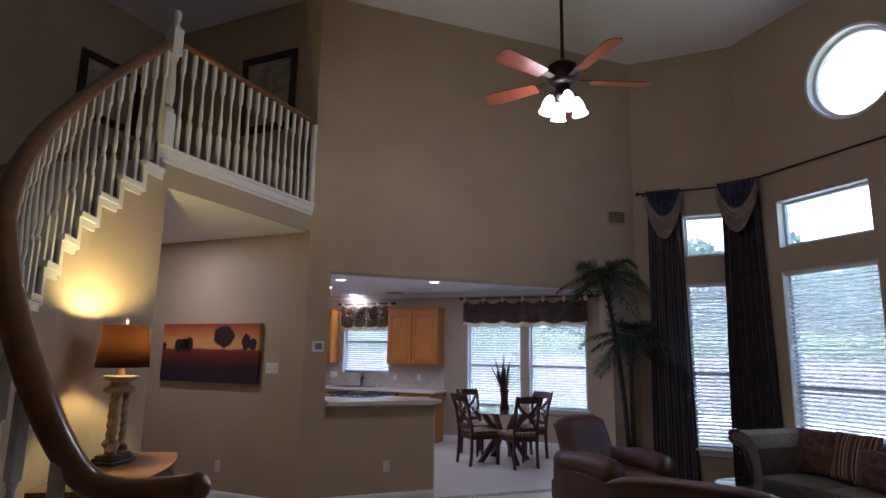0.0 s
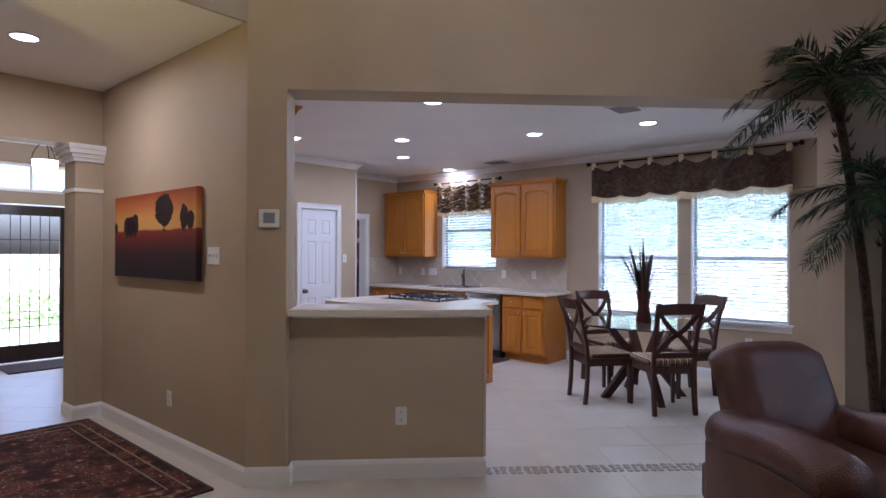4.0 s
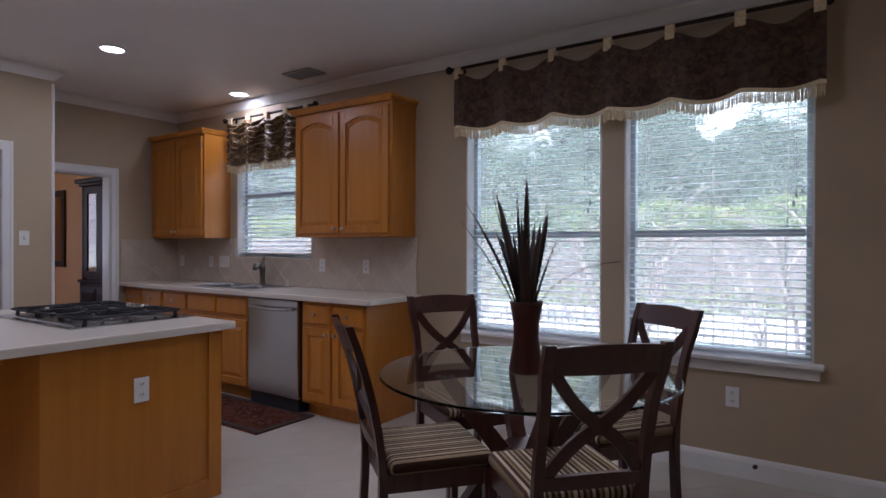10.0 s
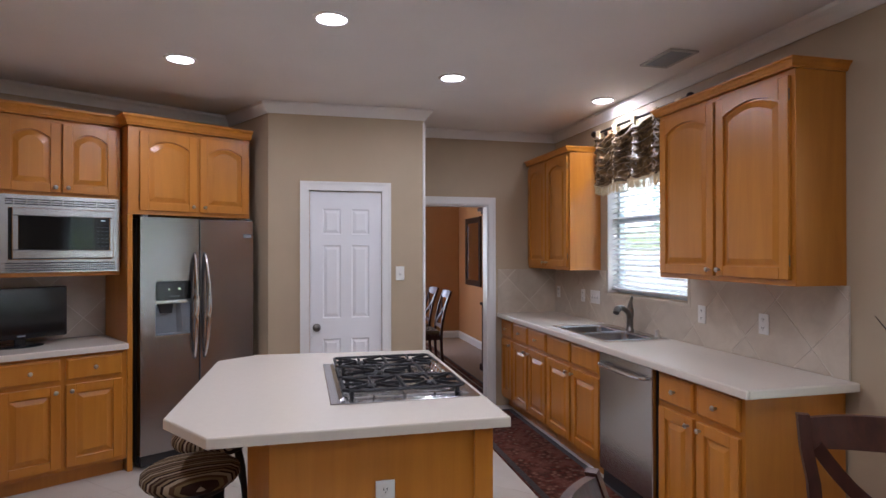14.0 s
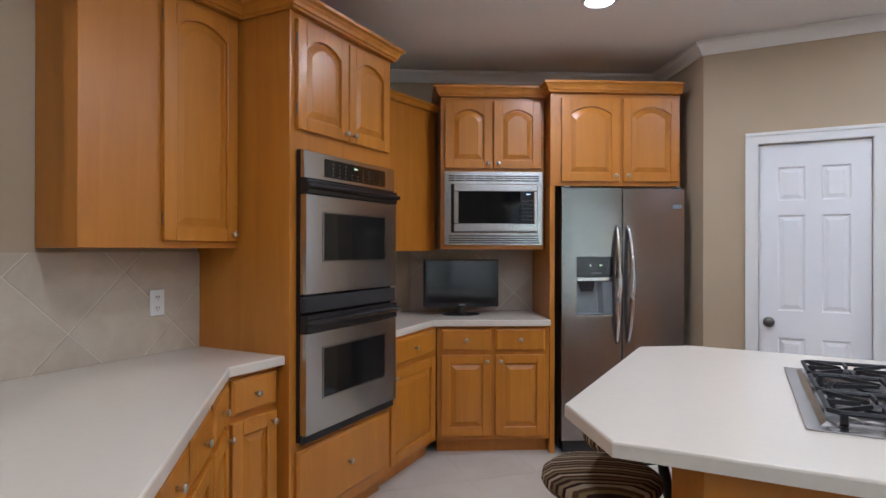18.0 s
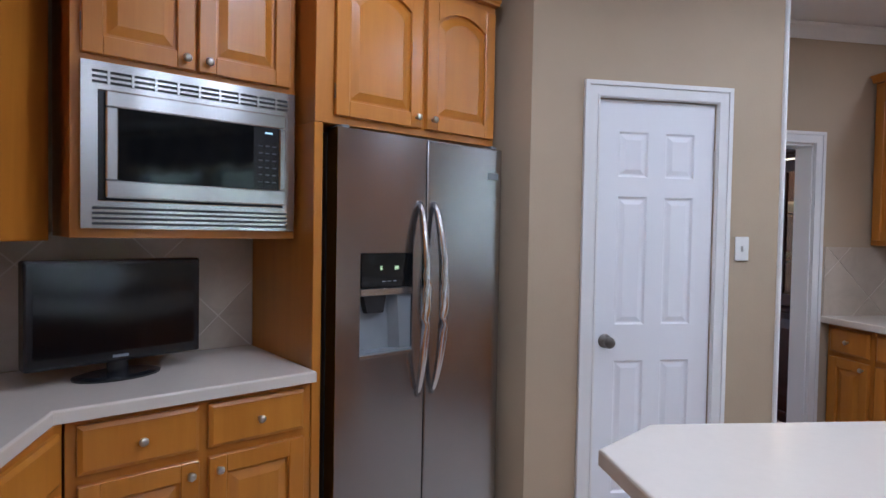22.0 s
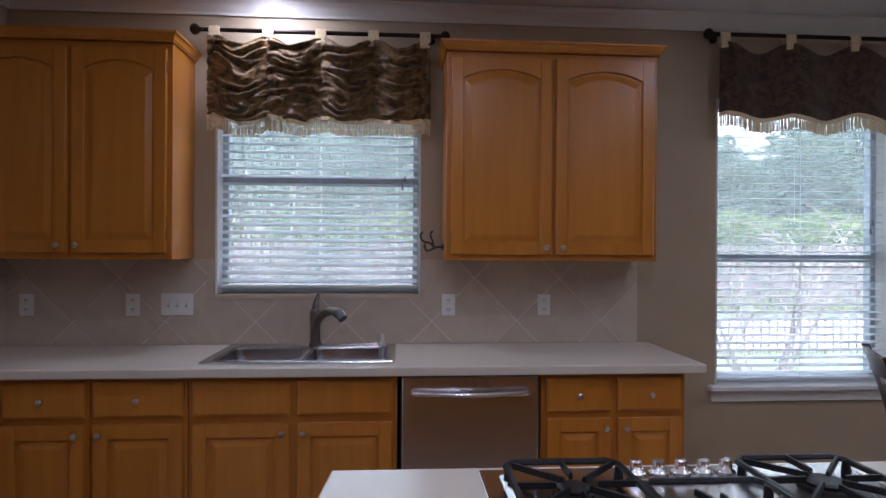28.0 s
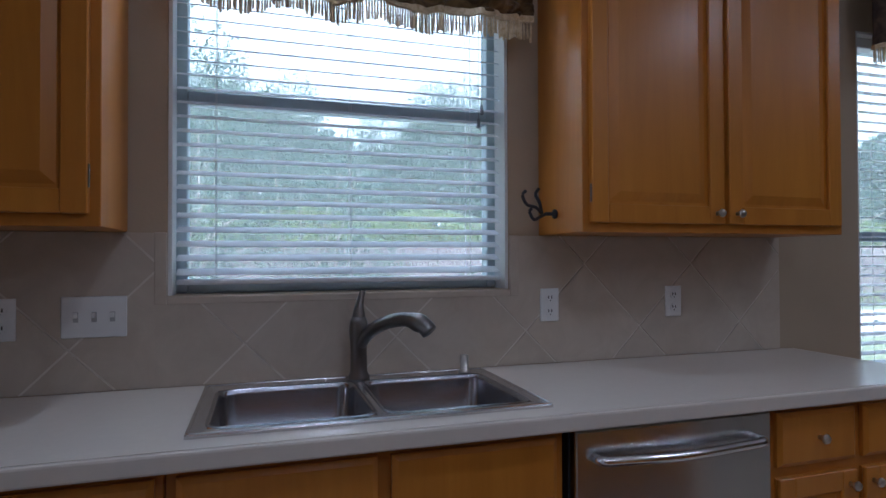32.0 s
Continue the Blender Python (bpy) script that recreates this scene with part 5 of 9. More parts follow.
# dishwasher
dwv = thing("dishwasher", "stainless steel dishwasher under the counter", "dishwasher", pose(-5.106, FY, 0))
bm = B()
box(bm, 0.004, 0.0, 0.11, 0.616, 0.56, SB - 0.004)
box(bm, 0.03, 0.06, 0.0, 0.59, 0.5, 0.11)
part("body", bm, BLACKM, dwv)
bm = B()
box(bm, 0.008, -0.032, 0.115, 0.612, 0.0, 0.885, 0.005, 2)
part("door", bm, STEEL_H, dwv)
bm = B()
tube(bm, catmull([(0.06, -0.033, 0.818), (0.066, -0.062, 0.818), (0.12, -0.068, 0.816), (0.31, -0.072, 0.811), (0.50, -0.068, 0.816), (0.554, -0.062, 0.818), (0.56, -0.033, 0.818)], 6), 0.0125, 10)
part("handle", bm, CHROME, dwv, "curved chrome bar handle", smooth=True)
bm = B()
box(bm, 0.02, -0.010, 0.015, 0.60, 0.058, 0.112, 0.003)
part("toe_panel", bm, BLACKM, dwv)
# sink-wall uppers
uppers("honey maple wall cabinet beside the sink window", pose(-7.132, 9.392, 0), 0.938, 0.296, 1.388, 2.42, sides=(False, True))
uppers("honey maple wall cabinet between sink and breakfast windows", pose(-4.885, 9.392, 0), 1.068, 0.296, 1.388, 2.42)

# counters
def offset_poly(pts, d):
    """The polygon moved inwards by d along every side."""
    turn = sum(a[0] * b[1] - b[0] * a[1] for a, b in zip(pts, pts[1:] + pts[:1]))
    sg = 1 if turn > 0 else -1
    res = []
    for k, p in enumerate(pts):
        a, b = Vector(pts[k - 1]), Vector(pts[(k + 1) % len(pts)])
        u, v = (Vector(p) - a).normalized(), (b - Vector(p)).normalized()
        n0, n1 = Vector((-u.y, u.x)) * sg, Vector((-v.y, v.x)) * sg
        q = Vector(p) + (n0 + n1) * (d / (1 + n0.dot(n1)))
        res.append((q.x, q.y))
    return res


def counter(name, label, pts, z0=CB, z1=CT, category="countertop"):
    """A slab whose front and end edges are strips of their own with eased upper corners."""
    top = offset_poly(pts, 0.020)
    ob = solid(name, prism(B(), top, z0, z1), COUNTER, label, category)
    ease = offset_poly(pts, 0.006)
    n = len(pts)
    for k in range(n):
        e = (k + 1) % n
        rows = []
        for m in (k, e):
            rows.append([(*top[m], z0), (*pts[m], z0), (*pts[m], z1 - 0.007), (*offset_poly(pts, 0.002)[m], z1 - 0.002), (*ease[m], z1), (*top[m], z1)])
        bm = B()
        a, b = [bm.verts.new(p) for p in rows[0]], [bm.verts.new(p) for p in rows[1]]
        for q in range(6):
            bm.faces.new((a[q], b[q], b[(q + 1) % 6], a[(q + 1) % 6]))
        bm.faces.new(a[::-1])
        bm.faces.new(b)
        part("edge", bm, COUNTER, ob)
    return ob


SX0, SX1, SY0, SY1 = -5.965, -5.145, 9.150, 9.600
bm = B()
for a in ((-7.134, 9.062, SX0, 9.676), (SX1, 9.062, -3.755, 9.676), (SX0, 9.062, SX1, SY0), (SX0, SY1, SX1, 9.676)):
    box(bm, a[0], a[1], SB, a[2], a[3], ST)
bmesh.ops.remove_doubles(bm, verts=bm.verts, dist=0.0001)
doomed = [f for f in bm.faces if len(f.verts) == 4 and sum(1 for e in f.edges if len(e.link_faces) > 2) >= 3]
bmesh.ops.delete(bm, geom=doomed, context='FACES_ONLY')
sink_top = solid("countertop", bm, COUNTER, "cream solid-surface counter along the sink wall", "countertop")
for a in ((-7.134, 9.045, SB - 0.001, -3.738, 9.0615, ST), (-3.7545, 9.0625, SB - 0.001, -3.738, 9.676, ST)):
    bm = B()
    box(bm, *a, 0.006, 2)
    part("edge", bm, COUNTER, sink_top)

# double sink
sink = thing("sink", "stainless double-bowl drop-in sink", "sink", pose(-5.555, 9.375, ST))
bm = B()
X, Yh = 0.425, 0.250
for a in ((-X, -Yh, X, -0.212), (-X, 0.168, X, Yh), (-X, -0.212, -0.385, 0.168), (0.385, -0.212, X, 0.168), (-0.012, -0.212, 0.012, 0.168)):
    box(bm, a[0], a[1], 0.0005, a[2], a[3], 0.009)
tube(bm, [(-X + 0.008, -Yh + 0.004, 0.007), (X - 0.008, -Yh + 0.004, 0.007), (X - 0.004, -Yh + 0.008, 0.007), (X - 0.004, Yh - 0.008, 0.007), (X - 0.008, Yh - 0.004, 0.007), (-X + 0.008, Yh - 0.004, 0.007), (-X + 0.004, Yh - 0.008, 0.007), (-X + 0.004, -Yh + 0.008, 0.007)], 0.005, 8, True)
part("rim", bm, STEEL_LIT, sink)
for x0, x1 in ((-0.385, -0.012), (0.012, 0.385)):
    bm = B()
    n = 8
    def rr(x0, x1, y0, y1, rad, z):
        pts = []
        for cx, cy, a0 in ((x1 - rad, y1 - rad, 0), (x0 + rad, y1 - rad, 90), (x0 + rad, y0 + rad, 180), (x1 - rad, y0 + rad, 270)):
            for i in range(6):
                a = radians(a0 + 90 * i / 5)
                pts.append((cx + rad * math.cos(a), cy + rad * math.sin(a), z))
        return pts
    rings = [rr(x0 - 0.006, x1 + 0.006, -0.218, 0.174, 0.045, 0.0095), rr(x0, x1, -0.212, 0.168, 0.045, 0.012), rr(x0 + 0.005, x1 - 0.005, -0.207, 0.163, 0.045, 0.007), rr(x0 + 0.008, x1 - 0.008, -0.204, 0.160, 0.045, -0.006), rr(x0 + 0.012, x1 - 0.012, -0.200, 0.156, 0.05, -0.15), rr(x0 + 0.05, x1 - 0.05, -0.162, 0.118, 0.05, -0.175)]
    vr = [[bm.verts.new(p) for p in q] for q in rings]
    for a, b in zip(vr, vr[1:]):
        for i in range(24):
            bm.faces.new((a[i], a[(i + 1) % 24], b[(i + 1) % 24], b[i]))
    bm.faces.new(vr[-1])
    part("bowl", bm, STEEL_SHADED, sink, smooth=True)
    bm = B()
    lathe(bm, [(0.045, -0.1748), (0.045, -0.171), (0.02, -0.172), (0.005, -0.173)], 16, None, (x0 + x1) / 2, 0.0)
    part("drain", bm, CHROME, sink)
fc = thing("faucet", "pewter pull-out kitchen faucet with lever", "faucet", pose(-5.545, 9.575, ST + 0.008) @ Matrix.Scale(1.08, 4))
bm = B()
lathe(bm, [(0.031, 0), (0.031, 0.010), (0.024, 0.022), (0.023, 0.08), (0.027, 0.135), (0.025, 0.16), (0.019, 0.175)], 18)
part("column", bm, PEWTER, fc, smooth=True)
bm = B()
tube(bm, catmull([(0.0, -0.005, 0.095), (0.025, -0.03, 0.135), (0.06, -0.085, 0.165), (0.10, -0.14, 0.178), (0.135, -0.180, 0.168), (0.150, -0.196, 0.150)], 6), [0.019] * 20 + [0.021, 0.023, 0.025, 0.025, 0.024] + [0.022] * 6, 12)
part("spout", bm, PEWTER, fc, smooth=True)
bm = B()
tube(bm, catmull([(0, 0, 0.165), (0.002, 0.004, 0.205), (0.014, 0.010, 0.250)], 5), [0.020, 0.019, 0.018, 0.017, 0.015, 0.013, 0.011, 0.010, 0.009, 0.009, 0.007], 10)
part("lever", bm, PEWTER, fc, smooth=True)
bm = B()
lathe(bm, [(0.019, 0), (0.019, 0.004), (0.014, 0.008), (0.014, 0.050), (0.012, 0.054), (0.002, 0.055)], 16)
solid("soap_dispenser", bm, NICKEL, "small brushed nickel soap dispenser beside the sink", "soap dispenser", pose(-5.205, 9.580, ST + 0.0095), smooth=True)
# hook on the cabinet side
bm = B()
lathe(bm, [(0.016, 0), (0.016, 0.006), (0.006, 0.01), (0.006, 0.035)], 10, pose(0, 0, 0, 0, -90, 0))
tube(bm, catmull([(-0.035, 0, 0), (-0.06, 0, -0.012), (-0.085, -0.01, -0.02), (-0.10, -0.01, 0.005), (-0.092, -0.01, 0.015)], 5), 0.0055, 8)
tube(bm, catmull([(-0.05, 0, 0), (-0.07, 0, 0.02), (-0.105, 0.0, 0.03), (-0.12, 0, 0.06), (-0.108, 0, 0.075)], 5), 0.0055, 8)
tube(bm, catmull([(-0.05, 0, 0), (-0.058, 0, 0.035), (-0.068, 0.01, 0.065), (-0.055, 0.01, 0.085)], 5), 0.0055, 8)
solid("wall_hook", bm, BLACKM, "black wrought-iron branch hook on the cabinet side", "hook", pose(-4.886, 9.56, 1.455), smooth=True)

# ---- island ----
ISL = [(-3.69, 7.925), (-3.69, 6.815), (-3.985, 6.615), (-5.19, 6.655), (-5.345, 6.875), (-5.265, 7.94)]
counter("countertop", "cream solid-surface island top with clipped corners", ISL)
isl = thing("kitchen_island", "honey maple kitchen island", "kitchen island")
bm = B()
base_pts = [(-3.735, 7.86), (-3.735, 7.02), (-3.925, 6.93), (-5.19, 6.93), (-5.19, 7.86)]
prism(bm, base_pts, 0.10, CB - 0.002, 0.003)
prism(bm, [(-3.80, 7.79), (-3.80, 7.03), (-3.94, 6.96), (-5.16, 6.96), (-5.16, 7.79)], 0.001, 0.10)
part("body", bm, MAPLE, isl)
bm = B()
box(bm, -3.738, 7.788, 0.001, -3.722, 7.863, CB - 0.004, 0.002)
box(bm, -3.738, 7.02, 0.001, -3.722, 7.788, 0.10, 0.002)
part("end_panel", bm, MAPLE, isl)
for x in (-4.02, -4.46, -4.90):
    cabinet_door(isl, pose(x + 0.2, 7.862, 0.13, 0, 0, 180), 0.40, 0.60)
    part("drawer", drawer_bm(0.40, 0.12), MAPLE, isl, m=pose(x + 0.2, 7.862, 0.745, 0, 0, 180))
# cooktop
ck = thing("cooktop", "stainless five-burner gas cooktop with black grates", "cooktop", pose(-4.465, 7.578, CT) @ Matrix.Diagonal((1.10, 1.09, 1, 1)))
bm = B()
prism(bm, [(-0.41, -0.30), (0.41, -0.30), (0.41, 0.30), (-0.41, 0.30)], 0.0005, 0.006, 0.002)
hexa(bm, [(-0.37, -0.265, 0.006), (0.37, -0.265, 0.006), (0.37, 0.265, 0.006), (-0.37, 0.265, 0.006)], [(-0.355, -0.25, 0.016), (0.355, -0.25, 0.016), (0.355, 0.25, 0.016), (-0.355, 0.25, 0.016)])
part("tray", bm, STEEL_H, ck)
for bx, by, br in ((-0.25, -0.13, 0.05), (-0.25, 0.13, 0.04), (0.0, -0.09, 0.062), (0.25, -0.13, 0.045), (0.25, 0.13, 0.05)):
    bm = B()
    lathe(bm, [(br + 0.035, 0.0162), (br + 0.03, 0.019), (br, 0.020), (br, 0.030), (br - 0.006, 0.031)], 24, None, bx, by)
    bo = part("burner", bm, PEWTER, ck)
    bm = B()
    lathe(bm, [(br * 0.78, 0.0312), (br * 0.80, 0.038), (br * 0.6, 0.041), (0.004, 0.041)], 24, None, bx, by)
    part("burner_cap", bm, IRON, bo)
def bar(bm, p, q, w=0.006, h=0.007):
    p, q = Vector(p), Vector(q)
    d = (q - p).normalized()
    s = Vector((-d.y, d.x, 0)) * w
    u = Vector((0, 0, h))
    hexa(bm, [p - s - u, q - s - u, q + s - u, p + s - u], [p - s * 0.7 + u, q - s * 0.7 + u, q + s * 0.7 + u, p + s * 0.7 + u])
for gx in (-0.245, 0.0, 0.245):
    bm = B()
    hw, y0, y1, zt = 0.118, -0.245, (0.245 if gx else 0.13), 0.044
    tube(bm, [(gx - hw, y0 + 0.02, zt), (gx - hw + 0.02, y0, zt), (gx + hw - 0.02, y0, zt), (gx + hw, y0 + 0.02, zt), (gx + hw, y1 - 0.02, zt), (gx + hw - 0.02, y1, zt), (gx - hw + 0.02, y1, zt), (gx - hw, y1 - 0.02, zt)], 0.0072, 6, True)
    if gx:
        bar(bm, (gx - hw, 0, zt), (gx + hw, 0, zt))
    for cy in ((-0.125, 0.125) if gx else (-0.06,)):
        for k in range(4 if gx else 6):
            a = math.pi / 4 + k * 2 * math.pi / (4 if gx else 6)
            d = Vector((math.cos(a), math.sin(a), 0))
            e2 = Vector((gx, cy, zt)) + d * 0.145
            e2.x = min(max(e2.x, gx - hw), gx + hw)
            e2.y = min(max(e2.y, y0), y1)
            bar(bm, Vector((gx, cy, zt)) + d * 0.028, e2, 0.0042, 0.0065)
        for a in (0, math.pi / 2, math.pi, 3 * math.pi / 2):
            d = Vector((math.cos(a), math.sin(a), 0))
            e2 = Vector((gx, cy, zt)) + d * (0.118 if abs(d.x) > 0.5 else 0.118)
            e2.y = min(max(e2.y, y0), y1)
            bar(bm, Vector((gx, cy, zt)) + d * 0.04, e2, 0.0042, 0.0065)
    for sx in (-1, 1):
        for yy in (y0 + 0.03, y1 - 0.03):
            cyl(bm, (gx + sx * (hw - 0.004), yy, 0.016), (gx + sx * (hw - 0.004), yy, zt), 0.010, 0.008, 8)
    part("grate", bm, IRON, ck, "black cast-iron grate")
bm = B()
lathe(bm, [(0.115, 0.016), (0.112, 0.022), (0.10, 0.024)], 24, None, 0.0, 0.21, 1.0, 0.36)
part("control_plate", bm, STEEL_H, ck)
for i in range(5):
    bm = B()
    lathe(bm, [(0.021, 0.0235), (0.020, 0.030), (0.014, 0.034), (0.012, 0.052), (0.010, 0.056), (0.003, 0.057)], 14, None, -0.095 + i * 0.0475, 0.215)
    part("control_knob", bm, CHROME, ck, "round chrome control knob", smooth=True)


# ---- oven tower, microwave corner, refrigerator ----
def U(x, y, z=0):
    return pose(x, y, z, 0, 0, 180)


OVX, OVY = -4.203, 5.313
ov = cabinet("tall honey maple oven cabinet with crown moulding", U(OVX, OVY), 0.83, 0.728, 0.0, 2.455,
             [("door", 0.035, 0.41, 1.93, 2.425, 0.345, 0.035, 0.05), ("door", 0.42, 0.795, 1.93, 2.425, 0.03, 0.035, 0.05), ("drawer", 0.035, 0.795, 0.165, 0.475, 0.38, 0.155, 0)],
             toe=0.10, crown=True, sides=(True, True))
oven = thing("double_wall_oven", "stainless steel double wall oven set in the cabinet", "oven", U(OVX - 0.042, OVY + 0.002))
W = 0.765
bm = B()
box(bm, 0.0, -0.018, 0.515, W, 0.0, 1.838)
part("trim_frame", bm, BLACK, oven)
bm = B()
box(bm, 0.003, -0.045, 1.708, W - 0.003, -0.0185, 1.836, 0.004)
part("control_panel", bm, STEEL_H, oven)
bm = B()
box(bm, 0.145, -0.048, 1.727, 0.66, -0.0452, 1.812)
disp = part("display", bm, DGLASS, oven)
bm = B()
for i in range(4):
    for j in range(9):
        if 3 <= j <= 4 and i > 1:
            continue
        x = 0.20 + j * 0.050
        box(bm, x, -0.0488, 1.737 + i * 0.018, x + 0.009, -0.0481, 1.7392 + i * 0.018)
part("key_print", bm, GREYP, disp)["kind"] = "stuff"
bm = B()
box(bm, 0.375, -0.0489, 1.787, 0.402, -0.0481, 1.795)
part("clock_digits", bm, emit("display_green", (0.35, 1.0, 0.2), 0.06), disp)
for z0, z1 in ((1.185, 1.635), (0.55, 1.005)):
    bm = B()
    ww, zz = (0.126, 0.642), (z0 + 0.15, z1 - 0.078)
    ring_slab(bm, (0.004, W - 0.004, z0, z1), (*ww, *zz), -0.055, -0.0185)
    dr = part("oven_door", bm, STEEL_H, oven)
    bm = B()
    box(bm, ww[0] - 0.004, -0.0545, zz[0] - 0.004, ww[1] + 0.004, -0.050, zz[1] + 0.004)
    part("oven_window", bm, DGLASS, dr, "dark oven glass")
    bm = B()
    for a, b, c, d in ((ww[0] - 0.008, ww[1] + 0.008, zz[0] - 0.008, zz[0]), (ww[0] - 0.008, ww[1] + 0.008, zz[1], zz[1] + 0.008), (ww[0] - 0.008, ww[0], zz[0], zz[1]), (ww[1], ww[1] + 0.008, zz[0], zz[1])):
        box(bm, a, -0.0575, c, b, -0.0552, d)
    part("window_bead", bm, STEEL, dr)
    bm = B()
    top = 1.705 if z0 > 1 else 1.095
    box(bm, 0.0, -0.062, z1 + 0.003, W, -0.0185, top - (0.0 if z0 > 1 else 0.004), 0.006, 2)
    tube(bm, catmull([(0.012, -0.06, (z1 + top) / 2 + 0.005), (0.03, -0.070, (z1 + top) / 2 + 0.005), (W / 2, -0.075, (z1 + top) / 2 + 0.005), (W - 0.03, -0.070, (z1 + top) / 2 + 0.005), (W - 0.012, -0.06, (z1 + top) / 2 + 0.005)], 6), 0.013, 10)
    part("handle", bm, BLACK, dr, "black full-width bar handle")
bm = B()
box(bm, 0.0, -0.05, 1.10, W, -0.0185, 1.172, 0.005)
part("centre_vent", bm, BLACKM, oven)
bm = B()
box(bm, 0.0, -0.04, 0.507, W, -0.0185, 0.545, 0.005)
part("lower_vent", bm, BLACKM, oven)

# wall cabinet left of the tower, with a blank return panel
cabinet("honey maple wall cabinet with a blank panel beside the ovens", U(-3.458, 5.003), 0.742, 0.265, 1.392, 2.455,
        [("door", 0.335, 0.72, 1.422, 2.425, 0.355, 0.035, 0.05)], crown=True, sides=(True, False))
# corner wall cabinet between tower and microwave
cabinet("narrow honey maple corner wall cabinet", pose(-5.038, 4.965, 0, 0, 0, 171.5), 0.945, 0.28, 1.375, 2.38,
        [("door", 0.10, 0.42, 1.405, 2.33, 0.05, 0.04, 0.0)], crown=True, sides=(False, False))

FR = 120  # turn of the refrigerator wall


def FP(s, n, z=0.0):
    return pose(*fw(s, n), z, 0, 0, FR)


mc = cabinet("honey maple wall cabinet above the built-in microwave", FP(7.440, -2.44), 0.734, 0.425, 1.388, 2.455,
             [("door", 0.03, 0.361, 1.955, 2.425, 0.30, 0.035, 0.05), ("door", 0.373, 0.704, 1.955, 2.425, 0.03, 0.035, 0.05)], crown=True, sides=(True, False))
mw = thing("microwave", "built-in stainless microwave with dark glass door", "microwave", FP(7.466, -2.438, 1.418))
w, h = 0.692, 0.512
bm = B()
ring_slab(bm, (0, w, 0, h), (0.045, w - 0.045, 0.085, h - 0.085), -0.028, 0.0)
part("trim_kit", bm, STEEL_H, mw)
for z in (0.012, 0.028, 0.044, 0.060, h - 0.066, h - 0.050, h - 0.034):
    bm = B()
    box(bm, 0.03, -0.0305, z, w - 0.03, -0.0284, z + 0.007)
    part("vent_slot", bm, SLOT, mw)
for i in range(9):
    bm = B()
    x = 0.075 + i * (w - 0.15) / 8
    box(bm, x - 0.004, -0.0312, h - 0.068, x + 0.004, -0.0286, h - 0.025)
    part("grille_bar", bm, STEEL_H, mw)
bm = B()
box(bm, 0.047, -0.022, 0.087, w - 0.047, 0.0, h - 0.087)
part("cavity_face", bm, BLACK, mw)
bm = B()
for a, b, c, d in ((0.065, 0.651, 0.095, 0.15), (0.065, 0.651, 0.375, 0.425), (0.065, 0.10, 0.15, 0.375), (0.626, 0.651, 0.15, 0.375)):
    box(bm, a, -0.045, c, b, -0.0225, d, 0.004)
md = part("door", bm, STEEL_H, mw)
bm = B()
box(bm, 0.095, -0.040, 0.145, 0.530, -0.024, 0.38)
part("door_glass", bm, DGLASS, md, "dark microwave glass")
bm = B()
box(bm, 0.531, -0.040, 0.145, 0.632, -0.024, 0.38)
cp = part("keypad", bm, BLACK, md)
bm = B()
for i in range(6):
    for j in range(3):
        box(bm, 0.548 + j * 0.026, -0.0408, 0.175 + i * 0.026, 0.563 + j * 0.026, -0.0401, 0.180 + i * 0.026)
part("key_print", bm, plain("dim_key_print", (0.055, 0.055, 0.06), 0.5), cp)["kind"] = "stuff"
bm = B()
box(bm, 0.572, -0.0408, 0.352, 0.600, -0.0401, 0.358)
part("clock_digits", bm, emit("display_teal", (0.2, 0.8, 1.0), 0.06), cp)
# corner base cabinets and counter
s0 = 7.40
base_front = -2.292
lower("honey maple base cabinet with two drawers below the television", FP(s0 + 0.01, base_front), 0.766, 0.565, [(0.03, 0.367, 1, True), (0.397, 0.734, -1, True)])
pA, pB = fw(s0 + 0.005, base_front), (-5.036, 5.285)
dx, dy = pA[0] - pB[0], pA[1] - pB[1]
lw = math.hypot(dx, dy)
lower("narrow honey maple corner base cabinet", pose(pB[0], pB[1], 0, 0, 0, math.degrees(math.atan2(dy, dx))), lw, 0.25, [(0.03, lw - 0.05, -1, True)])
counter("countertop", "cream solid-surface corner counter under the microwave", [(-5.034, 4.585), (-5.93, 4.585), fw(8.178, -2.862), fw(8.178, -2.250), fw(s0 - 0.02, -2.250), (-5.034, 5.315)])
# tall panel beside the refrigerator and the cabinet over it
fcab = cabinet("honey maple wall cabinet over the refrigerator", FP(8.180, -2.29), 0.905, 0.57, 1.822, 2.455,
        [("door", 0.075, 0.475, 1.852, 2.42, 0.37, 0.04, 0.05), ("door", 0.500, 0.888, 1.852, 2.42, 0.03, 0.04, 0.05)], crown=True, sides=(True, False))
bm = B()
box(bm, 0.0, 0.0, 0.001, 0.032, 0.57, 1.820)
box(bm, -0.002, -0.002, 0.0, 0.034, 0.02, 1.819, 0.003)
part("end_panel", bm, MAPLE, fcab, "tall honey maple end panel")
fr = thing("refrigerator", "stainless side-by-side refrigerator with ice dispenser", "refrigerator", FP(8.244, -2.32, 0))
bm = B()
box(bm, 0.002, 0.0, 0.02, 0.857, 0.53, 1.795, 0.006)
part("body", bm, BLACKM, fr)
W1F = 0.418
bm = B()
dx0, dx1, dz0, dz1 = 0.107, 0.355, 0.938, 1.340
ring_slab(bm, (0.004, W1F - 0.003, 0.10, 1.805), (dx0, dx1, dz0, dz1), -0.078, -0.004)
fdoor = part("freezer_door", bm, STEEL, fr)
bm = B()
box(bm, W1F + 0.003, -0.078, 0.10, 0.855, -0.004, 1.805, 0.008, 2)
rdoor = part("refrigerator_door", bm, STEEL, fr)
bm = B()
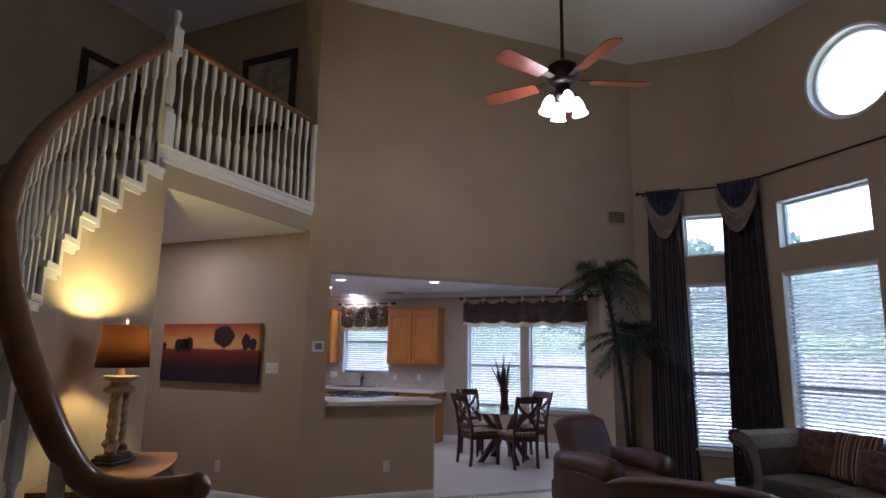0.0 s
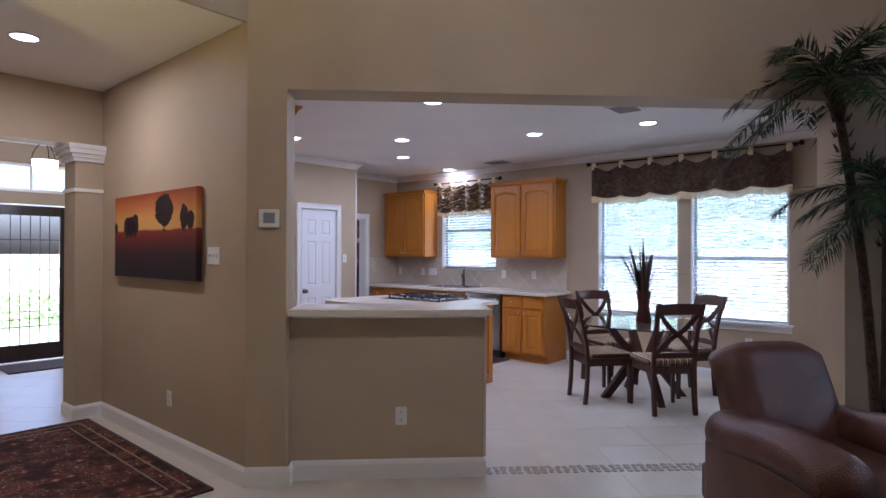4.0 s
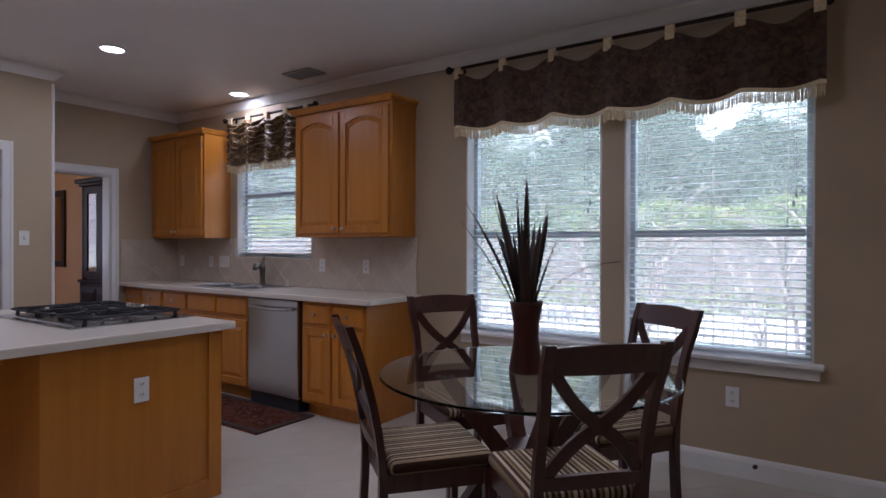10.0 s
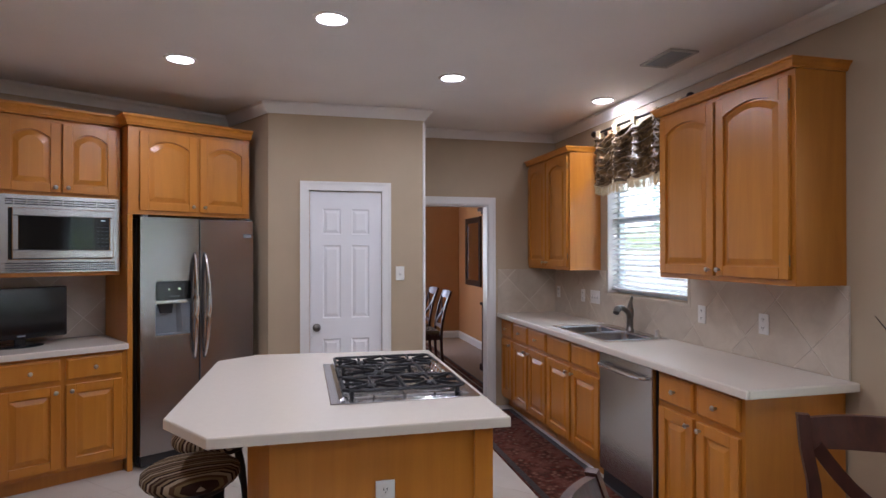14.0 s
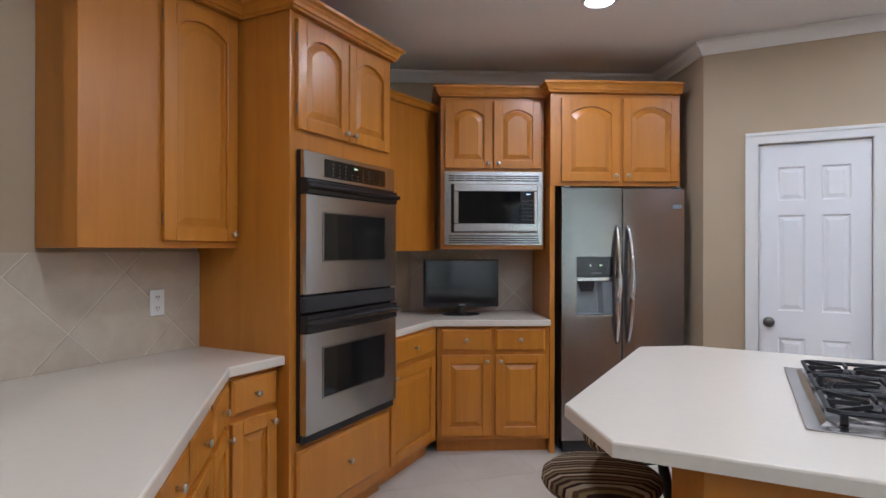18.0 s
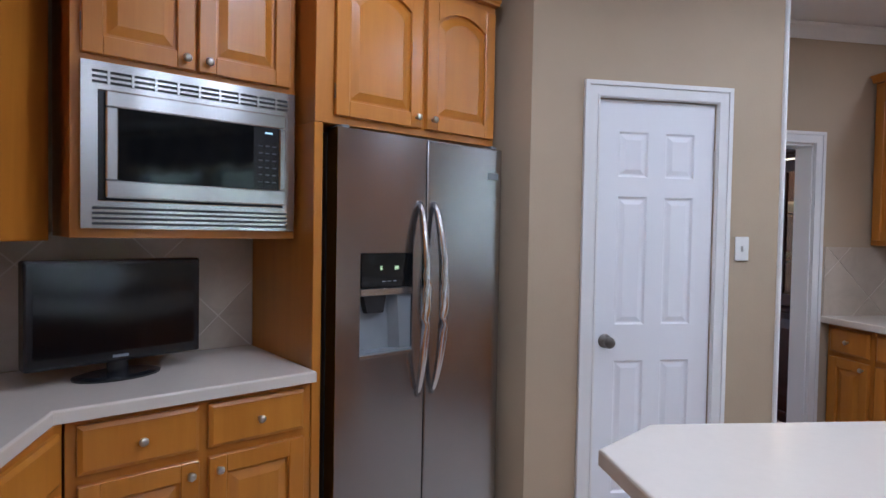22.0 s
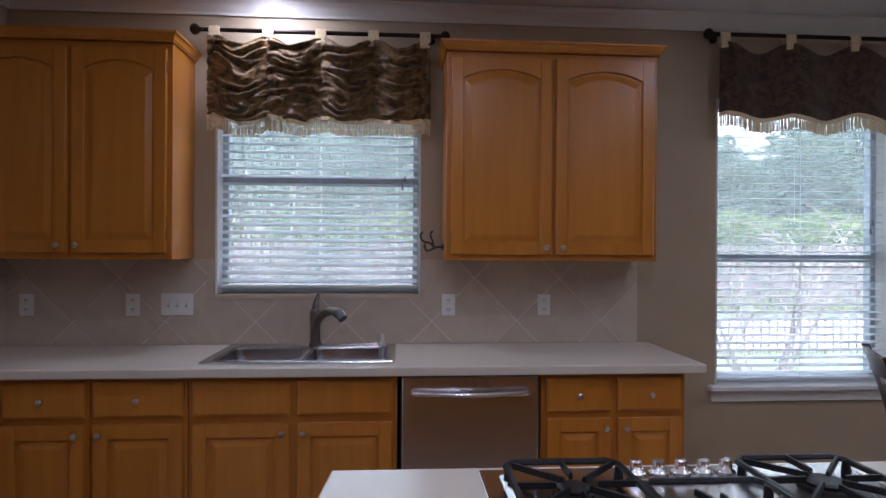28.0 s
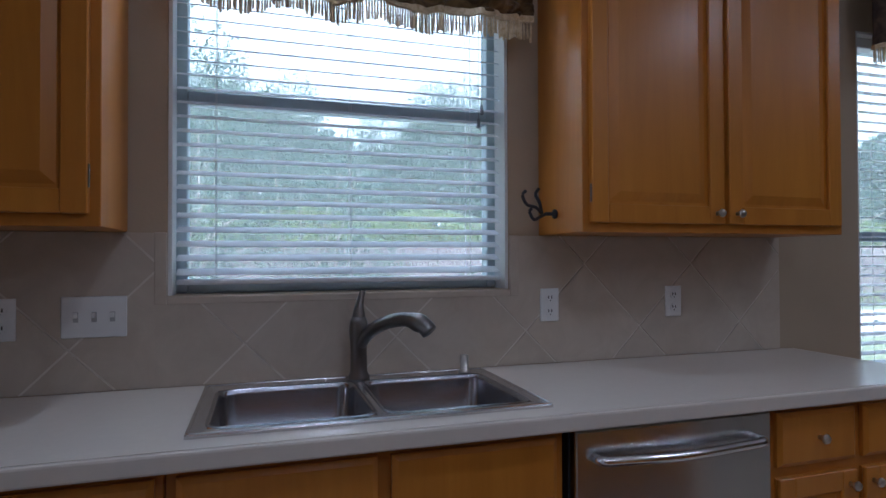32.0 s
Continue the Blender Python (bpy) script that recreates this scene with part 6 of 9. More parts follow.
box(bm, dx0 + 0.002, -0.030, dz0 + 0.002, dx1 - 0.002, -0.01, dz1 - 0.002)
box(bm, dx0 + 0.002, -0.078, dz0 + 0.002, dx1 - 0.002, -0.03, dz0 + 0.018)
dis = part("ice_dispenser", bm, GREYP, fdoor, "grey plastic ice and water dispenser")
bm = B()
box(bm, dx0 + 0.002, -0.081, dz1 - 0.135, dx1 - 0.002, -0.03, dz1 - 0.002, 0.003)
dp = part("display_panel", bm, DGLASS, fdoor)
bm = B()
for x, segs in ((0.196, ((0, 0, 0.002, 0.013), (0.002, 0, 0.008, 0.0018), (0.006, 0, 0.008, 0.007), (0.002, 0.0055, 0.008, 0.007), (0.002, 0.0115, 0.008, 0.013))),
                (0.262, ((0.006, 0, 0.008, 0.013), (0, 0, 0.006, 0.0018), (0, 0.0056, 0.006, 0.007), (0, 0.0115, 0.006, 0.013))),
                (0.272, ((0.006, 0, 0.008, 0.013), (0, 0.0045, 0.006, 0.006), (0, 0.006, 0.002, 0.013)))):
    for a, b, c, d in segs:
        box(bm, x + a, -0.0818, dz1 - 0.065 + b, x + c, -0.0812, dz1 - 0.065 + d)
part("digits", bm, emit("display_lime", (0.6, 1.0, 0.15), 0.12), dp)
bm = B()
for k in range(3):
    box(bm, 0.205 + 0.026 * k, -0.0816, dz1 - 0.112, 0.220 + 0.026 * k, -0.0812, dz1 - 0.109)
part("touch_keys", bm, GREYP, dp)
bm = B()
box(bm, dx0 + 0.002, -0.080, dz1 - 0.166, dx1 - 0.002, -0.03, dz1 - 0.137, 0.003)
part("bezel", bm, STEEL_H, fdoor)
bm = B()
hexa(bm, [(0.150, -0.062, dz1 - 0.235), (0.225, -0.062, dz1 - 0.235), (0.225, -0.031, dz1 - 0.235), (0.150, -0.031, dz1 - 0.235)], [(0.130, -0.070, dz1 - 0.167), (0.232, -0.070, dz1 - 0.167), (0.232, -0.031, dz1 - 0.167), (0.130, -0.031, dz1 - 0.167)])
part("chute", bm, BLACKM, dis)
bm = B()
hexa(bm, [(0.300, -0.070, dz0 + 0.020), (0.352, -0.070, dz0 + 0.020), (0.352, -0.031, dz0 + 0.020), (0.270, -0.031, dz0 + 0.020)], [(0.285, -0.070, dz1 - 0.168), (0.352, -0.070, dz1 - 0.168), (0.352, -0.031, dz1 - 0.168), (0.262, -0.031, dz1 - 0.168)])
part("cheek", bm, GREYP, dis)
bm = B()
box(bm, dx0 - 0.004, -0.084, dz0 - 0.006, dx1 + 0.004, -0.0785, dz0 + 0.010, 0.002)
part("drip_lip", bm, STEEL_H, dis)
for x, p in ((W1F - 0.035, fdoor), (W1F + 0.038, rdoor)):
    bm = B()
    sg = -1 if x < W1F else 1
    pts = []
    for i in range(25):
        k = math.sin(math.pi * i / 24) ** 0.65
        pts.append((x + sg * 0.010 * k, -0.079 - 0.068 * k, 1.545 - 0.79 * i / 24))
    tube(bm, pts, [0.010 + 0.008 * math.sin(math.pi * i / (len(pts) - 1)) for i in range(len(pts))], 10, flat=1.35)
    part("handle", bm, CHROME, p, "long bowed chrome handle", smooth=True)
bm = B()
box(bm, 0.765, -0.0805, 1.665, 0.83, -0.0782, 1.695, 0.001)
part("badge", bm, GREYP, rdoor)
bm = B()
box(bm, 0.02, -0.05, 0.015, 0.84, 0.0, 0.095)
part("kick_grille", bm, BLACKM, fr)
for x in (0.03, 0.80):
    bm = B()
    box(bm, x, -0.06, 1.8055, x + 0.035, 0.05, 1.8195, 0.003)
    part("hinge_cover", bm, GREYP, fr)
# television on the corner counter
tvp = fw(7.60, -2.575)
tv = thing("television", "small black flat-screen television on a round stand", "television", pose(tvp[0], tvp[1], CT, 0, 0, FR + 9))
bm = B()
box(bm, -0.275, -0.02, 0.055, 0.275, 0.045, 0.40, 0.008, 2)
part("bezel", bm, BLACK, tv)
bm = B()
box(bm, -0.252, -0.0225, 0.092, 0.252, -0.0202, 0.382)
part("screen", bm, SCREEN, tv)
bm = B()
lathe(bm, [(0.12, 0.0005), (0.122, 0.008), (0.10, 0.014), (0.03, 0.018), (0.028, 0.08)], 28, None, 0, 0.01, 1.15, 0.75)
part("stand", bm, BLACK, tv, smooth=False)
bm = B()
box(bm, -0.025, -0.0215, 0.070, 0.025, -0.0203, 0.079)
part("badge", bm, GREYP, tv)


# ---- bar and peninsula ----
def DGp(t, off, z=0.0, turn=225):
    return pose(*dg(t, off), z, 0, 0, turn)


counter("bar_counter", "cream solid-surface raised bar counter on the half wall", [dg(1.715, -0.155), dg(3.505, -0.155), dg(3.505, 0.285), dg(1.715, 0.285)], 1.062, 1.102, "bar counter")
bm = B()
prism(bm, [dg(1.72, -0.03), dg(TP + 0.012, -0.03), dg(TP + 0.012, DT + 0.02), dg(1.72, DT + 0.02)], 1.035, 1.060, 0.004)
structure("trim_bar", bm, TRIM, "cream moulding under the bar top", "trim")
bm = B()
prism(bm, [dg(TP + 0.001, -0.006), dg(TP + 0.022, -0.006), dg(TP + 0.022, DT + 0.006), dg(TP + 0.001, DT + 0.006)], 0.13, 1.033)
structure("trim_bar_end", bm, paint("bar_end_paint", (0.60, 0.55, 0.47), 0.5), "pale painted end of the half wall", "trim")
# base cabinets under the peninsula stand along its counter edge
PX, PY, PDIR = -2.80, 6.13, 218.6
run = 0.0
for i, w_ in enumerate((0.35, 0.35, 0.35, 0.34)):
    a = radians(PDIR)
    lower("honey maple base cabinet under the peninsula counter", pose(PX + run * math.cos(a), PY + run * math.sin(a), 0, 0, 0, PDIR), w_ - 0.002, 0.58, [(0.02, w_ - 0.02, 1 if i % 2 else -1, True)])
    run += w_
lower("honey maple base cabinet between peninsula and oven tower", U(-3.905, 5.245), 0.295, 0.60, [(0.02, 0.275, 1, True)])
counter("countertop", "cream solid-surface peninsula counter below the bar", [(-4.200, 4.740), (-3.224, 4.740), dg(3.375, DT + 0.006), dg(3.375, 0.905), (-3.90, 5.275), (-4.200, 5.29)])

# ---- stools, chairs and table ----
def seat_bm(w, d, h, z):
    bm = B()
    box(bm, -w / 2, -d / 2, z, w / 2, d / 2, z + h, min(h * 0.45, 0.03), 3)
    return bm


def dining_chair(m):
    ch = thing("dining_chair", "dark mahogany dining chair with crossed back and striped seat", "chair", m, "chairs round the glass table")
    zs, fw_, bw_, dd = 0.44, 0.46, 0.42, 0.44
    bm = B()
    def back(x, z):
        """The raked, slightly bowed line of the back posts."""
        t = (z - 0.42) / 0.58
        return dd / 2 + 0.015 + (0.095 * t * t + 0.035 * t if t > 0 else 0.05 * t * t)
    for sx in (-1, 1):
        bm = B()
        n = 10
        rings = []
        for i in range(n + 1):
            z = 1.015 * i / n
            y = back(0, z)
            x = sx * (bw_ / 2 - 0.018 + (0.012 if z > 0.9 else 0))
            a = 0.017 if z < 0.5 else 0.015
            rings.append([bm.verts.new((x + dx * 0.018, y + dy * a, z)) for dx, dy in ((-1, -1), (1, -1), (1, 1), (-1, 1))])
        for a, b in zip(rings, rings[1:]):
            for k in range(4):
                bm.faces.new((a[k], a[(k + 1) % 4], b[(k + 1) % 4], b[k]))
        bm.faces.new(rings[0][::-1])
        bm.faces.new(rings[-1])
        part("back_post", bm, MAHOG, ch)
        bm = B()
        hexa(bm, [(sx * (fw_ / 2 - 0.02) + dx * 0.013, -dd / 2 + 0.03 + dy * 0.013, 0) for dx, dy in ((-1, -1), (1, -1), (1, 1), (-1, 1))],
             [(sx * (fw_ / 2 - 0.02) + dx * 0.019, -dd / 2 + 0.03 + dy * 0.019, zs - 0.01) for dx, dy in ((-1, -1), (1, -1), (1, 1), (-1, 1))])
        part("leg", bm, MAHOG, ch)
    def rail(z0, z1, name, bow=0.0):
        bm = B()
        n = 10
        rings = []
        for i in range(n + 1):
            u = i / n - 0.5
            x = u * (bw_ - 0.034)
            bb = bow * (1 - (2 * u) ** 2)
            ring = []
            for z, o in ((z0, -0.011), (z1, -0.011), (z1, 0.011), (z0, 0.011)):
                zz = z + (0.012 * (1 - (2 * u) ** 2) if z == z1 and bow else 0)
                ring.append(bm.verts.new((x, back(0, zz) + o + bb, zz)))
            rings.append(ring)
        for a, b in zip(rings, rings[1:]):
            for k in range(4):
                bm.faces.new((a[k], a[(k + 1) % 4], b[(k + 1) % 4], b[k]))
        bm.faces.new(rings[0][::-1])
        bm.faces.new(rings[-1])
        part(name, bm, MAHOG, ch)
    rail(0.915, 1.005, "top_rail", 0.022)
    rail(0.515, 0.555, "lower_rail", 0.012)
    for sx in (-1, 1):
        bm = B()
        n = 12
        rings = []
        for i in range(n + 1):
            u = i / n
            x = sx * (-(bw_ / 2 - 0.035) + (bw_ - 0.07) * u)
            z = 0.55 + 0.37 * u + 0.022 * math.sin(u * math.pi * 2)
            y = back(0, z) + 0.016 * math.sin(math.pi * u)
            dz, dx = 0.014, 0.012
            rings.append([bm.verts.new((x + sx * a * dx, y + b, z - a * dz)) for a, b in ((-1.2, -0.008), (1.2, -0.008), (1.2, 0.008), (-1.2, 0.008))])
        for a, b in zip(rings, rings[1:]):
            for k in range(4):
                bm.faces.new((a[k], a[(k + 1) % 4], b[(k + 1) % 4], b[k]))
        bm.faces.new(rings[0][::-1])
        bm.faces.new(rings[-1])
        part("cross_splat", bm, MAHOG, ch)
    bm = B()
    for a in ((-fw_ / 2 + 0.02, -dd / 2 + 0.015, fw_ / 2 - 0.02, -dd / 2 + 0.04), (-bw_ / 2 + 0.02, dd / 2 - 0.02, bw_ / 2 - 0.02, dd / 2 + 0.005)):
        box(bm, a[0], a[1], zs - 0.075, a[2], a[3], zs - 0.005, 0.004)
    for sx in (-1, 1):
        hexa(bm, [(sx * (fw_ / 2 - 0.012), -dd / 2 + 0.03, zs - 0.075), (sx * (fw_ / 2 - 0.032), -dd / 2 + 0.03, zs - 0.075), (sx * (bw_ / 2 - 0.028), dd / 2, zs - 0.075), (sx * (bw_ / 2 - 0.008), dd / 2, zs - 0.075)],
             [(sx * (fw_ / 2 - 0.012), -dd / 2 + 0.03, zs - 0.005), (sx * (fw_ / 2 - 0.032), -dd / 2 + 0.03, zs - 0.005), (sx * (bw_ / 2 - 0.028), dd / 2, zs - 0.005), (sx * (bw_ / 2 - 0.008), dd / 2, zs - 0.005)])
    part("seat_frame", bm, MAHOG, ch)
    part("seat", seat_bm(fw_ - 0.01, dd - 0.01, 0.06, zs - 0.005), SEATST, ch, "striped upholstered seat", smooth=True)
    return ch


TCX, TCY = -2.19, 8.36
def chair_at(angle, r, twist=0.0):
    a = radians(angle)
    return pose(-2.15 + r * math.cos(a), 8.25 + r * math.sin(a), 0, 0, 0, angle - 90 + twist)


c_first = dining_chair(chair_at(*CHAIRS[0]))
for c in CHAIRS[1:]:
    copy_thing(c_first, chair_at(*c))

tb = thing("dining_table", "round glass dining table on crossed dark wooden legs", "table", pose(TCX, TCY, 0))
bm = B()
lathe(bm, [(0.656, 0.742), (0.66, 0.745), (0.662, 0.748), (0.66, 0.752), (0.654, 0.7545)], 72)
gt = part("tabletop", bm, GLASS, tb, "clear bevelled glass top")
gt.visible_shadow = False
for k in range(4):
    a = radians(45 + 90 * k)
    d = Vector((math.cos(a), math.sin(a), 0))
    s = Vector((-d.y, d.x, 0))
    bm = B()
    def quad(dd, z, hw=0.034, hd=0.04):
        c = d * dd + Vector((0, 0, z))
        return [c - s * hw - d * hd, c + s * hw - d * hd, c + s * hw + d * hd, c - s * hw + d * hd]
    hexa(bm, quad(0.40, 0.0), quad(0.10, 0.385, 0.034, 0.05))
    hexa(bm, quad(0.10, 0.385, 0.034, 0.05), quad(0.37, 0.735))
    part("leg", bm, MAHOG, tb)
bm = B()
lathe(bm, [(0.10, 0.34), (0.12, 0.36), (0.12, 0.41), (0.10, 0.43)], 20)
part("hub", bm, MAHOG, tb)
for k in range(4):
    a = radians(45 + 90 * k)
    bm = B()
    lathe(bm, [(0.022, 0.7355), (0.022, 0.7415)], 14, None, 0.37 * math.cos(a), 0.37 * math.sin(a))
    part("glass_pad", bm, CHROME, tb)
# vase with dried leaves
vs = thing("vase", "oxblood ceramic vase with tall dried brown leaves", "vase", pose(TCX + 0.01, TCY - 0.02, 0.755))
bm = B()
lathe(bm, [(0.072, 0.0), (0.078, 0.008), (0.068, 0.07), (0.056, 0.15), (0.058, 0.22), (0.072, 0.30), (0.078, 0.318), (0.070, 0.318), (0.062, 0.29), (0.048, 0.2)], 28)
part("body", bm, VASE, vs, smooth=True)
rnd = random.Random(7)
for i in range(25):
    a = rnd.uniform(0, 2 * math.pi)
    lean = rnd.uniform(0.02, 0.27) * (1.0 if i % 3 else 1.15)
    hgt = rnd.uniform(0.30, 0.54) if i else 0.60
    w0 = rnd.uniform(0.010, 0.019)
    d = Vector((math.cos(a), math.sin(a), 0))
    s = Vector((-d.y, d.x, 0))
    tw = rnd.uniform(-0.8, 0.8)
    bm = B()
    prev = None
    for k in range(9):
        t = k / 8
        c = d * (0.02 + lean * t ** 1.35) + Vector((0, 0, 0.20 + (hgt + 0.1) * t))
        wv = w0 * (0.55 + 1.2 * t) * (1 - t ** 3) + 0.0006
        sd = (s * math.cos(tw * t) + d * math.sin(tw * t))
        n = sd.cross(Vector((0, 0, 1))).normalized()
        row = [bm.verts.new(c - sd * wv), bm.verts.new(c + n * wv * 0.35), bm.verts.new(c + sd * wv), bm.verts.new(c + n * (wv * 0.35 - 0.002))]
        if prev:
            for q in range(4):
                bm.faces.new((prev[q], prev[(q + 1) % 4], row[(q + 1) % 4], row[q]))
        prev = row
    part("dried_leaf", bm, SPIKE, vs)
bm = B()
pts = catmull([(0.02, 0, 0.25), (0.10, 0.05, 0.38), (0.24, 0.10, 0.47), (0.38, 0.13, 0.50)], 6)
tube(bm, pts, 0.0022, 5)
part("dried_twig", bm, SPIKE, vs)


def stool(m):
    st = thing("bar_stool", "black wooden stool with round striped cushion", "stool", m, "stools at the island")
    bm = B()
    lathe(bm, [(0.15, 0.585), (0.185, 0.59), (0.198, 0.61), (0.195, 0.635), (0.165, 0.655), (0.08, 0.666), (0.01, 0.668)], 28)
    part("seat", bm, SEATST, st, "round striped cushion", smooth=True)
    bm = B()
    lathe(bm, [(0.145, 0.555), (0.15, 0.56), (0.15, 0.584)], 24)
    part("seat_base", bm, BLACKM, st)
    for k in range(4):
        a = radians(45 + 90 * k)
        c, s = math.cos(a), math.sin(a)
        bm = B()
        pr = [(0.016, 0), (0.02, 0.05), (0.015, 0.14), (0.022, 0.24), (0.016, 0.34), (0.024, 0.44), (0.018, 0.556)]
        prev = None
        lean = Matrix(((1, 0, -0.16 * c, 0.205 * c), (0, 1, -0.16 * s, 0.205 * s), (0, 0, 1, 0), (0, 0, 0, 1)))
        lathe(bm, pr, 10, lean)
        part("leg", bm, BLACKM, st, smooth=True)
    for z, r in ((0.16, 0.18), (0.26, 0.163)):
        for k in range(4):
            if (k % 2 == 0) != (z < 0.2):
                continue
            a, b = radians(45 + 90 * k), radians(135 + 90 * k)
            bm = B()
            cyl(bm, (r * math.cos(a), r * math.sin(a), z), (r * math.cos(b), r * math.sin(b), z), 0.010, seg=8)
            part("stretcher", bm, BLACKM, st)
    return st


s1 = stool(pose(-4.20, 6.68, 0, 0, 0, 20))
copy_thing(s1, pose(-4.70, 6.70, 0, 0, 0, 65))


# ---- plates, switches, vents, downlights ----
def plate(name, label, cat, m, w=0.072, h=0.116, kind="outlet", n=1):
    ob = thing(name, label, cat, m)
    bm = B()
    box(bm, -w / 2, -0.006, -h / 2, w / 2, 0.0, h / 2, 0.002)
    part("cover", bm, PLATE, ob)
    for i in range(n):
        cx = (i - (n - 1) / 2) * 0.046
        if kind == "outlet":
            for z in (-0.024, 0.024):
                bm = B()
                lathe(bm, [(0.0165, 0.006), (0.0165, 0.0085), (0.010, 0.0088)], 14, Matrix.Translation((cx, 0, z)) @ pose(0, 0, 0, 90, 0, 0))
                so = part("socket", bm, PLATE, ob)
                bm = B()
                for x in (-0.006, 0.006):
                    box(bm, cx + x - 0.0018, -0.0094, z - 0.002, cx + x + 0.0018, -0.0086, z + 0.008)
                box(bm, cx - 0.002, -0.0094, z - 0.011, cx + 0.002, -0.0086, z - 0.007)
                part("slots", bm, SLOT, so)
        else:
            bm = B()
            box(bm, cx - 0.005, -0.016, -0.002, cx + 0.005, -0.0062, 0.012, 0.001)
            tg = part("toggle", bm, PLATE, ob)
            bm = B()
            box(bm, cx - 0.0065, -0.0068, -0.014, cx + 0.0065, -0.0060, 0.014)
            part("slot", bm, VENTG, tg)
    return ob


BSF = YW - 0.0125
for x in (-4.85, -4.325):
    plate("outlet", "white double outlet on the tile backsplash", "outlet", pose(x, BSF, 1.142))
for x in (-6.50, -7.03):
    plate("outlet", "white double outlet on the tile backsplash", "outlet", pose(x, BSF, 1.145))
plate("light_switch", "white triple light switch on the tile backsplash", "switch", pose(-6.275, BSF, 1.147), 0.165, 0.116, "switch", 3)
plate("outlet", "white double outlet below the breakfast window", "outlet", pose(-1.53, YW - 0.002, 0.455))
plate("outlet", "white double outlet on the island end", "outlet", pose(-3.7335, 7.44, 0.638, 0, 0, 90))
plate("light_switch", "white light switch beside the pantry door", "switch", pose(-6.428, 7.943, 1.37, 0, 0, 90), 0.072, 0.116, "switch", 1)
plate("outlet", "white double outlet on the tile behind the counter", "outlet", pose(-3.965, 4.7475, 1.145, 0, 0, 180))
plate("outlet", "white double outlet on the bar backsplash", "outlet", pose(*dg(1.62, DT + 0.0135), 1.10, 0, 0, 225))
plate("light_switch", "white triple light switch on the hall wall", "switch", pose(-3.52, 4.458, 1.43, 0, 0, 0), 0.165, 0.116, "switch", 3)
plate("outlet", "white double outlet low on the hall wall", "outlet", pose(-4.17, 4.458, 0.375))
plate("outlet", "white double outlet on the half wall", "outlet", pose(*dg(2.70, -0.002), 0.40, 0, 0, 45))
plate("outlet", "white double outlet behind the television", "outlet", pose(*fw(7.62, -2.855), 1.13, 0, 0, FR))
th = thing("thermostat", "white wall thermostat with grey display", "thermostat", pose(*dg(1.54, PF - 0.002), 1.665, 0, 0, 45))
bm = B()
box(bm, -0.062, -0.028, -0.056, 0.062, 0, 0.056, 0.006, 2)
part("housing", bm, PLATE, th)
bm = B()
box(bm, -0.032, -0.0295, -0.03, 0.038, -0.0282, 0.035)
part("display", bm, GREYP, th)


def downlight(x, y, z, power, col=LAMP_COL):
    ob = thing("recessed_light", "lit white recessed ceiling downlight", "ceiling light", pose(x, y, z), "ceiling downlights")
    bm = B()
    n = 28
    prof = [(0.098, -0.001), (0.096, -0.008), (0.078, -0.010), (0.076, -0.002)]
    rings = [[bm.verts.new((r * math.cos(2 * math.pi * i / n), r * math.sin(2 * math.pi * i / n), zz)) for i in range(n)] for r, zz in prof]
    for a, b in zip(rings, rings[1:] + rings[:1]):
        for i in range(n):
            bm.faces.new((a[i], a[(i + 1) % n], b[(i + 1) % n], b[i]))
    part("trim_ring", bm, TRIM, ob, smooth=True)
    bm = B()
    lathe(bm, [(0.0765, -0.0015), (0.074, -0.006), (0.05, -0.012), (0.01, -0.015)], 24)
    part("lens", bm, BULB, ob, "glowing lens", smooth=True)
    light_area("downlight_beam", pose(x, y, z - 0.02), 0.14, power, col)
    return ob


for x, y in ((-5.46, 6.40), (-4.60, 7.285), (-5.45, 8.15), (-5.76, 9.47), (-3.26, 7.99), (-2.10, 8.25), (-3.18, 6.25)):
    downlight(x, y, KC, DOWN_POWER)
downlight(-4.48, 3.62, 2.89, DOWN_POWER * 2.2, (1.0, 0.84, 0.62))


def vent(name, label, m, w, h, n=7, material=TRIM, louvre=None):
    """Louvred register, local xy plane facing -z."""
    ob = thing(name, label, "vent", m)
    bm = B()
    for a, b, c, d in ((-w / 2, w / 2, -h / 2, -h / 2 + 0.022), (-w / 2, w / 2, h / 2 - 0.022, h / 2), (-w / 2, -w / 2 + 0.022, -h / 2 + 0.022, h / 2 - 0.022), (w / 2 - 0.022, w / 2, -h / 2 + 0.022, h / 2 - 0.022)):
        box(bm, a, c, -0.012, b, d, -0.001, 0.002)
    part("frame", bm, material, ob)
    bm = B()
    box(bm, -w / 2 + 0.02, -h / 2 + 0.02, -0.003, w / 2 - 0.02, h / 2 - 0.02, -0.001)
    part("backing", bm, SLOT, ob)
    for i in range(n):
        y = -h / 2 + 0.03 + (h - 0.06) * i / (n - 1)
        bm = B()
        hexa(bm, [(-w / 2 + 0.022, y - 0.009, -0.004), (w / 2 - 0.022, y - 0.009, -0.004), (w / 2 - 0.022, y - 0.007, -0.003), (-w / 2 + 0.022, y - 0.007, -0.003)],
             [(-w / 2 + 0.022, y + 0.003, -0.012), (w / 2 - 0.022, y + 0.003, -0.012), (w / 2 - 0.022, y + 0.005, -0.011), (-w / 2 + 0.022, y + 0.005, -0.011)])
        part("slat", bm, louvre or material, ob)
    return ob


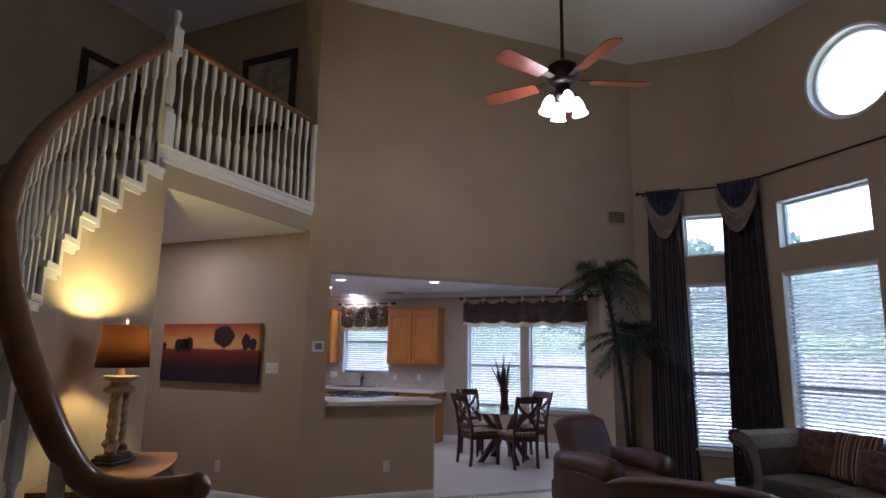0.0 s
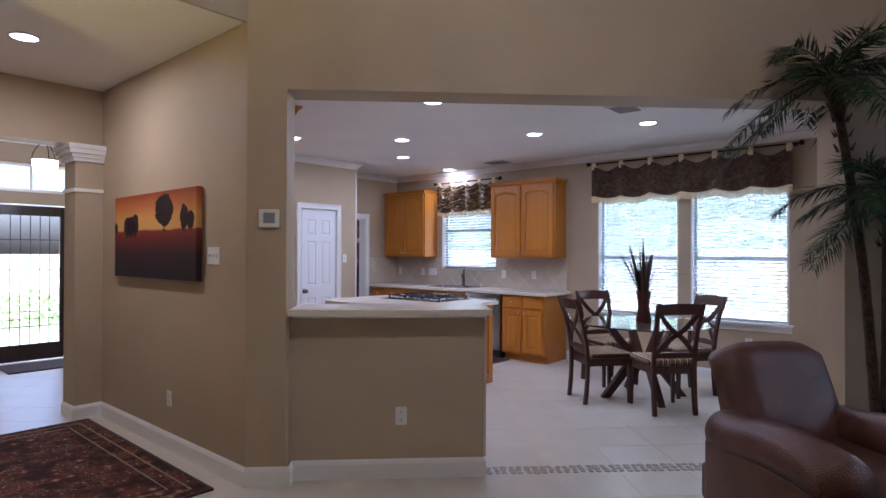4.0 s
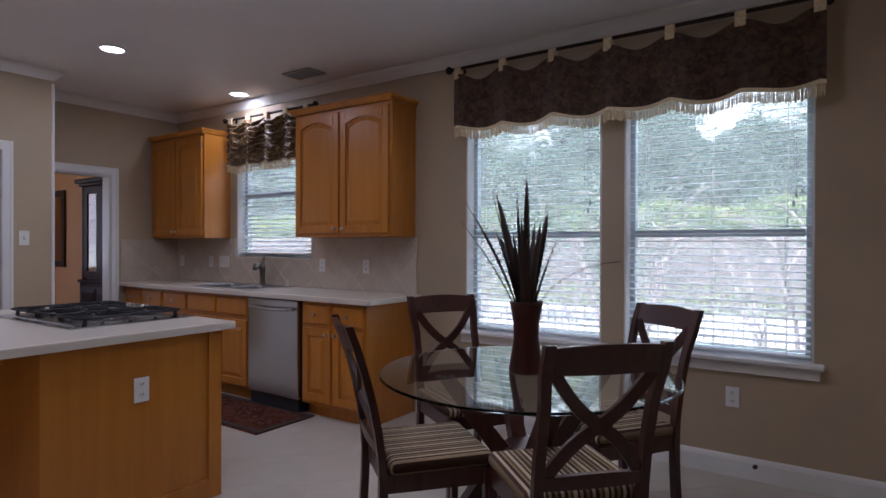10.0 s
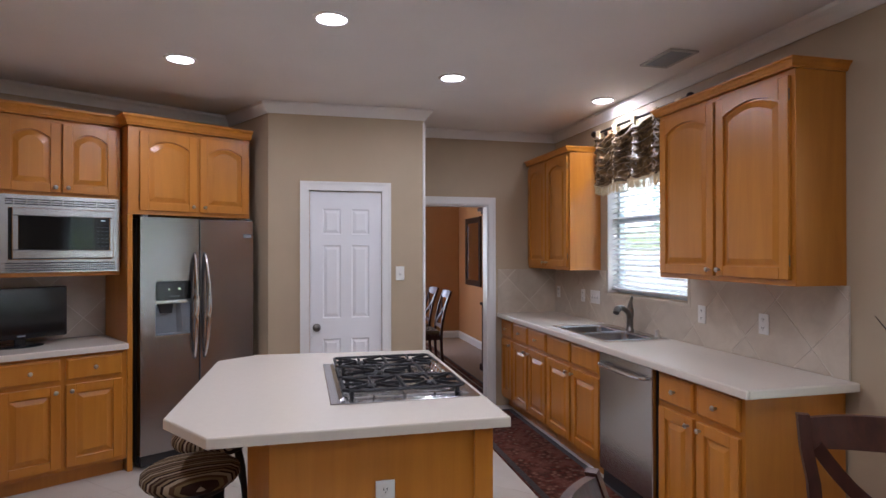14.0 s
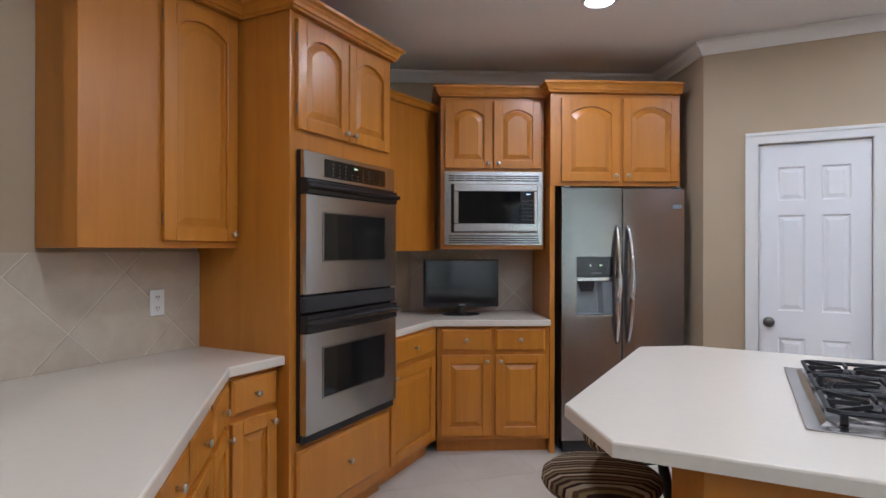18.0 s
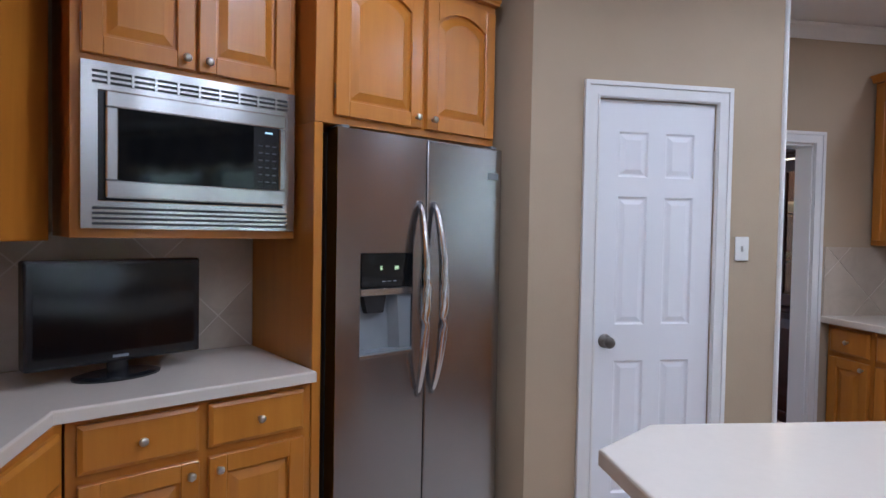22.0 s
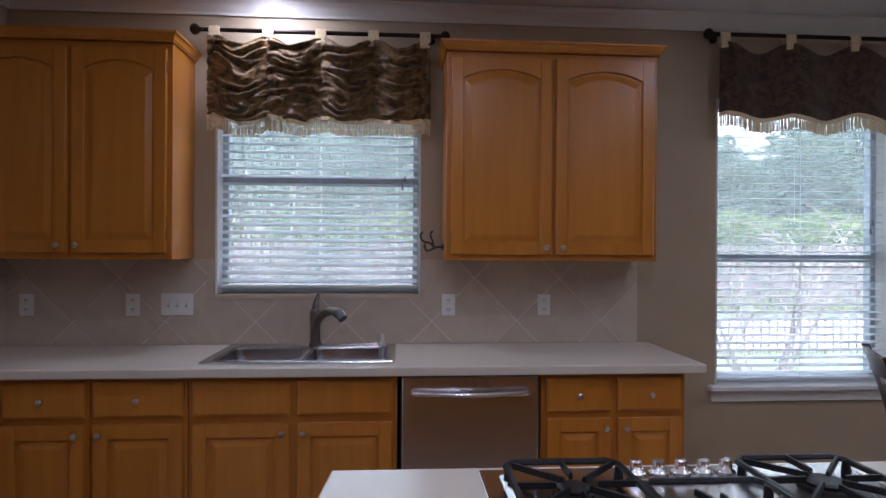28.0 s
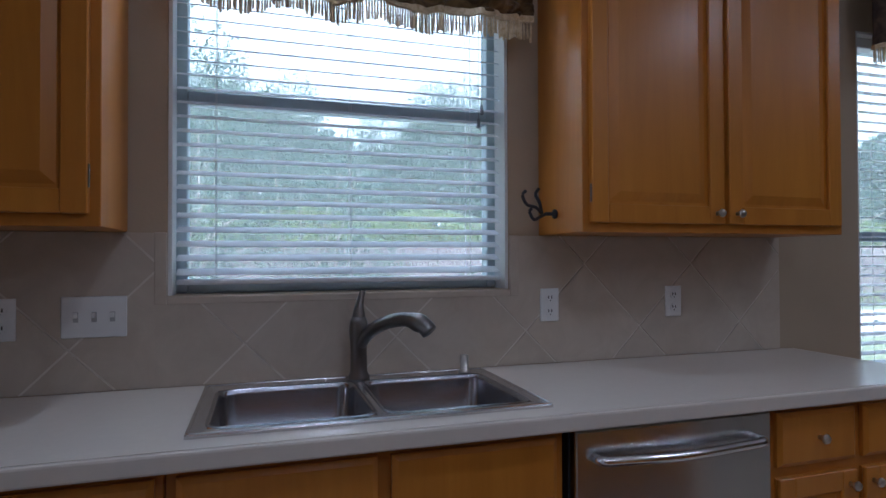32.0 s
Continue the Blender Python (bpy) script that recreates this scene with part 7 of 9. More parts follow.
vent("ceiling_vent", "white louvred ceiling vent near the breakfast table", pose(-2.03, 7.545, KC, 0, 0, 0), 0.26, 0.31, 6, TRIM, VENTG)
vent("ceiling_vent", "white louvred ceiling vent near the sink window", pose(-4.74, 9.355, KC), 0.32, 0.20, 7, VENTG, GREYP)
vent("wall_vent", "tan louvred return vent high on the slanted wall", pose(*dg(7.05, PF - 0.001), 3.45) @ pose(0, 0, 0, 0, 0, 45) @ pose(0, 0, 0, -90, 0, 0), 0.30, 0.20, 6, WALL)

# runner before the sink
bm = B()
prism(bm, [(-6.95, 8.60), (-4.36, 8.58), (-4.36, 9.13), (-6.95, 9.13)], 0.0, 0.010, 0.003)
rg = solid("runner_rug", bm, RUG3, "red patterned runner before the sink cabinets", "rug")
for a, b, c, d in ((-6.95, -4.36, 8.60, 8.645), (-6.95, -4.36, 9.085, 9.13), (-4.405, -4.36, 8.645, 9.085), (-6.95, -6.905, 8.645, 9.085)):
    bm = B()
    box(bm, a, c, 0.0095, b, d, 0.0115)
    part("border", bm, RUGB, rg)

ds = thing("door_stop", "small dark door stop on the baseboard", "door stop", pose(-1.404, YW - 0.016, 0.09))
bm = B()
cyl(bm, (0, 0, 0), (0, -0.06, 0.01), 0.006, seg=10)
part("shaft", bm, PEWTER, ds)
bm = B()
cyl(bm, (0, -0.058, 0.010), (0, -0.075, 0.0125), 0.013, 0.012, 12)
part("tip", bm, BLACKM, ds)


# ---- stairs and gallery ----
RAIL = [(-0.565, 0.635, 1.252), (-0.694, 0.54, 1.245), (-0.768, 0.48, 1.273), (-0.81, 0.43, 1.353), (-0.897, 0.40, 1.491), (-1.067, 0.42, 1.674), (-1.34, 0.52, 1.874), (-1.58, 0.62, 2.12),
        (-1.95, 0.88, 2.46), (-2.46, 1.33, 2.92), (-2.88, 1.88, 3.47), (-3.08, 2.42, 4.02)]
LINE = catmull([(p[0], p[1], 0) for p in RAIL[2:-1]] + [(-3.095, 2.50, 0)], 14)
CUM = [0.0]
for a, b in zip(LINE, LINE[1:]):
    CUM.append(CUM[-1] + (b - a).length)


def on_line(s):
    """Plan point and left-hand normal at s metres along the stair's open edge."""
    s = min(max(s, 0.0), CUM[-1] - 1e-4)
    for i in range(len(CUM) - 1):
        if CUM[i + 1] >= s:
            f = (s - CUM[i]) / (CUM[i + 1] - CUM[i])
            p = LINE[i].lerp(LINE[i + 1], f)
            d = (LINE[i + 1] - LINE[i]).normalized()
            return p, Vector((-d.y, d.x, 0))
    return LINE[-1], Vector((1, 0, 0))


NST = 14
RISE = F2_TOP / 17
stairs = thing("staircase", "curved staircase with white balusters and a stained oak handrail", "staircase", kind="structure")
LEN = CUM[-1]
Z_FIRST = F2_TOP - RISE * (NST + 1)
SW = 1.05


def baluster_mesh(h):
    bm = B()
    q = 0.017
    box(bm, -q, -q, 0, q, q, h * 0.30, 0.002)
    lathe(bm, [(0.016, h * 0.30), (0.019, h * 0.315), (0.012, h * 0.335), (0.019, h * 0.40), (0.0165, h * 0.47), (0.010, h * 0.60), (0.0085, h * 0.68), (0.014, h * 0.715), (0.010, h * 0.735), (0.016, h * 0.76)], 10)
    box(bm, -q * 0.92, -q * 0.92, h * 0.76, q * 0.92, q * 0.92, h, 0.002)
    return mesh_of("baluster", bm, TRIM)


BALM = baluster_mesh(0.86)
RAIL_PTS = catmull(RAIL[2:], 20)


def rail_z(x, y):
    return min(RAIL_PTS, key=lambda p: (p.x - x) ** 2 + (p.y - y) ** 2).z


for k in range(NST):
    s0, s1 = LEN * k / NST, LEN * (k + 1) / NST
    z1 = Z_FIRST + RISE * (k + 1)
    p0, n0 = on_line(s0)
    p1, n1 = on_line(s1)
    bm = B()
    pts = [p0 - n0 * 0.03, p1 - n1 * 0.03, p1 + n1 * SW, p0 + n0 * SW]
    hexa(bm, [(p.x, p.y, z1 - 0.035) for p in pts], [(p.x, p.y, z1) for p in pts])
    part("tread", bm, TRIM, stairs)
    bm = B()
    d = (p1 - p0).normalized()
    pts = [p0 + n0 * 0.0, p0 + d * 0.018, p0 + d * 0.018 + n0 * SW, p0 + n0 * SW]
    hexa(bm, [(p.x, p.y, z1 - RISE) for p in pts], [(p.x, p.y, z1 - 0.036) for p in pts])
    part("riser", bm, TRIM, stairs)
    # stepped white bracket trim on the open side
    bm = B()
    pts = [p0 - n0 * 0.018, p1 - n1 * 0.018, p1, p0]
    hexa(bm, [(p.x, p.y, z1 - 0.085) for p in pts], [(p.x, p.y, z1 - 0.036) for p in pts])
    q0 = p0 + d * 0.05
    pts = [p0 - n0 * 0.019, q0 - n0 * 0.019, q0, p0]
    hexa(bm, [(p.x, p.y, z1 - RISE - 0.05) for p in pts], [(p.x, p.y, z1 - 0.084) for p in pts])
    part("bracket_trim", bm, TRIM, stairs)
    # tan wall below the step
    bm = B()
    pts = [p0, p1, p1 + n1 * 0.09, p0 + n0 * 0.09]
    hexa(bm, [(p.x, p.y, 0.0) for p in pts], [(p.x, p.y, z1 - 0.037) for p in pts])
    part("stair_wall", bm, WALL, stairs)
    for f in (0.28, 0.78):
        p, n = on_line(s0 + (s1 - s0) * f)
        hz = rail_z(p.x, p.y) - 0.02 - z1
        sc = Matrix.Diagonal((1, 1, hz / 0.86, 1))
        same_part("baluster", BALM, stairs, pose(p.x + n.x * 0.02, p.y + n.y * 0.02, z1, 0, 0, math.degrees(math.atan2(n.y, n.x))) @ sc)
bm = B()
pts = catmull(RAIL, 7)
tube(bm, pts, 0.042, 14, flat=0.85)
# the rail ends in a plain rounded nose
lathe(bm, [(0.0415, 0.0), (0.040, 0.014), (0.033, 0.028), (0.020, 0.038), (0.003, 0.043)], 14, Matrix.Translation(RAIL[0]) @ (Vector(RAIL[0]) - Vector(RAIL[1])).to_track_quat('Z', 'Y').to_matrix().to_4x4())
part("handrail", bm, OAKRAIL, stairs, "stained oak handrail", smooth=True)
bm = B()
NWX, NWY = -0.60, 0.61
box(bm, NWX - 0.045, NWY - 0.045, 0.0, NWX + 0.045, NWY + 0.045, 0.42, 0.004)
lathe(bm, [(0.045, 0.42), (0.05, 0.45), (0.03, 0.48), (0.045, 0.62), (0.036, 0.9), (0.028, 1.12), (0.04, 1.17), (0.03, 1.215)], 18, None, NWX, NWY)
part("newel_post", bm, TRIM, stairs, smooth=False)


def newel(x, y, z, h):
    ob = thing("newel_post", "white turned newel post at the gallery", "newel post", pose(x, y, z), kind="structure")
    bm = B()
    q = 0.048
    box(bm, -q, -q, 0, q, q, h * 0.24, 0.004)
    lathe(bm, [(0.045, h * 0.24), (0.05, h * 0.26), (0.032, h * 0.29), (0.044, h * 0.38), (0.036, h * 0.52), (0.03, h * 0.60), (0.04, h * 0.63), (0.046, h * 0.66)], 18)
    box(bm, -q, -q, h * 0.66, q, q, h * 0.86, 0.004)
    lathe(bm, [(0.03, h * 0.86), (0.035, h * 0.88), (0.022, h * 0.90), (0.038, h * 0.95), (0.03, h * 0.99), (0.006, h)], 18)
    part("post", bm, TRIM, ob)
    return ob


newel(-3.10, 2.50, 3.19, 1.18)
gal = thing("gallery_railing", "white gallery balustrade with a stained oak rail", "railing", kind="structure")
bm = B()
prism(bm, [(-3.085, 2.44), (-3.085, 4.47), (-3.19, 4.47), (-3.19, 2.44)], 3.172, 3.205, 0.006)
prism(bm, [(-3.098, 2.44), (-3.098, 4.465), (-3.12, 4.465), (-3.12, 2.44)], 3.10, 3.171, 0.004)
prism(bm, [(-3.11, 2.44), (-3.11, 4.46), (-3.12, 4.46), (-3.12, 2.44)], 3.07, 3.099)
part("shoe_trim", bm, TRIM, gal)
bm = B()
tube(bm, [(-3.12, 2.53, 4.12), (-3.12, 4.44, 4.12)], 0.034, 14, flat=0.8)
part("handrail", bm, OAKRAIL, gal, "stained oak rail", smooth=True)
for i in range(16):
    same_part("baluster", BALM, gal, pose(-3.12, 2.63 + i * 0.111, 3.206) @ Matrix.Diagonal((1, 1, 1.03, 1)))
bm = B()
box(bm, -3.145, 4.40, 3.205, -3.095, 4.458, 4.13, 0.003)
part("half_post", bm, TRIM, gal)
bm = B()
prism(bm, [(-3.10, -3.6), (-3.10, 2.44), (-5.6, 2.44), (-5.6, -3.6)], 3.05, 3.19)
for v in bm.verts:
    if v.co.y < 0:
        v.co.y = 2.3
structure("floor_upper", bm, WALL, "upper landing floor edge", "floor")


def framed_picture(name, label, m, w, h, fr, frame_mat, pic_mat, fd=0.03):
    ob = thing(name, label, "picture", m)
    bm = B()
    for a, b, c, d in ((-w / 2, w / 2, -h / 2, -h / 2 + fr), (-w / 2, w / 2, h / 2 - fr, h / 2), (-w / 2, -w / 2 + fr, -h / 2 + fr, h / 2 - fr), (w / 2 - fr, w / 2, -h / 2 + fr, h / 2 - fr)):
        box(bm, a, -fd, c, b, -0.002, d, 0.005)
    part("frame", bm, frame_mat, ob)
    bm = B()
    box(bm, -w / 2 + fr - 0.005, -0.012, -h / 2 + fr - 0.005, w / 2 - fr + 0.005, -0.003, h / 2 - fr + 0.005)
    part("print", bm, pic_mat, ob)
    return ob


PRINT = cloth("botanical_print", (0.30, 0.27, 0.22), (0.55, 0.50, 0.42), 5, 0.6, 0)
framed_picture("framed_picture", "dark framed botanical print upstairs", pose(-3.84, 4.458, 4.62), 0.82, 0.98, 0.09, DARKWOOD, PRINT)
framed_picture("framed_picture", "dark framed print on the upstairs wall", pose(-5.598, 3.72, 4.60, 0, 0, 90), 0.8, 0.8, 0.09, DARKWOOD, PRINT)
vent("ceiling_vent", "white louvred vent in the high ceiling", pose(-2.9, 3.2, LC, 0, 0, 0), 0.35, 0.25)

# ---- landscape canvas ----
cv = thing("canvas_painting", "unframed canvas of dark trees on a red hill at sunset", "painting", pose(-4.40, 4.458, 1.58))
bm = B()
box(bm, -0.72, -0.045, -0.325, 0.72, -0.002, 0.325, 0.003)
m_, nt, b_ = nmat("sunset_canvas")
v = coords(nt)
sep = nt.nodes.new("ShaderNodeSeparateXYZ")
nt.links.new(v, sep.inputs[0])
mp = nt.nodes.new("ShaderNodeMapRange")
mp.inputs["From Min"].default_value = -0.325
mp.inputs["From Max"].default_value = 0.325
add = nt.nodes.new("ShaderNodeMath")
add.operation = 'MULTIPLY_ADD'
add.inputs[1].default_value = 0.05
nt.links.new(noise_tex(nt, v, 5, 5), add.inputs[0])
nt.links.new(sep.outputs[2], mp.inputs["Value"])
nt.links.new(mp.outputs[0], add.inputs[2])
col = ramp(nt, add.outputs[0], [(0.06, (0.014, 0.010, 0.018)), (0.32, (0.030, 0.009, 0.016)), (0.50, (0.14, 0.016, 0.010)), (0.58, (0.22, 0.030, 0.016)), (0.60, (0.62, 0.34, 0.085)), (0.74, (0.62, 0.31, 0.07)), (0.88, (0.48, 0.15, 0.028)), (1.02, (0.30, 0.06, 0.016))])
nt.links.new(col, b_.inputs["Base Color"])
b_.inputs["Roughness"].default_value = 0.55
bump(nt, b_, noise_tex(nt, v, 300, 2), 0.25, 0.002)
part("canvas", bm, m_, cv)
TREEP = plain("painted_tree", (0.022, 0.010, 0.012), 0.6, 0, 0.4, 30)
rnd = random.Random(3)
for cx, cz, rx, rz, st in ((0.22, 0.185, 0.150, 0.115, 0.045), (-0.46, 0.075, 0.062, 0.075, 0.02), (-0.375, 0.08, 0.058, 0.082, 0.02), (-0.295, 0.09, 0.058, 0.085, 0.02), (0.54, 0.125, 0.060, 0.085, 0.02), (0.635, 0.10, 0.055, 0.062, 0.015), (-0.685, 0.07, 0.030, 0.045, 0.015)):
    bm = B()
    ring = []
    for i in range(40):
        t = 2 * math.pi * i / 40
        k = 1 + 0.07 * rnd.uniform(-1, 1) + 0.06 * math.sin(5 * t + cx * 9)
        ring.append((cx + rx * k * math.cos(t), cz + rz * k * math.sin(t)))
    slab_xz(bm, ring, -0.0468, -0.0452)
    for dx in (-0.012, 0.014):
        slab_xz(bm, [(cx + dx - 0.005, cz - rz - st), (cx + dx + 0.005, cz - rz - st), (cx + dx + 0.003, cz - rz * 0.7), (cx + dx - 0.003, cz - rz * 0.7)], -0.0466, -0.0452)
    part("painted_tree", bm, TREEP, cv)


# ---- chest and lamp ----
ct = thing("chest_of_drawers", "bow-front chest with warm wooden top and dark carved drawers", "chest", pose(-2.43, 1.89, 0, 0, 0, 123.5) @ Matrix.Diagonal((1, 1, 0.984, 1)))
def bow(x, w, k):
    return -0.225 + k * (2 * x / w) ** 2
def bow_slab(bm, w, z0, z1, out, back=0.225, k=0.09):
    n = 12
    pts = [(-w / 2 + w * i / n, bow(-w / 2 + w * i / n, w, k) - out) for i in range(n + 1)] + [(w / 2, back), (-w / 2, back)]
    prism(bm, pts, z0, z1)
bm = B()
bow_slab(bm, 1.08, 0.06, 0.905, 0.0)
part("carcass", bm, CHESTW, ct)
bm = B()
bow_slab(bm, 1.14, 0.905, 0.94, 0.025, 0.235)
part("top", bm, CHESTW, ct)
for z0, z1 in ((0.10, 0.335), (0.36, 0.595), (0.62, 0.83)):
    for x0, x1 in (((-0.51, -0.015), (0.015, 0.51)) if z0 > 0.6 else ((-0.51, 0.51),)):
        bm = B()
        n = 12
        pts = [(x0 + (x1 - x0) * i / n, bow(x0 + (x1 - x0) * i / n, 1.08, 0.09) - 0.014) for i in range(n + 1)]
        pts += [(x, y + 0.013) for x, y in pts[::-1]]
        prism(bm, pts, z0, z1)
        dr = part("drawer", bm, CHESTD, ct, "dark carved drawer front")
        xm = (x0 + x1) / 2
        bm = B()
        for i in range(6):
            t = 2 * math.pi * i / 6
            for rr_ in (0.05, 0.085):
                cx, cz = xm + rr_ * 1.6 * math.cos(t), (z0 + z1) / 2 + rr_ * math.sin(t) * 0.8
                lathe(bm, [(0.022, 0.0), (0.016, 0.006), (0.004, 0.008)], 8, Matrix.Translation((cx, bow(cx, 1.08, 0.09) - 0.013, cz)) @ pose(0, 0, 0, 90, 0, 0))
        part("carving", bm, CHESTD, dr)["kind"] = "stuff"
        bm = B()
        lathe(bm, [(0.012, 0.0), (0.01, 0.012), (0.017, 0.02), (0.012, 0.028)], 10, Matrix.Translation((xm, bow(xm, 1.08, 0.09) - 0.014, (z0 + z1) / 2)) @ pose(0, 0, 0, 90, 0, 0))
        part("pull", bm, BRONZE, dr)
for sx in (-1, 1):
    for y in (-0.08, 0.18):
        bm = B()
        box(bm, sx * 0.50 - 0.03, y - 0.03, 0, sx * 0.50 + 0.03, y + 0.03, 0.06, 0.004)
        part("foot", bm, DARKWOOD, ct)

lp = thing("table_lamp", "table lamp with twisted cream columns and a lit brown drum shade", "lamp", pose(-2.65, 2.0, 0.9252, 0, 0, 110))
bm = B()
for z0, z1, g in ((0, 0.018, 0.0), (0.018, 0.04, 0.012), (0.04, 0.055, 0.022)):
    prism(bm, [(-0.125 + g, -0.075 + g), (-0.06, -0.09 + g), (0.06, -0.09 + g), (0.125 - g, -0.075 + g), (0.125 - g, 0.075 - g), (-0.125 + g, 0.075 - g)], z0, z1, 0.003)
part("base", bm, DARKWOOD, lp, "dark scalloped base")
for cx, cy in ((-0.046, -0.018), (0.046, -0.018), (0.0, 0.038)):
    bm = B()
    n, seg = 60, 12
    prev = None
    for i in range(n + 1):
        t = i / n
        z = 0.055 + 0.37 * t
        r = 0.020
        ox = 0.0
        if t < 0.22:
            u = t / 0.22
            r = 0.020 + 0.014 * math.sin(math.pi * u)
            ox = 0.018 * math.sin(2 * math.pi * u)
        row = []
        for k in range(seg):
            a = 2 * math.pi * k / seg
            rr_ = r * (1 + (0.16 * math.cos(3 * (a - z * 38)) if t > 0.24 else 0))
            row.append(bm.verts.new((cx + ox * (1 if cx >= 0 else -1) + rr_ * math.cos(a), cy + rr_ * math.sin(a), z)))
        if prev:
            for k in range(seg):
                bm.faces.new((prev[k], prev[(k + 1) % seg], row[(k + 1) % seg], row[k]))
        prev = row
    part("column", bm, CARVED, lp, "twisted antique cream column", smooth=True)
bm = B()
lathe(bm, [(0.085, 0.42), (0.095, 0.435), (0.085, 0.452), (0.06, 0.465), (0.055, 0.485), (0.10, 0.51), (0.104, 0.522), (0.02, 0.525), (0.014, 0.58)], 24)
part("capital", bm, CARVED, lp, smooth=True)
bm = B()
lathe(bm, [(0.014, 0.52), (0.014, 0.62)], 12)
lathe(bm, [(0.004, 0.62), (0.004, 0.855), (0.010, 0.86), (0.012, 0.875), (0.004, 0.885)], 10)
part("stem", bm, NICKEL, lp)
bm = B()
n = 40
rings = []
for r, z in ((0.192, 0.575), (0.163, 0.835), (0.160, 0.835), (0.189, 0.575)):
    rings.append([bm.verts.new((r * math.cos(2 * math.pi * i / n), r * 0.72 * math.sin(2 * math.pi * i / n), z)) for i in range(n)])
for a, b in zip(rings, rings[1:] + rings[:1]):
    for i in range(n):
        bm.faces.new((a[i], a[(i + 1) % n], b[(i + 1) % n], b[i]))
msh, nts, bs = nmat("lamp_shade_cloth")
nts.nodes.remove(bs)
df = nts.nodes.new("ShaderNodeBsdfDiffuse")
df.inputs["Color"].default_value = (0.11, 0.048, 0.018, 1)
tl = nts.nodes.new("ShaderNodeBsdfTranslucent")
wv = noise_tex(nts, coords(nts, (30, 30, 220)), 3, 3)
nts.links.new(ramp(nts, wv, [(0.3, (0.085, 0.050, 0.022)), (0.7, (0.13, 0.080, 0.037))]), tl.inputs["Color"])
ms = nts.nodes.new("ShaderNodeMixShader")
ms.inputs[0].default_value = 0.6
nts.links.new(df.outputs[0], ms.inputs[1])
nts.links.new(tl.outputs[0], ms.inputs[2])
nts.links.new(ms.outputs[0], nts.nodes["Material Output"].inputs["Surface"])
part("shade", bm, msh, lp, "brown drum shade", smooth=True)
bm = B()
lathe(bm, [(0.012, 0.64), (0.028, 0.67), (0.030, 0.70), (0.018, 0.73), (0.003, 0.74)], 14)
part("bulb", bm, emit("warm_bulb", (1.0, 0.62, 0.22), 6), lp)
light_point("table_lamp_glow", (-2.65, 2.0, 0.925 + 0.775), TABLE_LAMP, (1.0, 0.73, 0.17), 0.03)

# ---- ceiling fan ----
FZ = 3.82
FH = (LC - FZ) / 1.06
fan = thing("ceiling_fan", "dark bronze ceiling fan with cherry blades and four lit glass shades", "ceiling fan", pose(-0.22, 3.86, FZ) @ Matrix.Scale(1.06, 4))
bm = B()
cyl(bm, (0, 0, 0.14), (0, 0, FH - 0.05), 0.014, seg=12)
part("downrod", bm, BRONZE, fan)
bm = B()
lathe(bm, [(0.07, FH - 0.002), (0.068, FH - 0.04), (0.03, FH - 0.08), (0.016, FH - 0.085)], 20)
part("canopy", bm, BRONZE, fan, smooth=True)
bm = B()
lathe(bm, [(0.02, 0.19), (0.035, 0.17), (0.09, 0.15), (0.125, 0.12), (0.13, 0.06), (0.115, 0.04), (0.11, 0.0), (0.08, -0.02), (0.06, -0.03), (0.055, -0.09), (0.07, -0.10), (0.05, -0.13), (0.01, -0.135)], 28)
part("motor", bm, BRONZE, fan, smooth=True)
for k in range(5):
    a = 26 + 72 * k
    R = pose(0, 0, 0.01, 0, 0, a) @ pose(0, 0, 0, 13, 0, 0)
    bm = B()
    n = 14
    tp = []
    for i in range(n + 1):
        u = i / n
        x = 0.22 + 0.46 * u
        hw = 0.052 + 0.022 * math.sin(u * math.pi * 0.55) if u < 0.93 else (0.052 + 0.0218) * (1 - ((u - 0.93) / 0.07) ** 2 * 0.45)
        tp.append((x, hw))
    pts = [(x, -h) for x, h in tp] + [(x, h) for x, h in tp[::-1]]
    prism(bm, pts, -0.004, 0.004)
    bl = part("blade", bm, BLADE, fan, "cherry veneer blade", m=R)
    bm = B()
    hexa(bm, [(0.09, -0.022, 0.004), (0.24, -0.03, 0.004), (0.24, 0.03, 0.004), (0.09, 0.022, 0.004)], [(0.09, -0.018, 0.014), (0.24, -0.026, 0.012), (0.24, 0.026, 0.012), (0.09, 0.018, 0.014)])
    box(bm, 0.235, -0.018, 0.0045, 0.30, 0.018, 0.011, 0.003)
    part("blade_iron", bm, BRONZE, bl)
for k in range(4):
    a = radians(30 + 90 * k)
    d = Vector((math.cos(a), math.sin(a), 0))
    bm = B()
    tube(bm, catmull([(0, 0, -0.09), d * 0.06 + Vector((0, 0, -0.085)), d * 0.095 + Vector((0, 0, -0.10)), d * 0.10 + Vector((0, 0, -0.13))], 5), 0.009, 8)
    ar = part("light_arm", bm, BRONZE, fan, smooth=True)
    bm = B()
    q = Matrix.Translation(d * 0.10 + Vector((0, 0, -0.12))) @ (-(Vector((0, 0, 1)) - d * 0.25)).to_track_quat('Z', 'Y').to_matrix().to_4x4()
    lathe(bm, [(0.022, 0.0), (0.034, 0.02), (0.046, 0.06), (0.050, 0.09), (0.047, 0.105), (0.062, 0.14), (0.060, 0.142), (0.044, 0.106), (0.046, 0.09), (0.03, 0.03)], 20, q)
    part("glass_shade", bm, FROST, ar, "lit frosted glass bell", smooth=True)
light_point("fan_light_glow", (-0.22, 3.86, FZ - 0.35), FAN_POWER * 1.3, (1.0, 0.82, 0.58), 0.10)


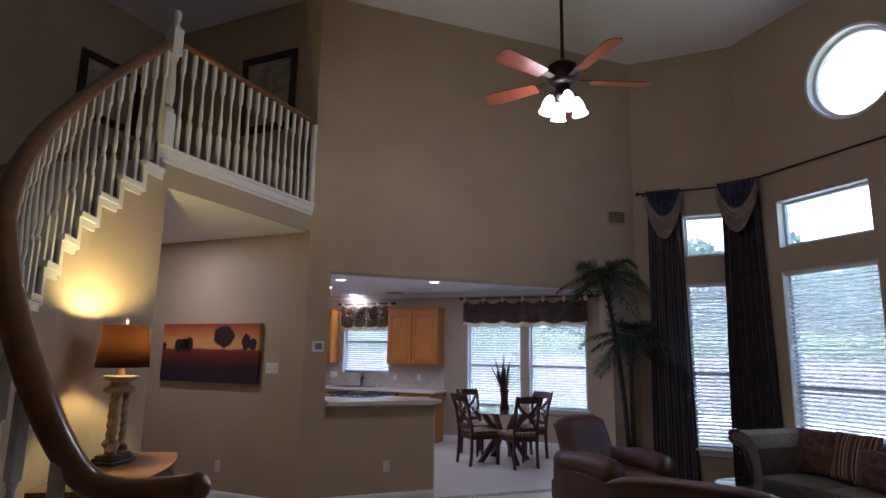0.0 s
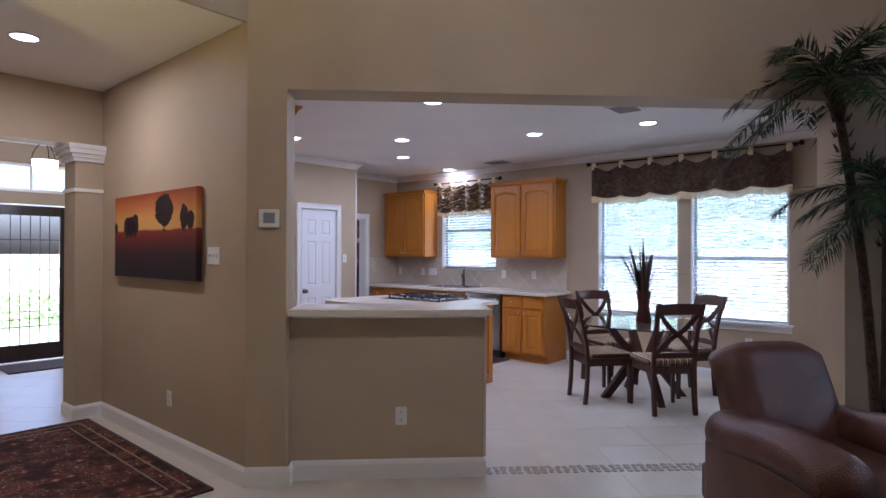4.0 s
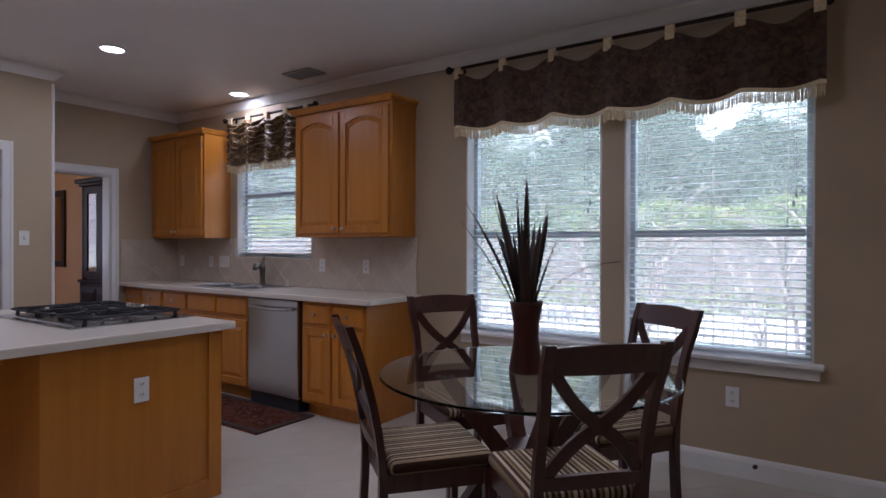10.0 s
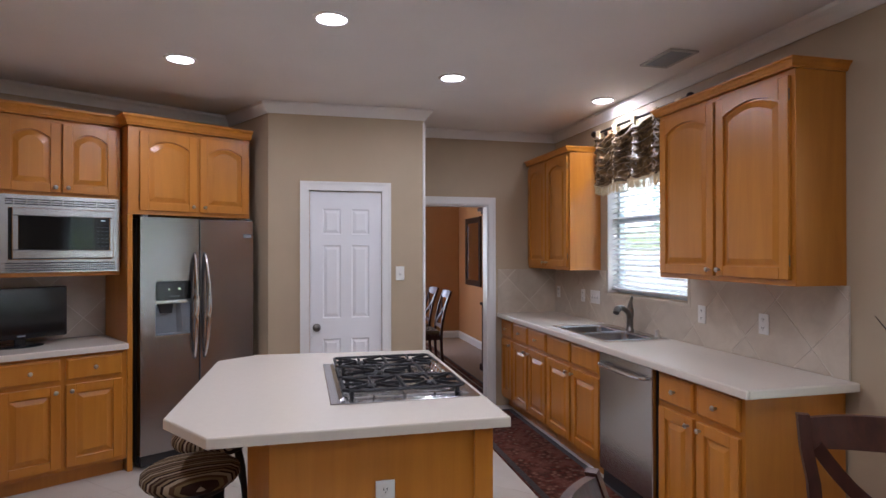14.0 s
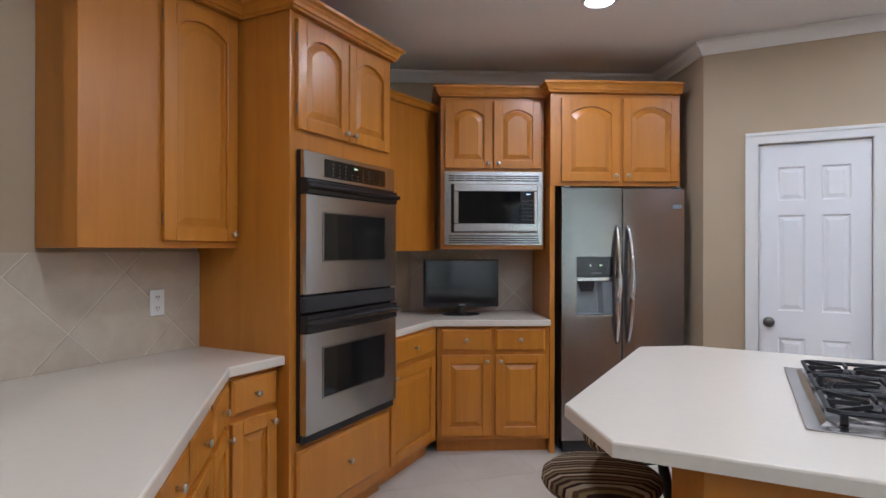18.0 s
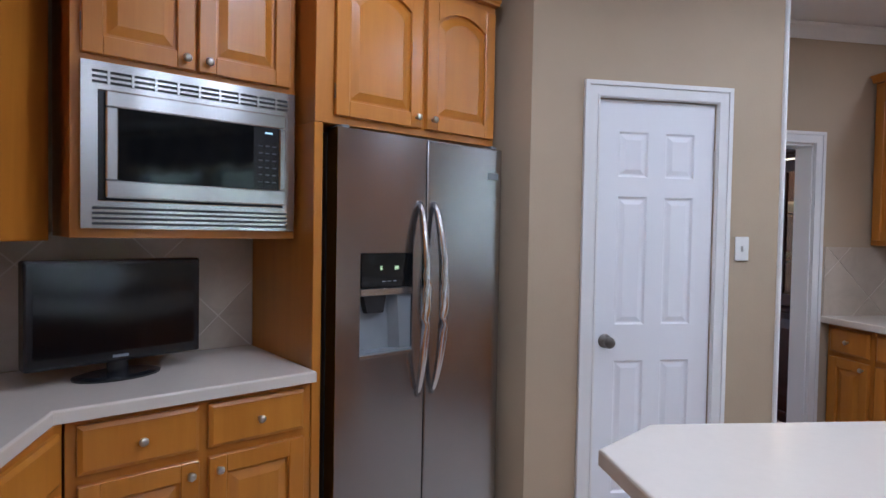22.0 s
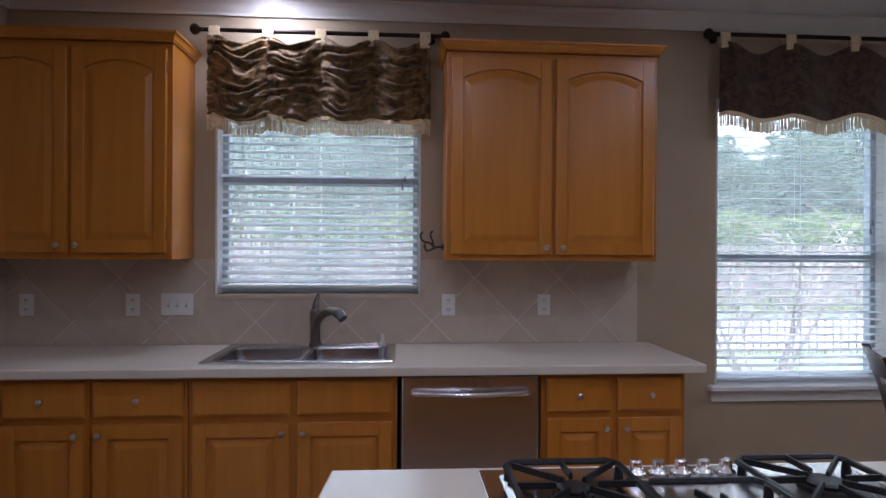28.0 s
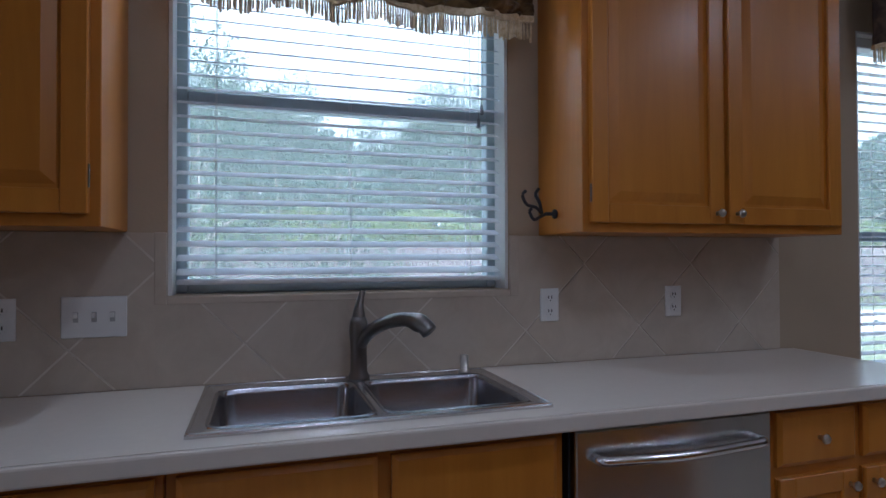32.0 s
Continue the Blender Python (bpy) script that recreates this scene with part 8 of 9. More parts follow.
# ---- leather seats ----
def club_chair(m, label, wide=0.92):
    ch = thing("club_chair", label, "armchair", m, "leather club chairs")
    w, d = wide, 0.98
    aw = 0.20
    bm = B()
    box(bm, -w / 2 + 0.04, -d / 2 + 0.05, 0.09, w / 2 - 0.04, d / 2 - 0.06, 0.30, 0.03, 3)
    part("frame", bm, LEATHER, ch, smooth=True)
    bm = B()
    box(bm, -w / 2 + aw - 0.01, -d / 2 - 0.01, 0.29, w / 2 - aw + 0.01, d / 2 - 0.22, 0.47, 0.055, 4)
    for v in bm.verts:
        if v.co.z > 0.40:
            v.co.z += 0.02 * max(0, 1 - (v.co.x / (w / 2 - aw)) ** 2)
    st = part("seat_cushion", bm, LEATHER, ch, smooth=True)
    bm = B()
    zc = 0.455
    x0 = w / 2 - aw - 0.012
    tube(bm, [(-x0, -d / 2 + 0.03, zc), (-x0, -d / 2 - 0.012, zc - 0.01), (x0, -d / 2 - 0.012, zc - 0.01), (x0, -d / 2 + 0.03, zc)], 0.007, 6)
    part("piping", bm, LEATHER, st)
    for sx in (-1, 1):
        bm = B()
        n, seg = 14, 18
        prev = None
        for i in range(n + 1):
            t = i / n
            y = -d / 2 - 0.02 + (d - 0.16) * t
            r = 0.135 - 0.012 * t
            if i == 0:
                r *= 0.86
            zc = 0.50 + 0.035 * math.sin(math.pi * min(1, t * 1.2))
            row = [bm.verts.new((sx * (w / 2 - 0.115) + r * 1.0 * math.cos(2 * math.pi * k / seg), y, zc + r * 0.92 * math.sin(2 * math.pi * k / seg))) for k in range(seg)]
            if prev:
                for k in range(seg):
                    bm.faces.new((prev[k], prev[(k + 1) % seg], row[(k + 1) % seg], row[k]))
            else:
                bm.faces.new(row[::-1])
            prev = row
        bm.faces.new(prev)
        box(bm, sx * (w / 2 - 0.115) - 0.105, -d / 2 + 0.0, 0.09, sx * (w / 2 - 0.115) + 0.105, d / 2 - 0.14, 0.46, 0.025, 3)
        part("arm", bm, LEATHER, ch, smooth=True)
    bm = B()
    nx, nz = 18, 14
    def bk(u, t, front):
        z = 0.32 + 0.60 * t
        hw = (w / 2 - 0.115) * (1.0 + 0.06 * math.sin(math.pi * t))
        x = (u - 0.5) * 2 * hw
        lean = 0.20 * t
        dep = 0.115 * (1 - 0.35 * t) * (1 - abs(2 * u - 1) ** 6)
        drop = 0.06 * abs(2 * u - 1) ** 4 * t
        roll = 0.05 * max(0, t - 0.75) / 0.25
        y = d / 2 - 0.27 + lean
        return (x, y + (-dep + 0.0 if front else dep * 0.8 + roll), z - drop)
    F = [[bm.verts.new(bk(i / nx, k / nz, True)) for k in range(nz + 1)] for i in range(nx + 1)]
    K = [[bm.verts.new(bk(i / nx, k / nz, False)) for k in range(nz + 1)] for i in range(nx + 1)]
    for i in range(nx):
        for k in range(nz):
            bm.faces.new((F[i][k], F[i + 1][k], F[i + 1][k + 1], F[i][k + 1]))
            bm.faces.new((K[i][k], K[i][k + 1], K[i + 1][k + 1], K[i + 1][k]))
    top = []
    for i in range(nx + 1):
        mid = (F[i][nz].co + K[i][nz].co) / 2 + Vector((0, 0, 0.035 * (1 - abs(2 * i / nx - 1) ** 4)))
        top.append(bm.verts.new(mid))
    for i in range(nx):
        bm.faces.new((F[i][nz], F[i + 1][nz], top[i + 1], top[i]))
        bm.faces.new((top[i], top[i + 1], K[i + 1][nz], K[i][nz]))
        bm.faces.new((F[i][0], K[i][0], K[i + 1][0], F[i + 1][0]))
    for i in (0, nx):
        for k in range(nz):
            bm.faces.new((F[i][k], F[i][k + 1], K[i][k + 1], K[i][k]))
        bm.faces.new((F[i][nz], top[i], K[i][nz]))
    bkp = part("backrest", bm, LEATHER, ch, smooth=True)
    for fx in (0.36, 0.64):
        bm = B()
        tube(bm, [tuple(Vector(bk(fx, k / nz, False)) + Vector((0, 0.002, 0))) for k in range(nz + 1)], 0.0035, 6)
        part("seam", bm, LEATHER, bkp)
    for sx in (-1, 1):
        for y in (-d / 2 + 0.10, d / 2 - 0.14):
            bm = B()
            lathe(bm, [(0.022, 0.0), (0.032, 0.04), (0.034, 0.092)], 12, None, sx * (w / 2 - 0.11), y)
            part("foot", bm, DARKWOOD, ch)
    return ch


club_chair(pose(*ARM1[:2], 0, 0, 0, ARM1[2]), "brown leather club chair with rolled arms near the opening", 0.92)
club_chair(pose(*ARM2[:2], 0, 0, 0, ARM2[2]) @ Matrix.Diagonal((1, 1, 0.955, 1)), "wide brown leather chair turned towards the coffee table", 1.35)

# ---- sofa ----
sf = thing("sofa", "dark olive sofa with scrolled wood-trimmed arms and loose cushions", "sofa", pose(*SOFA_AT, 0, 0, 0, -45))
bm = B()
box(bm, -1.0, -0.42, 0.12, 1.0, 0.36, 0.30, 0.02, 2)
part("frame", bm, SOFA, sf)
for sx in (-1, 0, 1):
    bm = B()
    box(bm, sx * 0.64 - 0.317, -0.45, 0.30, sx * 0.64 + 0.317, 0.2, 0.47, 0.045, 3)
    part("seat_cushion", bm, SOFA, sf, smooth=True)
bm = B()
box(bm, -1.0, 0.2, 0.28, 1.0, 0.44, 0.84, 0.07, 4)
part("backrest", bm, SOFA, sf, smooth=True)
for sx in (-1, 1):
    bm = B()
    prof = [(0.0, 0.12), (0.02, 0.35), (0.05, 0.58), (0.13, 0.72), (0.22, 0.74), (0.27, 0.78), (0.25, 0.85), (0.16, 0.875), (0.04, 0.84), (-0.06, 0.72), (-0.09, 0.5), (-0.10, 0.12)]
    pts = [(sx * (0.98 + o), z) for o, z in prof]
    slab_xz(bm, pts, -0.45, 0.42)
    part("arm", bm, SOFA, sf)
    bm = B()
    tube(bm, catmull([(sx * (0.98 + o), -0.455, z) for o, z in prof[:8]], 4), 0.022, 8)
    part("arm_trim", bm, DARKWOOD, sf, "dark carved wood along the arm front")
    for y in (-0.38, 0.38):
        bm = B()
        lathe(bm, [(0.02, 0), (0.04, 0.05), (0.03, 0.12)], 10, None, sx * 0.95, y)
        part("foot", bm, DARKWOOD, sf)


def cushion(label, m, w, h, material, t=0.15):
    bm = B()
    n = 14
    for sgn in (-1, 1):
        g = []
        for i in range(n + 1):
            row = []
            for k in range(n + 1):
                u, v = 2 * i / n - 1, 2 * k / n - 1
                e = (max(0, (1 - u ** 2)) * max(0, (1 - v ** 2))) ** 0.42
                sc = 1 - 0.05 * (abs(u * v))
                row.append(bm.verts.new((u * w / 2 * (1 - 0.06 * (1 - abs(v))) * sc, sgn * t / 2 * e, v * h / 2 * (1 - 0.06 * (1 - abs(u))) * sc)))
            g.append(row)
        for a, b in zip(g, g[1:]):
            for k in range(n):
                bm.faces.new((a[k], b[k], b[k + 1], a[k + 1]))
    bmesh.ops.remove_doubles(bm, verts=bm.verts, dist=0.0008)
    return solid("throw_pillow", bm, material, label, "pillow", m, "sofa cushions", smooth=True)


SM = pose(*SOFA_AT, 0, 0, 0, -45)
cushion("dark damask throw pillow against the sofa arm", SM @ pose(-0.70, 0.10, 0.70, -14, 0, 4), 0.46, 0.46, CUSH2)
cushion("striped throw pillow with fringe on the sofa", SM @ pose(-0.28, 0.04, 0.71, -18, 0, -3), 0.48, 0.48, CUSH1)
cushion("small dark damask throw pillow on the sofa", SM @ pose(0.02, -0.09, 0.66, -22, 3, 2), 0.42, 0.36, CUSH2)
cushion("striped throw pillow on the sofa", SM @ pose(0.48, 0.06, 0.70, -16, 0, 0), 0.46, 0.46, CUSH1)

# ---- coffee table ----
cf = thing("coffee_table", "oval glass-topped coffee table with dark wooden frame", "coffee table", pose(*COFFEE, 0, 0, 0, -45))
bm = B()
lathe(bm, [(0.98, 0.448), (1.0, 0.452), (1.0, 0.458), (0.98, 0.462)], 56, None, 0, 0, 0.74, 0.50)
part("glass_top", bm, GLASS, cf, "thick glass top").visible_shadow = False
bm = B()
box(bm, -0.42, -0.22, 0.40, 0.42, 0.22, 0.447, 0.006)
part("apron", bm, DARKWOOD, cf)
bm = B()
box(bm, -0.40, -0.20, 0.12, 0.40, 0.20, 0.145, 0.004)
part("shelf", bm, DARKWOOD, cf)
for sx in (-1, 1):
    for sy in (-1, 1):
        bm = B()
        box(bm, sx * 0.40 - 0.025, sy * 0.20 - 0.025, 0, sx * 0.40 + 0.025, sy * 0.20 + 0.025, 0.40, 0.004)
        part("leg", bm, DARKWOOD, cf)


# ---- rugs ----
def rug(name, label, pts, material, border_w=0.09):
    bm = B()
    prism(bm, pts, 0.0005, 0.011)
    ob = solid(name, bm, material, label, "rug")
    n = len(pts)
    cx, cy = sum(p[0] for p in pts) / n, sum(p[1] for p in pts) / n
    for i in range(n):
        a, b = Vector(pts[i]), Vector(pts[(i + 1) % n])
        d = (b - a).normalized()
        nn = Vector((-d.y, d.x))
        if nn.dot(Vector((cx, cy)) - a) < 0:
            nn = -nn
        for o0, o1, zz in ((0.0, 0.022, 0.0128), (border_w, border_w + 0.014, 0.0122), (border_w + 0.10, border_w + 0.112, 0.0122)):
            bm = B()
            q = [a + nn * o0 + d * o0, b + nn * o0 - d * o0, b + nn * o1 - d * o1, a + nn * o1 + d * o1]
            hexa(bm, [(p.x, p.y, 0.0105) for p in q], [(p.x, p.y, zz) for p in q])
            part("border", bm, RUGB if o0 == 0 else FRINGE_D, ob)
    return ob


FRINGE_D = cloth("rug_light_line", (0.16, 0.11, 0.07), (0.26, 0.19, 0.12), 40, 0.95)
rug("area_rug", "dark red patterned oriental rug in the hall", [(-3.22, 4.31), (-5.46, 4.33), (-5.46, 2.75), (-3.22, 2.75)], RUG1)
rug("area_rug", "black and gold patterned rug under the leather chairs", [(-1.18, 4.99), (-1.02, 6.02), (1.9, 6.9), (2.6, 4.4), (1.2, 3.6)][:1] + [(-0.2, 6.35), (1.9, 4.25), (0.9, 2.95)], RUG2)

# ---- palm ----
pl = thing("palm_tree", "artificial palm with two curved trunks in a dark pot", "potted palm", pose(*PALM_AT, 0))
bm = B()
lathe(bm, [(0.11, 0), (0.14, 0.02), (0.17, 0.26), (0.185, 0.28), (0.175, 0.30), (0.15, 0.27)], 24)
part("pot", bm, BRONZE, pl, smooth=True)
rnd = random.Random(11)
heads = []
for bx, by, tx, ty, h in ((0.0, 0.0, -0.23, -0.05, 2.58), (0.04, 0.02, 0.05, 0.0, 1.82)):
    pts = catmull([(bx, by, 0.24), (bx + (tx - bx) * 0.25, by, 0.24 + (h - 0.24) * 0.4), (bx + (tx - bx) * 0.6, by + (ty - by) * 0.5, 0.24 + (h - 0.24) * 0.72), (tx, ty, h)], 8)
    bm = B()
    rs = [0.030 - 0.006 * i / len(pts) + 0.003 * (i % 2) for i in range(len(pts))]
    rs = [r + (0.022 if i > len(pts) * 0.82 else 0) for i, r in enumerate(rs)]
    tube(bm, pts, rs, 10)
    for i in range(int(len(pts) * 0.75), len(pts)):
        for k in range(7):
            a = rnd.uniform(0, 6.28)
            p = pts[i] + Vector((math.cos(a), math.sin(a), 0)) * 0.04
            cyl(bm, p, p + Vector((math.cos(a) * 0.025, math.sin(a) * 0.025, 0.05)), 0.008, 0.002, 5)
    part("trunk", bm, TRUNKP, pl, smooth=False)
    heads.append(Vector((tx, ty, h)))
for hi, hd in enumerate(heads):
    nf = 18 if hi == 0 else 15
    for f in range(nf):
        az = 2 * math.pi * (f * 0.618 + rnd.uniform(-0.03, 0.03))
        up = 1.25 - 1.9 * f / nf + rnd.uniform(-0.35, 0.3)
        ln = rnd.uniform(0.55, 0.86) if hi == 0 else rnd.uniform(0.46, 0.78)
        d = Vector((math.cos(az), math.sin(az), 0))
        s = Vector((-d.y, d.x, 0))
        bm = B()
        pts = []
        n = 16
        for i in range(n + 1):
            t = i / n
            flat = math.cos(0.85 * max(0.0, up))
            pts.append(hd + d * (ln * t * (0.35 + 0.65 * flat) * (1 - 0.08 * t)) + Vector((0, 0, 0.02 + ln * (0.80 * up * t - (0.42 + 0.34 * max(up, 0)) * t * t))))
        tube(bm, pts, [0.006 * (1 - 0.8 * i / n) + 0.001 for i in range(n + 1)], 4)
        for i in range(2, n + 1):
            t = i / n
            for q in (0, 0.33, 0.66):
                p = pts[i - 1].lerp(pts[i], q)
                tg = (pts[i] - pts[i - 1]).normalized()
                ll = 0.21 * math.sin(math.pi * min(0.95, 0.14 + 0.84 * t)) ** 0.7 + 0.03
                for sg in (-1, 1):
                    e = p + (s * sg * rnd.uniform(0.55, 0.8) + tg * rnd.uniform(0.5, 0.75) + Vector((0, 0, -0.15 + rnd.uniform(-0.30, 0.28)))) * ll
                    mid = p.lerp(e, 0.42) + Vector((0, 0, 0.014))
                    wv = tg * 0.0085
                    v0, v1, v2, v3 = bm.verts.new(p), bm.verts.new(mid + wv), bm.verts.new(e), bm.verts.new(mid - wv)
                    bm.faces.new((v0, v1, v2, v3))
        fo = part("frond", bm, PALM, pl)

# ---- foyer and dining room ----
pn = thing("pendant_lantern", "bronze bell-jar pendant lantern, lit", "pendant light", pose(-7.6, 4.55, 2.87))
bm = B()
lathe(bm, [(0.06, -0.001), (0.055, -0.02), (0.01, -0.03), (0.008, -0.18)], 16)
for k in range(3):
    a = 2 * math.pi * k / 3
    tube(bm, catmull([(0, 0, -0.16), (0.06 * math.cos(a), 0.06 * math.sin(a), -0.20), (0.12 * math.cos(a), 0.12 * math.sin(a), -0.30), (0.13 * math.cos(a), 0.13 * math.sin(a), -0.38)], 5), 0.005, 6)
part("frame", bm, BRONZE, pn)
bm = B()
lathe(bm, [(0.02, -0.62), (0.06, -0.60), (0.11, -0.52), (0.13, -0.38), (0.126, -0.38), (0.105, -0.51), (0.05, -0.58)], 20)
part("glass_bell", bm, FROST, pn, smooth=True)
light_point("pendant_glow", (-7.6, 4.55, 2.15), 3, (1, 0.9, 0.75), 0.08)
bm = B()
box(bm, -8.85, 4.35, 0.0005, -8.2, 5.2, 0.014, 0.004)
solid("door_mat", bm, RUGB, "dark mat inside the front door", "mat")
# dining: framed mirror, china cabinet, chairs
framed_picture("wall_mirror", "dark framed mirror on the orange dining wall", pose(-10.78, 9.898, 1.55), 0.86, 1.12, 0.09, DARKWOOD, plain("mirror_silver", (0.85, 0.85, 0.85), 0.03, 1.0, 0.01))
CABWOOD = plain("china_cabinet_mahogany", (0.042, 0.013, 0.008), 0.5, 0, 0.35, 9, 0.12)
cc = thing("china_cabinet", "dark mahogany china cabinet with glass doors, lit inside", "cabinet", pose(-8.23, 9.896, 0))
bm = B()
box(bm, -0.63, -0.47, 0.08, 0.63, -0.002, 0.85, 0.006)
box(bm, -0.66, -0.49, 0, 0.66, -0.002, 0.08, 0.008)
box(bm, -0.65, -0.49, 0.85, 0.65, -0.002, 0.885, 0.008)
part("base", bm, CABWOOD, cc)
for x0 in (-0.61, -0.20, 0.21):
    bm = B()
    slab_xz(bm, [(x0, 0.14), (x0 + 0.40, 0.14), (x0 + 0.40, 0.80), (x0, 0.80)], -0.488, -0.470, [(x0 + 0.07, 0.21), (x0 + 0.33, 0.21), (x0 + 0.33, 0.73), (x0 + 0.07, 0.73)], -0.478)
    part("cupboard_door", bm, CABWOOD, cc)
bm = B()
box(bm, -0.60, -0.03, 0.885, 0.60, -0.002, 2.04)
part("back_panel", bm, CABWOOD, cc)
for x in (-0.61, 0.61):
    for y in (-0.42, -0.05):
        bm = B()
        box(bm, x - 0.025, y - 0.025, 0.886, x + 0.025, y + 0.025, 2.04, 0.005)
        part("post", bm, CABWOOD, cc)
    bm = B()
    box(bm, x - 0.003, -0.39, 0.89, x + 0.003, -0.08, 2.03)
    part("side_pane", bm, PANE, cc).visible_shadow = False
for z in (1.22, 1.62):
    bm = B()
    box(bm, -0.58, -0.36, z, 0.58, -0.032, z + 0.014, 0.003)
    part("shelf", bm, CABWOOD, cc)
bm = B()
box(bm, -0.66, -0.47, 2.042, 0.66, 0.0, 2.075, 0.006)
prism(bm, [(-0.70, -0.51), (0.70, -0.51), (0.70, -0.002), (-0.70, -0.002)], 2.075, 2.13, 0.018)
part("crown", bm, CABWOOD, cc)
for x0 in (-0.585, -0.193, 0.199):
    bm = B()
    ring_slab(bm, (x0, x0 + 0.386, 0.90, 2.03), (x0 + 0.075, x0 + 0.311, 0.99, 1.94), -0.440, -0.418)
    dr = part("glass_door", bm, CABWOOD, cc)
    bm = B()
    box(bm, x0 + 0.07, -0.431, 0.985, x0 + 0.316, -0.427, 1.945)
    part("pane", bm, PANE, dr).visible_shadow = False
light_point("china_cabinet_light", (-8.23, 9.70, 2.0), 0.7, (1.0, 0.72, 0.38), 0.03)
DISH = plain("glazed_cream_china", (0.72, 0.62, 0.45), 0.18)
for x, z, r in ((-8.55, 1.235, 0.085), (-8.28, 1.235, 0.07), (-8.02, 1.235, 0.09), (-8.50, 1.635, 0.07), (-8.22, 1.635, 0.085), (-7.95, 1.635, 0.07), (-8.4, 0.887, 0.1), (-8.0, 0.887, 0.09)):
    bm = B()
    lathe(bm, [(r * 0.45, 0), (r * 0.5, 0.012), (r * 0.8, r * 0.5), (r, r * 1.1), (r * 0.93, r * 1.1), (r * 0.7, r * 0.5), (r * 0.3, 0.02)], 18)
    solid("bowl", bm, DISH, "cream glazed bowl on the china cabinet shelf", "bowl", pose(x, 9.70, z), "china in the cabinet", smooth=True)
copy_thing(c_first, pose(-9.36, 8.72, 0, 0, 0, 0))
copy_thing(c_first, pose(-10.15, 8.72, 0, 0, 0, 3))
rug("area_rug", "dark red patterned rug in the dining room", [(-7.5, 7.3), (-11.2, 7.3), (-11.2, 9.2), (-7.5, 9.2)], RUG1)
# lamp added out of view to brighten the dining room
light_area("dining_fill_light", look((-11.70, 7.525, 1.5), (-9.0, 8.6, 1.2)), 1.1, DINING_POWER, (0.95, 0.97, 1.0), 'RECTANGLE', 1.5)


# ---- outdoors ----
# lawn colour lifted well above grass: its sunlit glare is put into it
GRASS = cloth("lawn", (0.13, 0.17, 0.08), (0.26, 0.29, 0.17), 9, 0.95, 0)
bm = B()
box(bm, -400, -400, -0.3, 400, 400, -0.16)
solid("ground", bm, GRASS, "lawn and garden ground around the house", "ground", kind="structure")
# paving added pale, to bounce daylight up to the kitchen ceiling
PATIO = paint("concrete", (0.55, 0.53, 0.49), 0.85, 0.08)
bm = B()
prism(bm, [(-9, 9.87), (6, 9.87), (6, 12.2), (-9, 12.2)], -0.158, -0.12)
# far strip stands in for the white glare of the sunlit lawn
prism(bm, [(-24, 15.6), (20, 15.6), (20, 19.3), (-24, 19.3)], -0.158, -0.13)
structure("pavement", bm, PATIO, "added pale paving: patio, and a strip standing in for sunlit lawn", "pavement")
# leaves paler than foliage: hedge sunlight and tree haze put into the colours
HEDGE = leaf_mat("hedge_leaf", (0.22, 0.29, 0.10), (0.34, 0.42, 0.17), 0.6, 0.5)
TREEL = leaf_mat("hazed_tree_leaf", (0.085, 0.13, 0.09), (0.14, 0.20, 0.14), 0.6, 0.5)
BRANCH = cloth("crape_bark", (0.26, 0.22, 0.19), (0.42, 0.37, 0.33), 8, 0.8, 0)
BRICKF = paint("fence_brick", (0.20, 0.165, 0.155), 0.85, 0.15, 20, 0.5)


def leaves(bm, n, place, size, rnd):
    for _ in range(n):
        p = place(rnd)
        a, b = Vector((rnd.gauss(0, 1), rnd.gauss(0, 1), rnd.gauss(0, 0.7))).normalized(), Vector((rnd.gauss(0, 1), rnd.gauss(0, 1), rnd.gauss(0, 1)))
        b = (b - a * a.dot(b)).normalized()
        s = size * rnd.uniform(0.6, 1.3)
        v = [bm.verts.new(p + a * s), bm.verts.new(p + b * s * 0.5), bm.verts.new(p - a * s), bm.verts.new(p - b * s * 0.5)]
        bm.faces.new(v)


rnd = random.Random(21)
# garden wall and clipped hedge over it
gw = thing("garden_wall", "pinkish brick garden wall below the hedge", "wall")
for i in range(16):
    bm = B()
    x = -26 + i * 3.0
    box(bm, x + 0.01, 20.4, -0.16, x + 2.99, 20.6, 1.56, 0.01)
    part("wall_section", bm, BRICKF, gw)
bm = B()
def hedge_place(r):
    x = r.uniform(-26, 22)
    t = r.random()
    if t < 0.55:
        return Vector((x, 20.85 + 0.12 * r.gauss(0, 1), r.uniform(1.3, 2.25) + 0.08 * math.sin(x * 3)))
    return Vector((x, r.uniform(20.8, 22.0), 2.25 + 0.12 * math.sin(x * 2.3) + r.gauss(0, 0.07)))
leaves(bm, 44000, hedge_place, 0.065, rnd)
box(bm, -26, 21.1, -0.16, 22, 21.9, 2.05)
solid("hedge", bm, HEDGE, "clipped green hedge behind the garden wall", "hedge", kind="stuff")


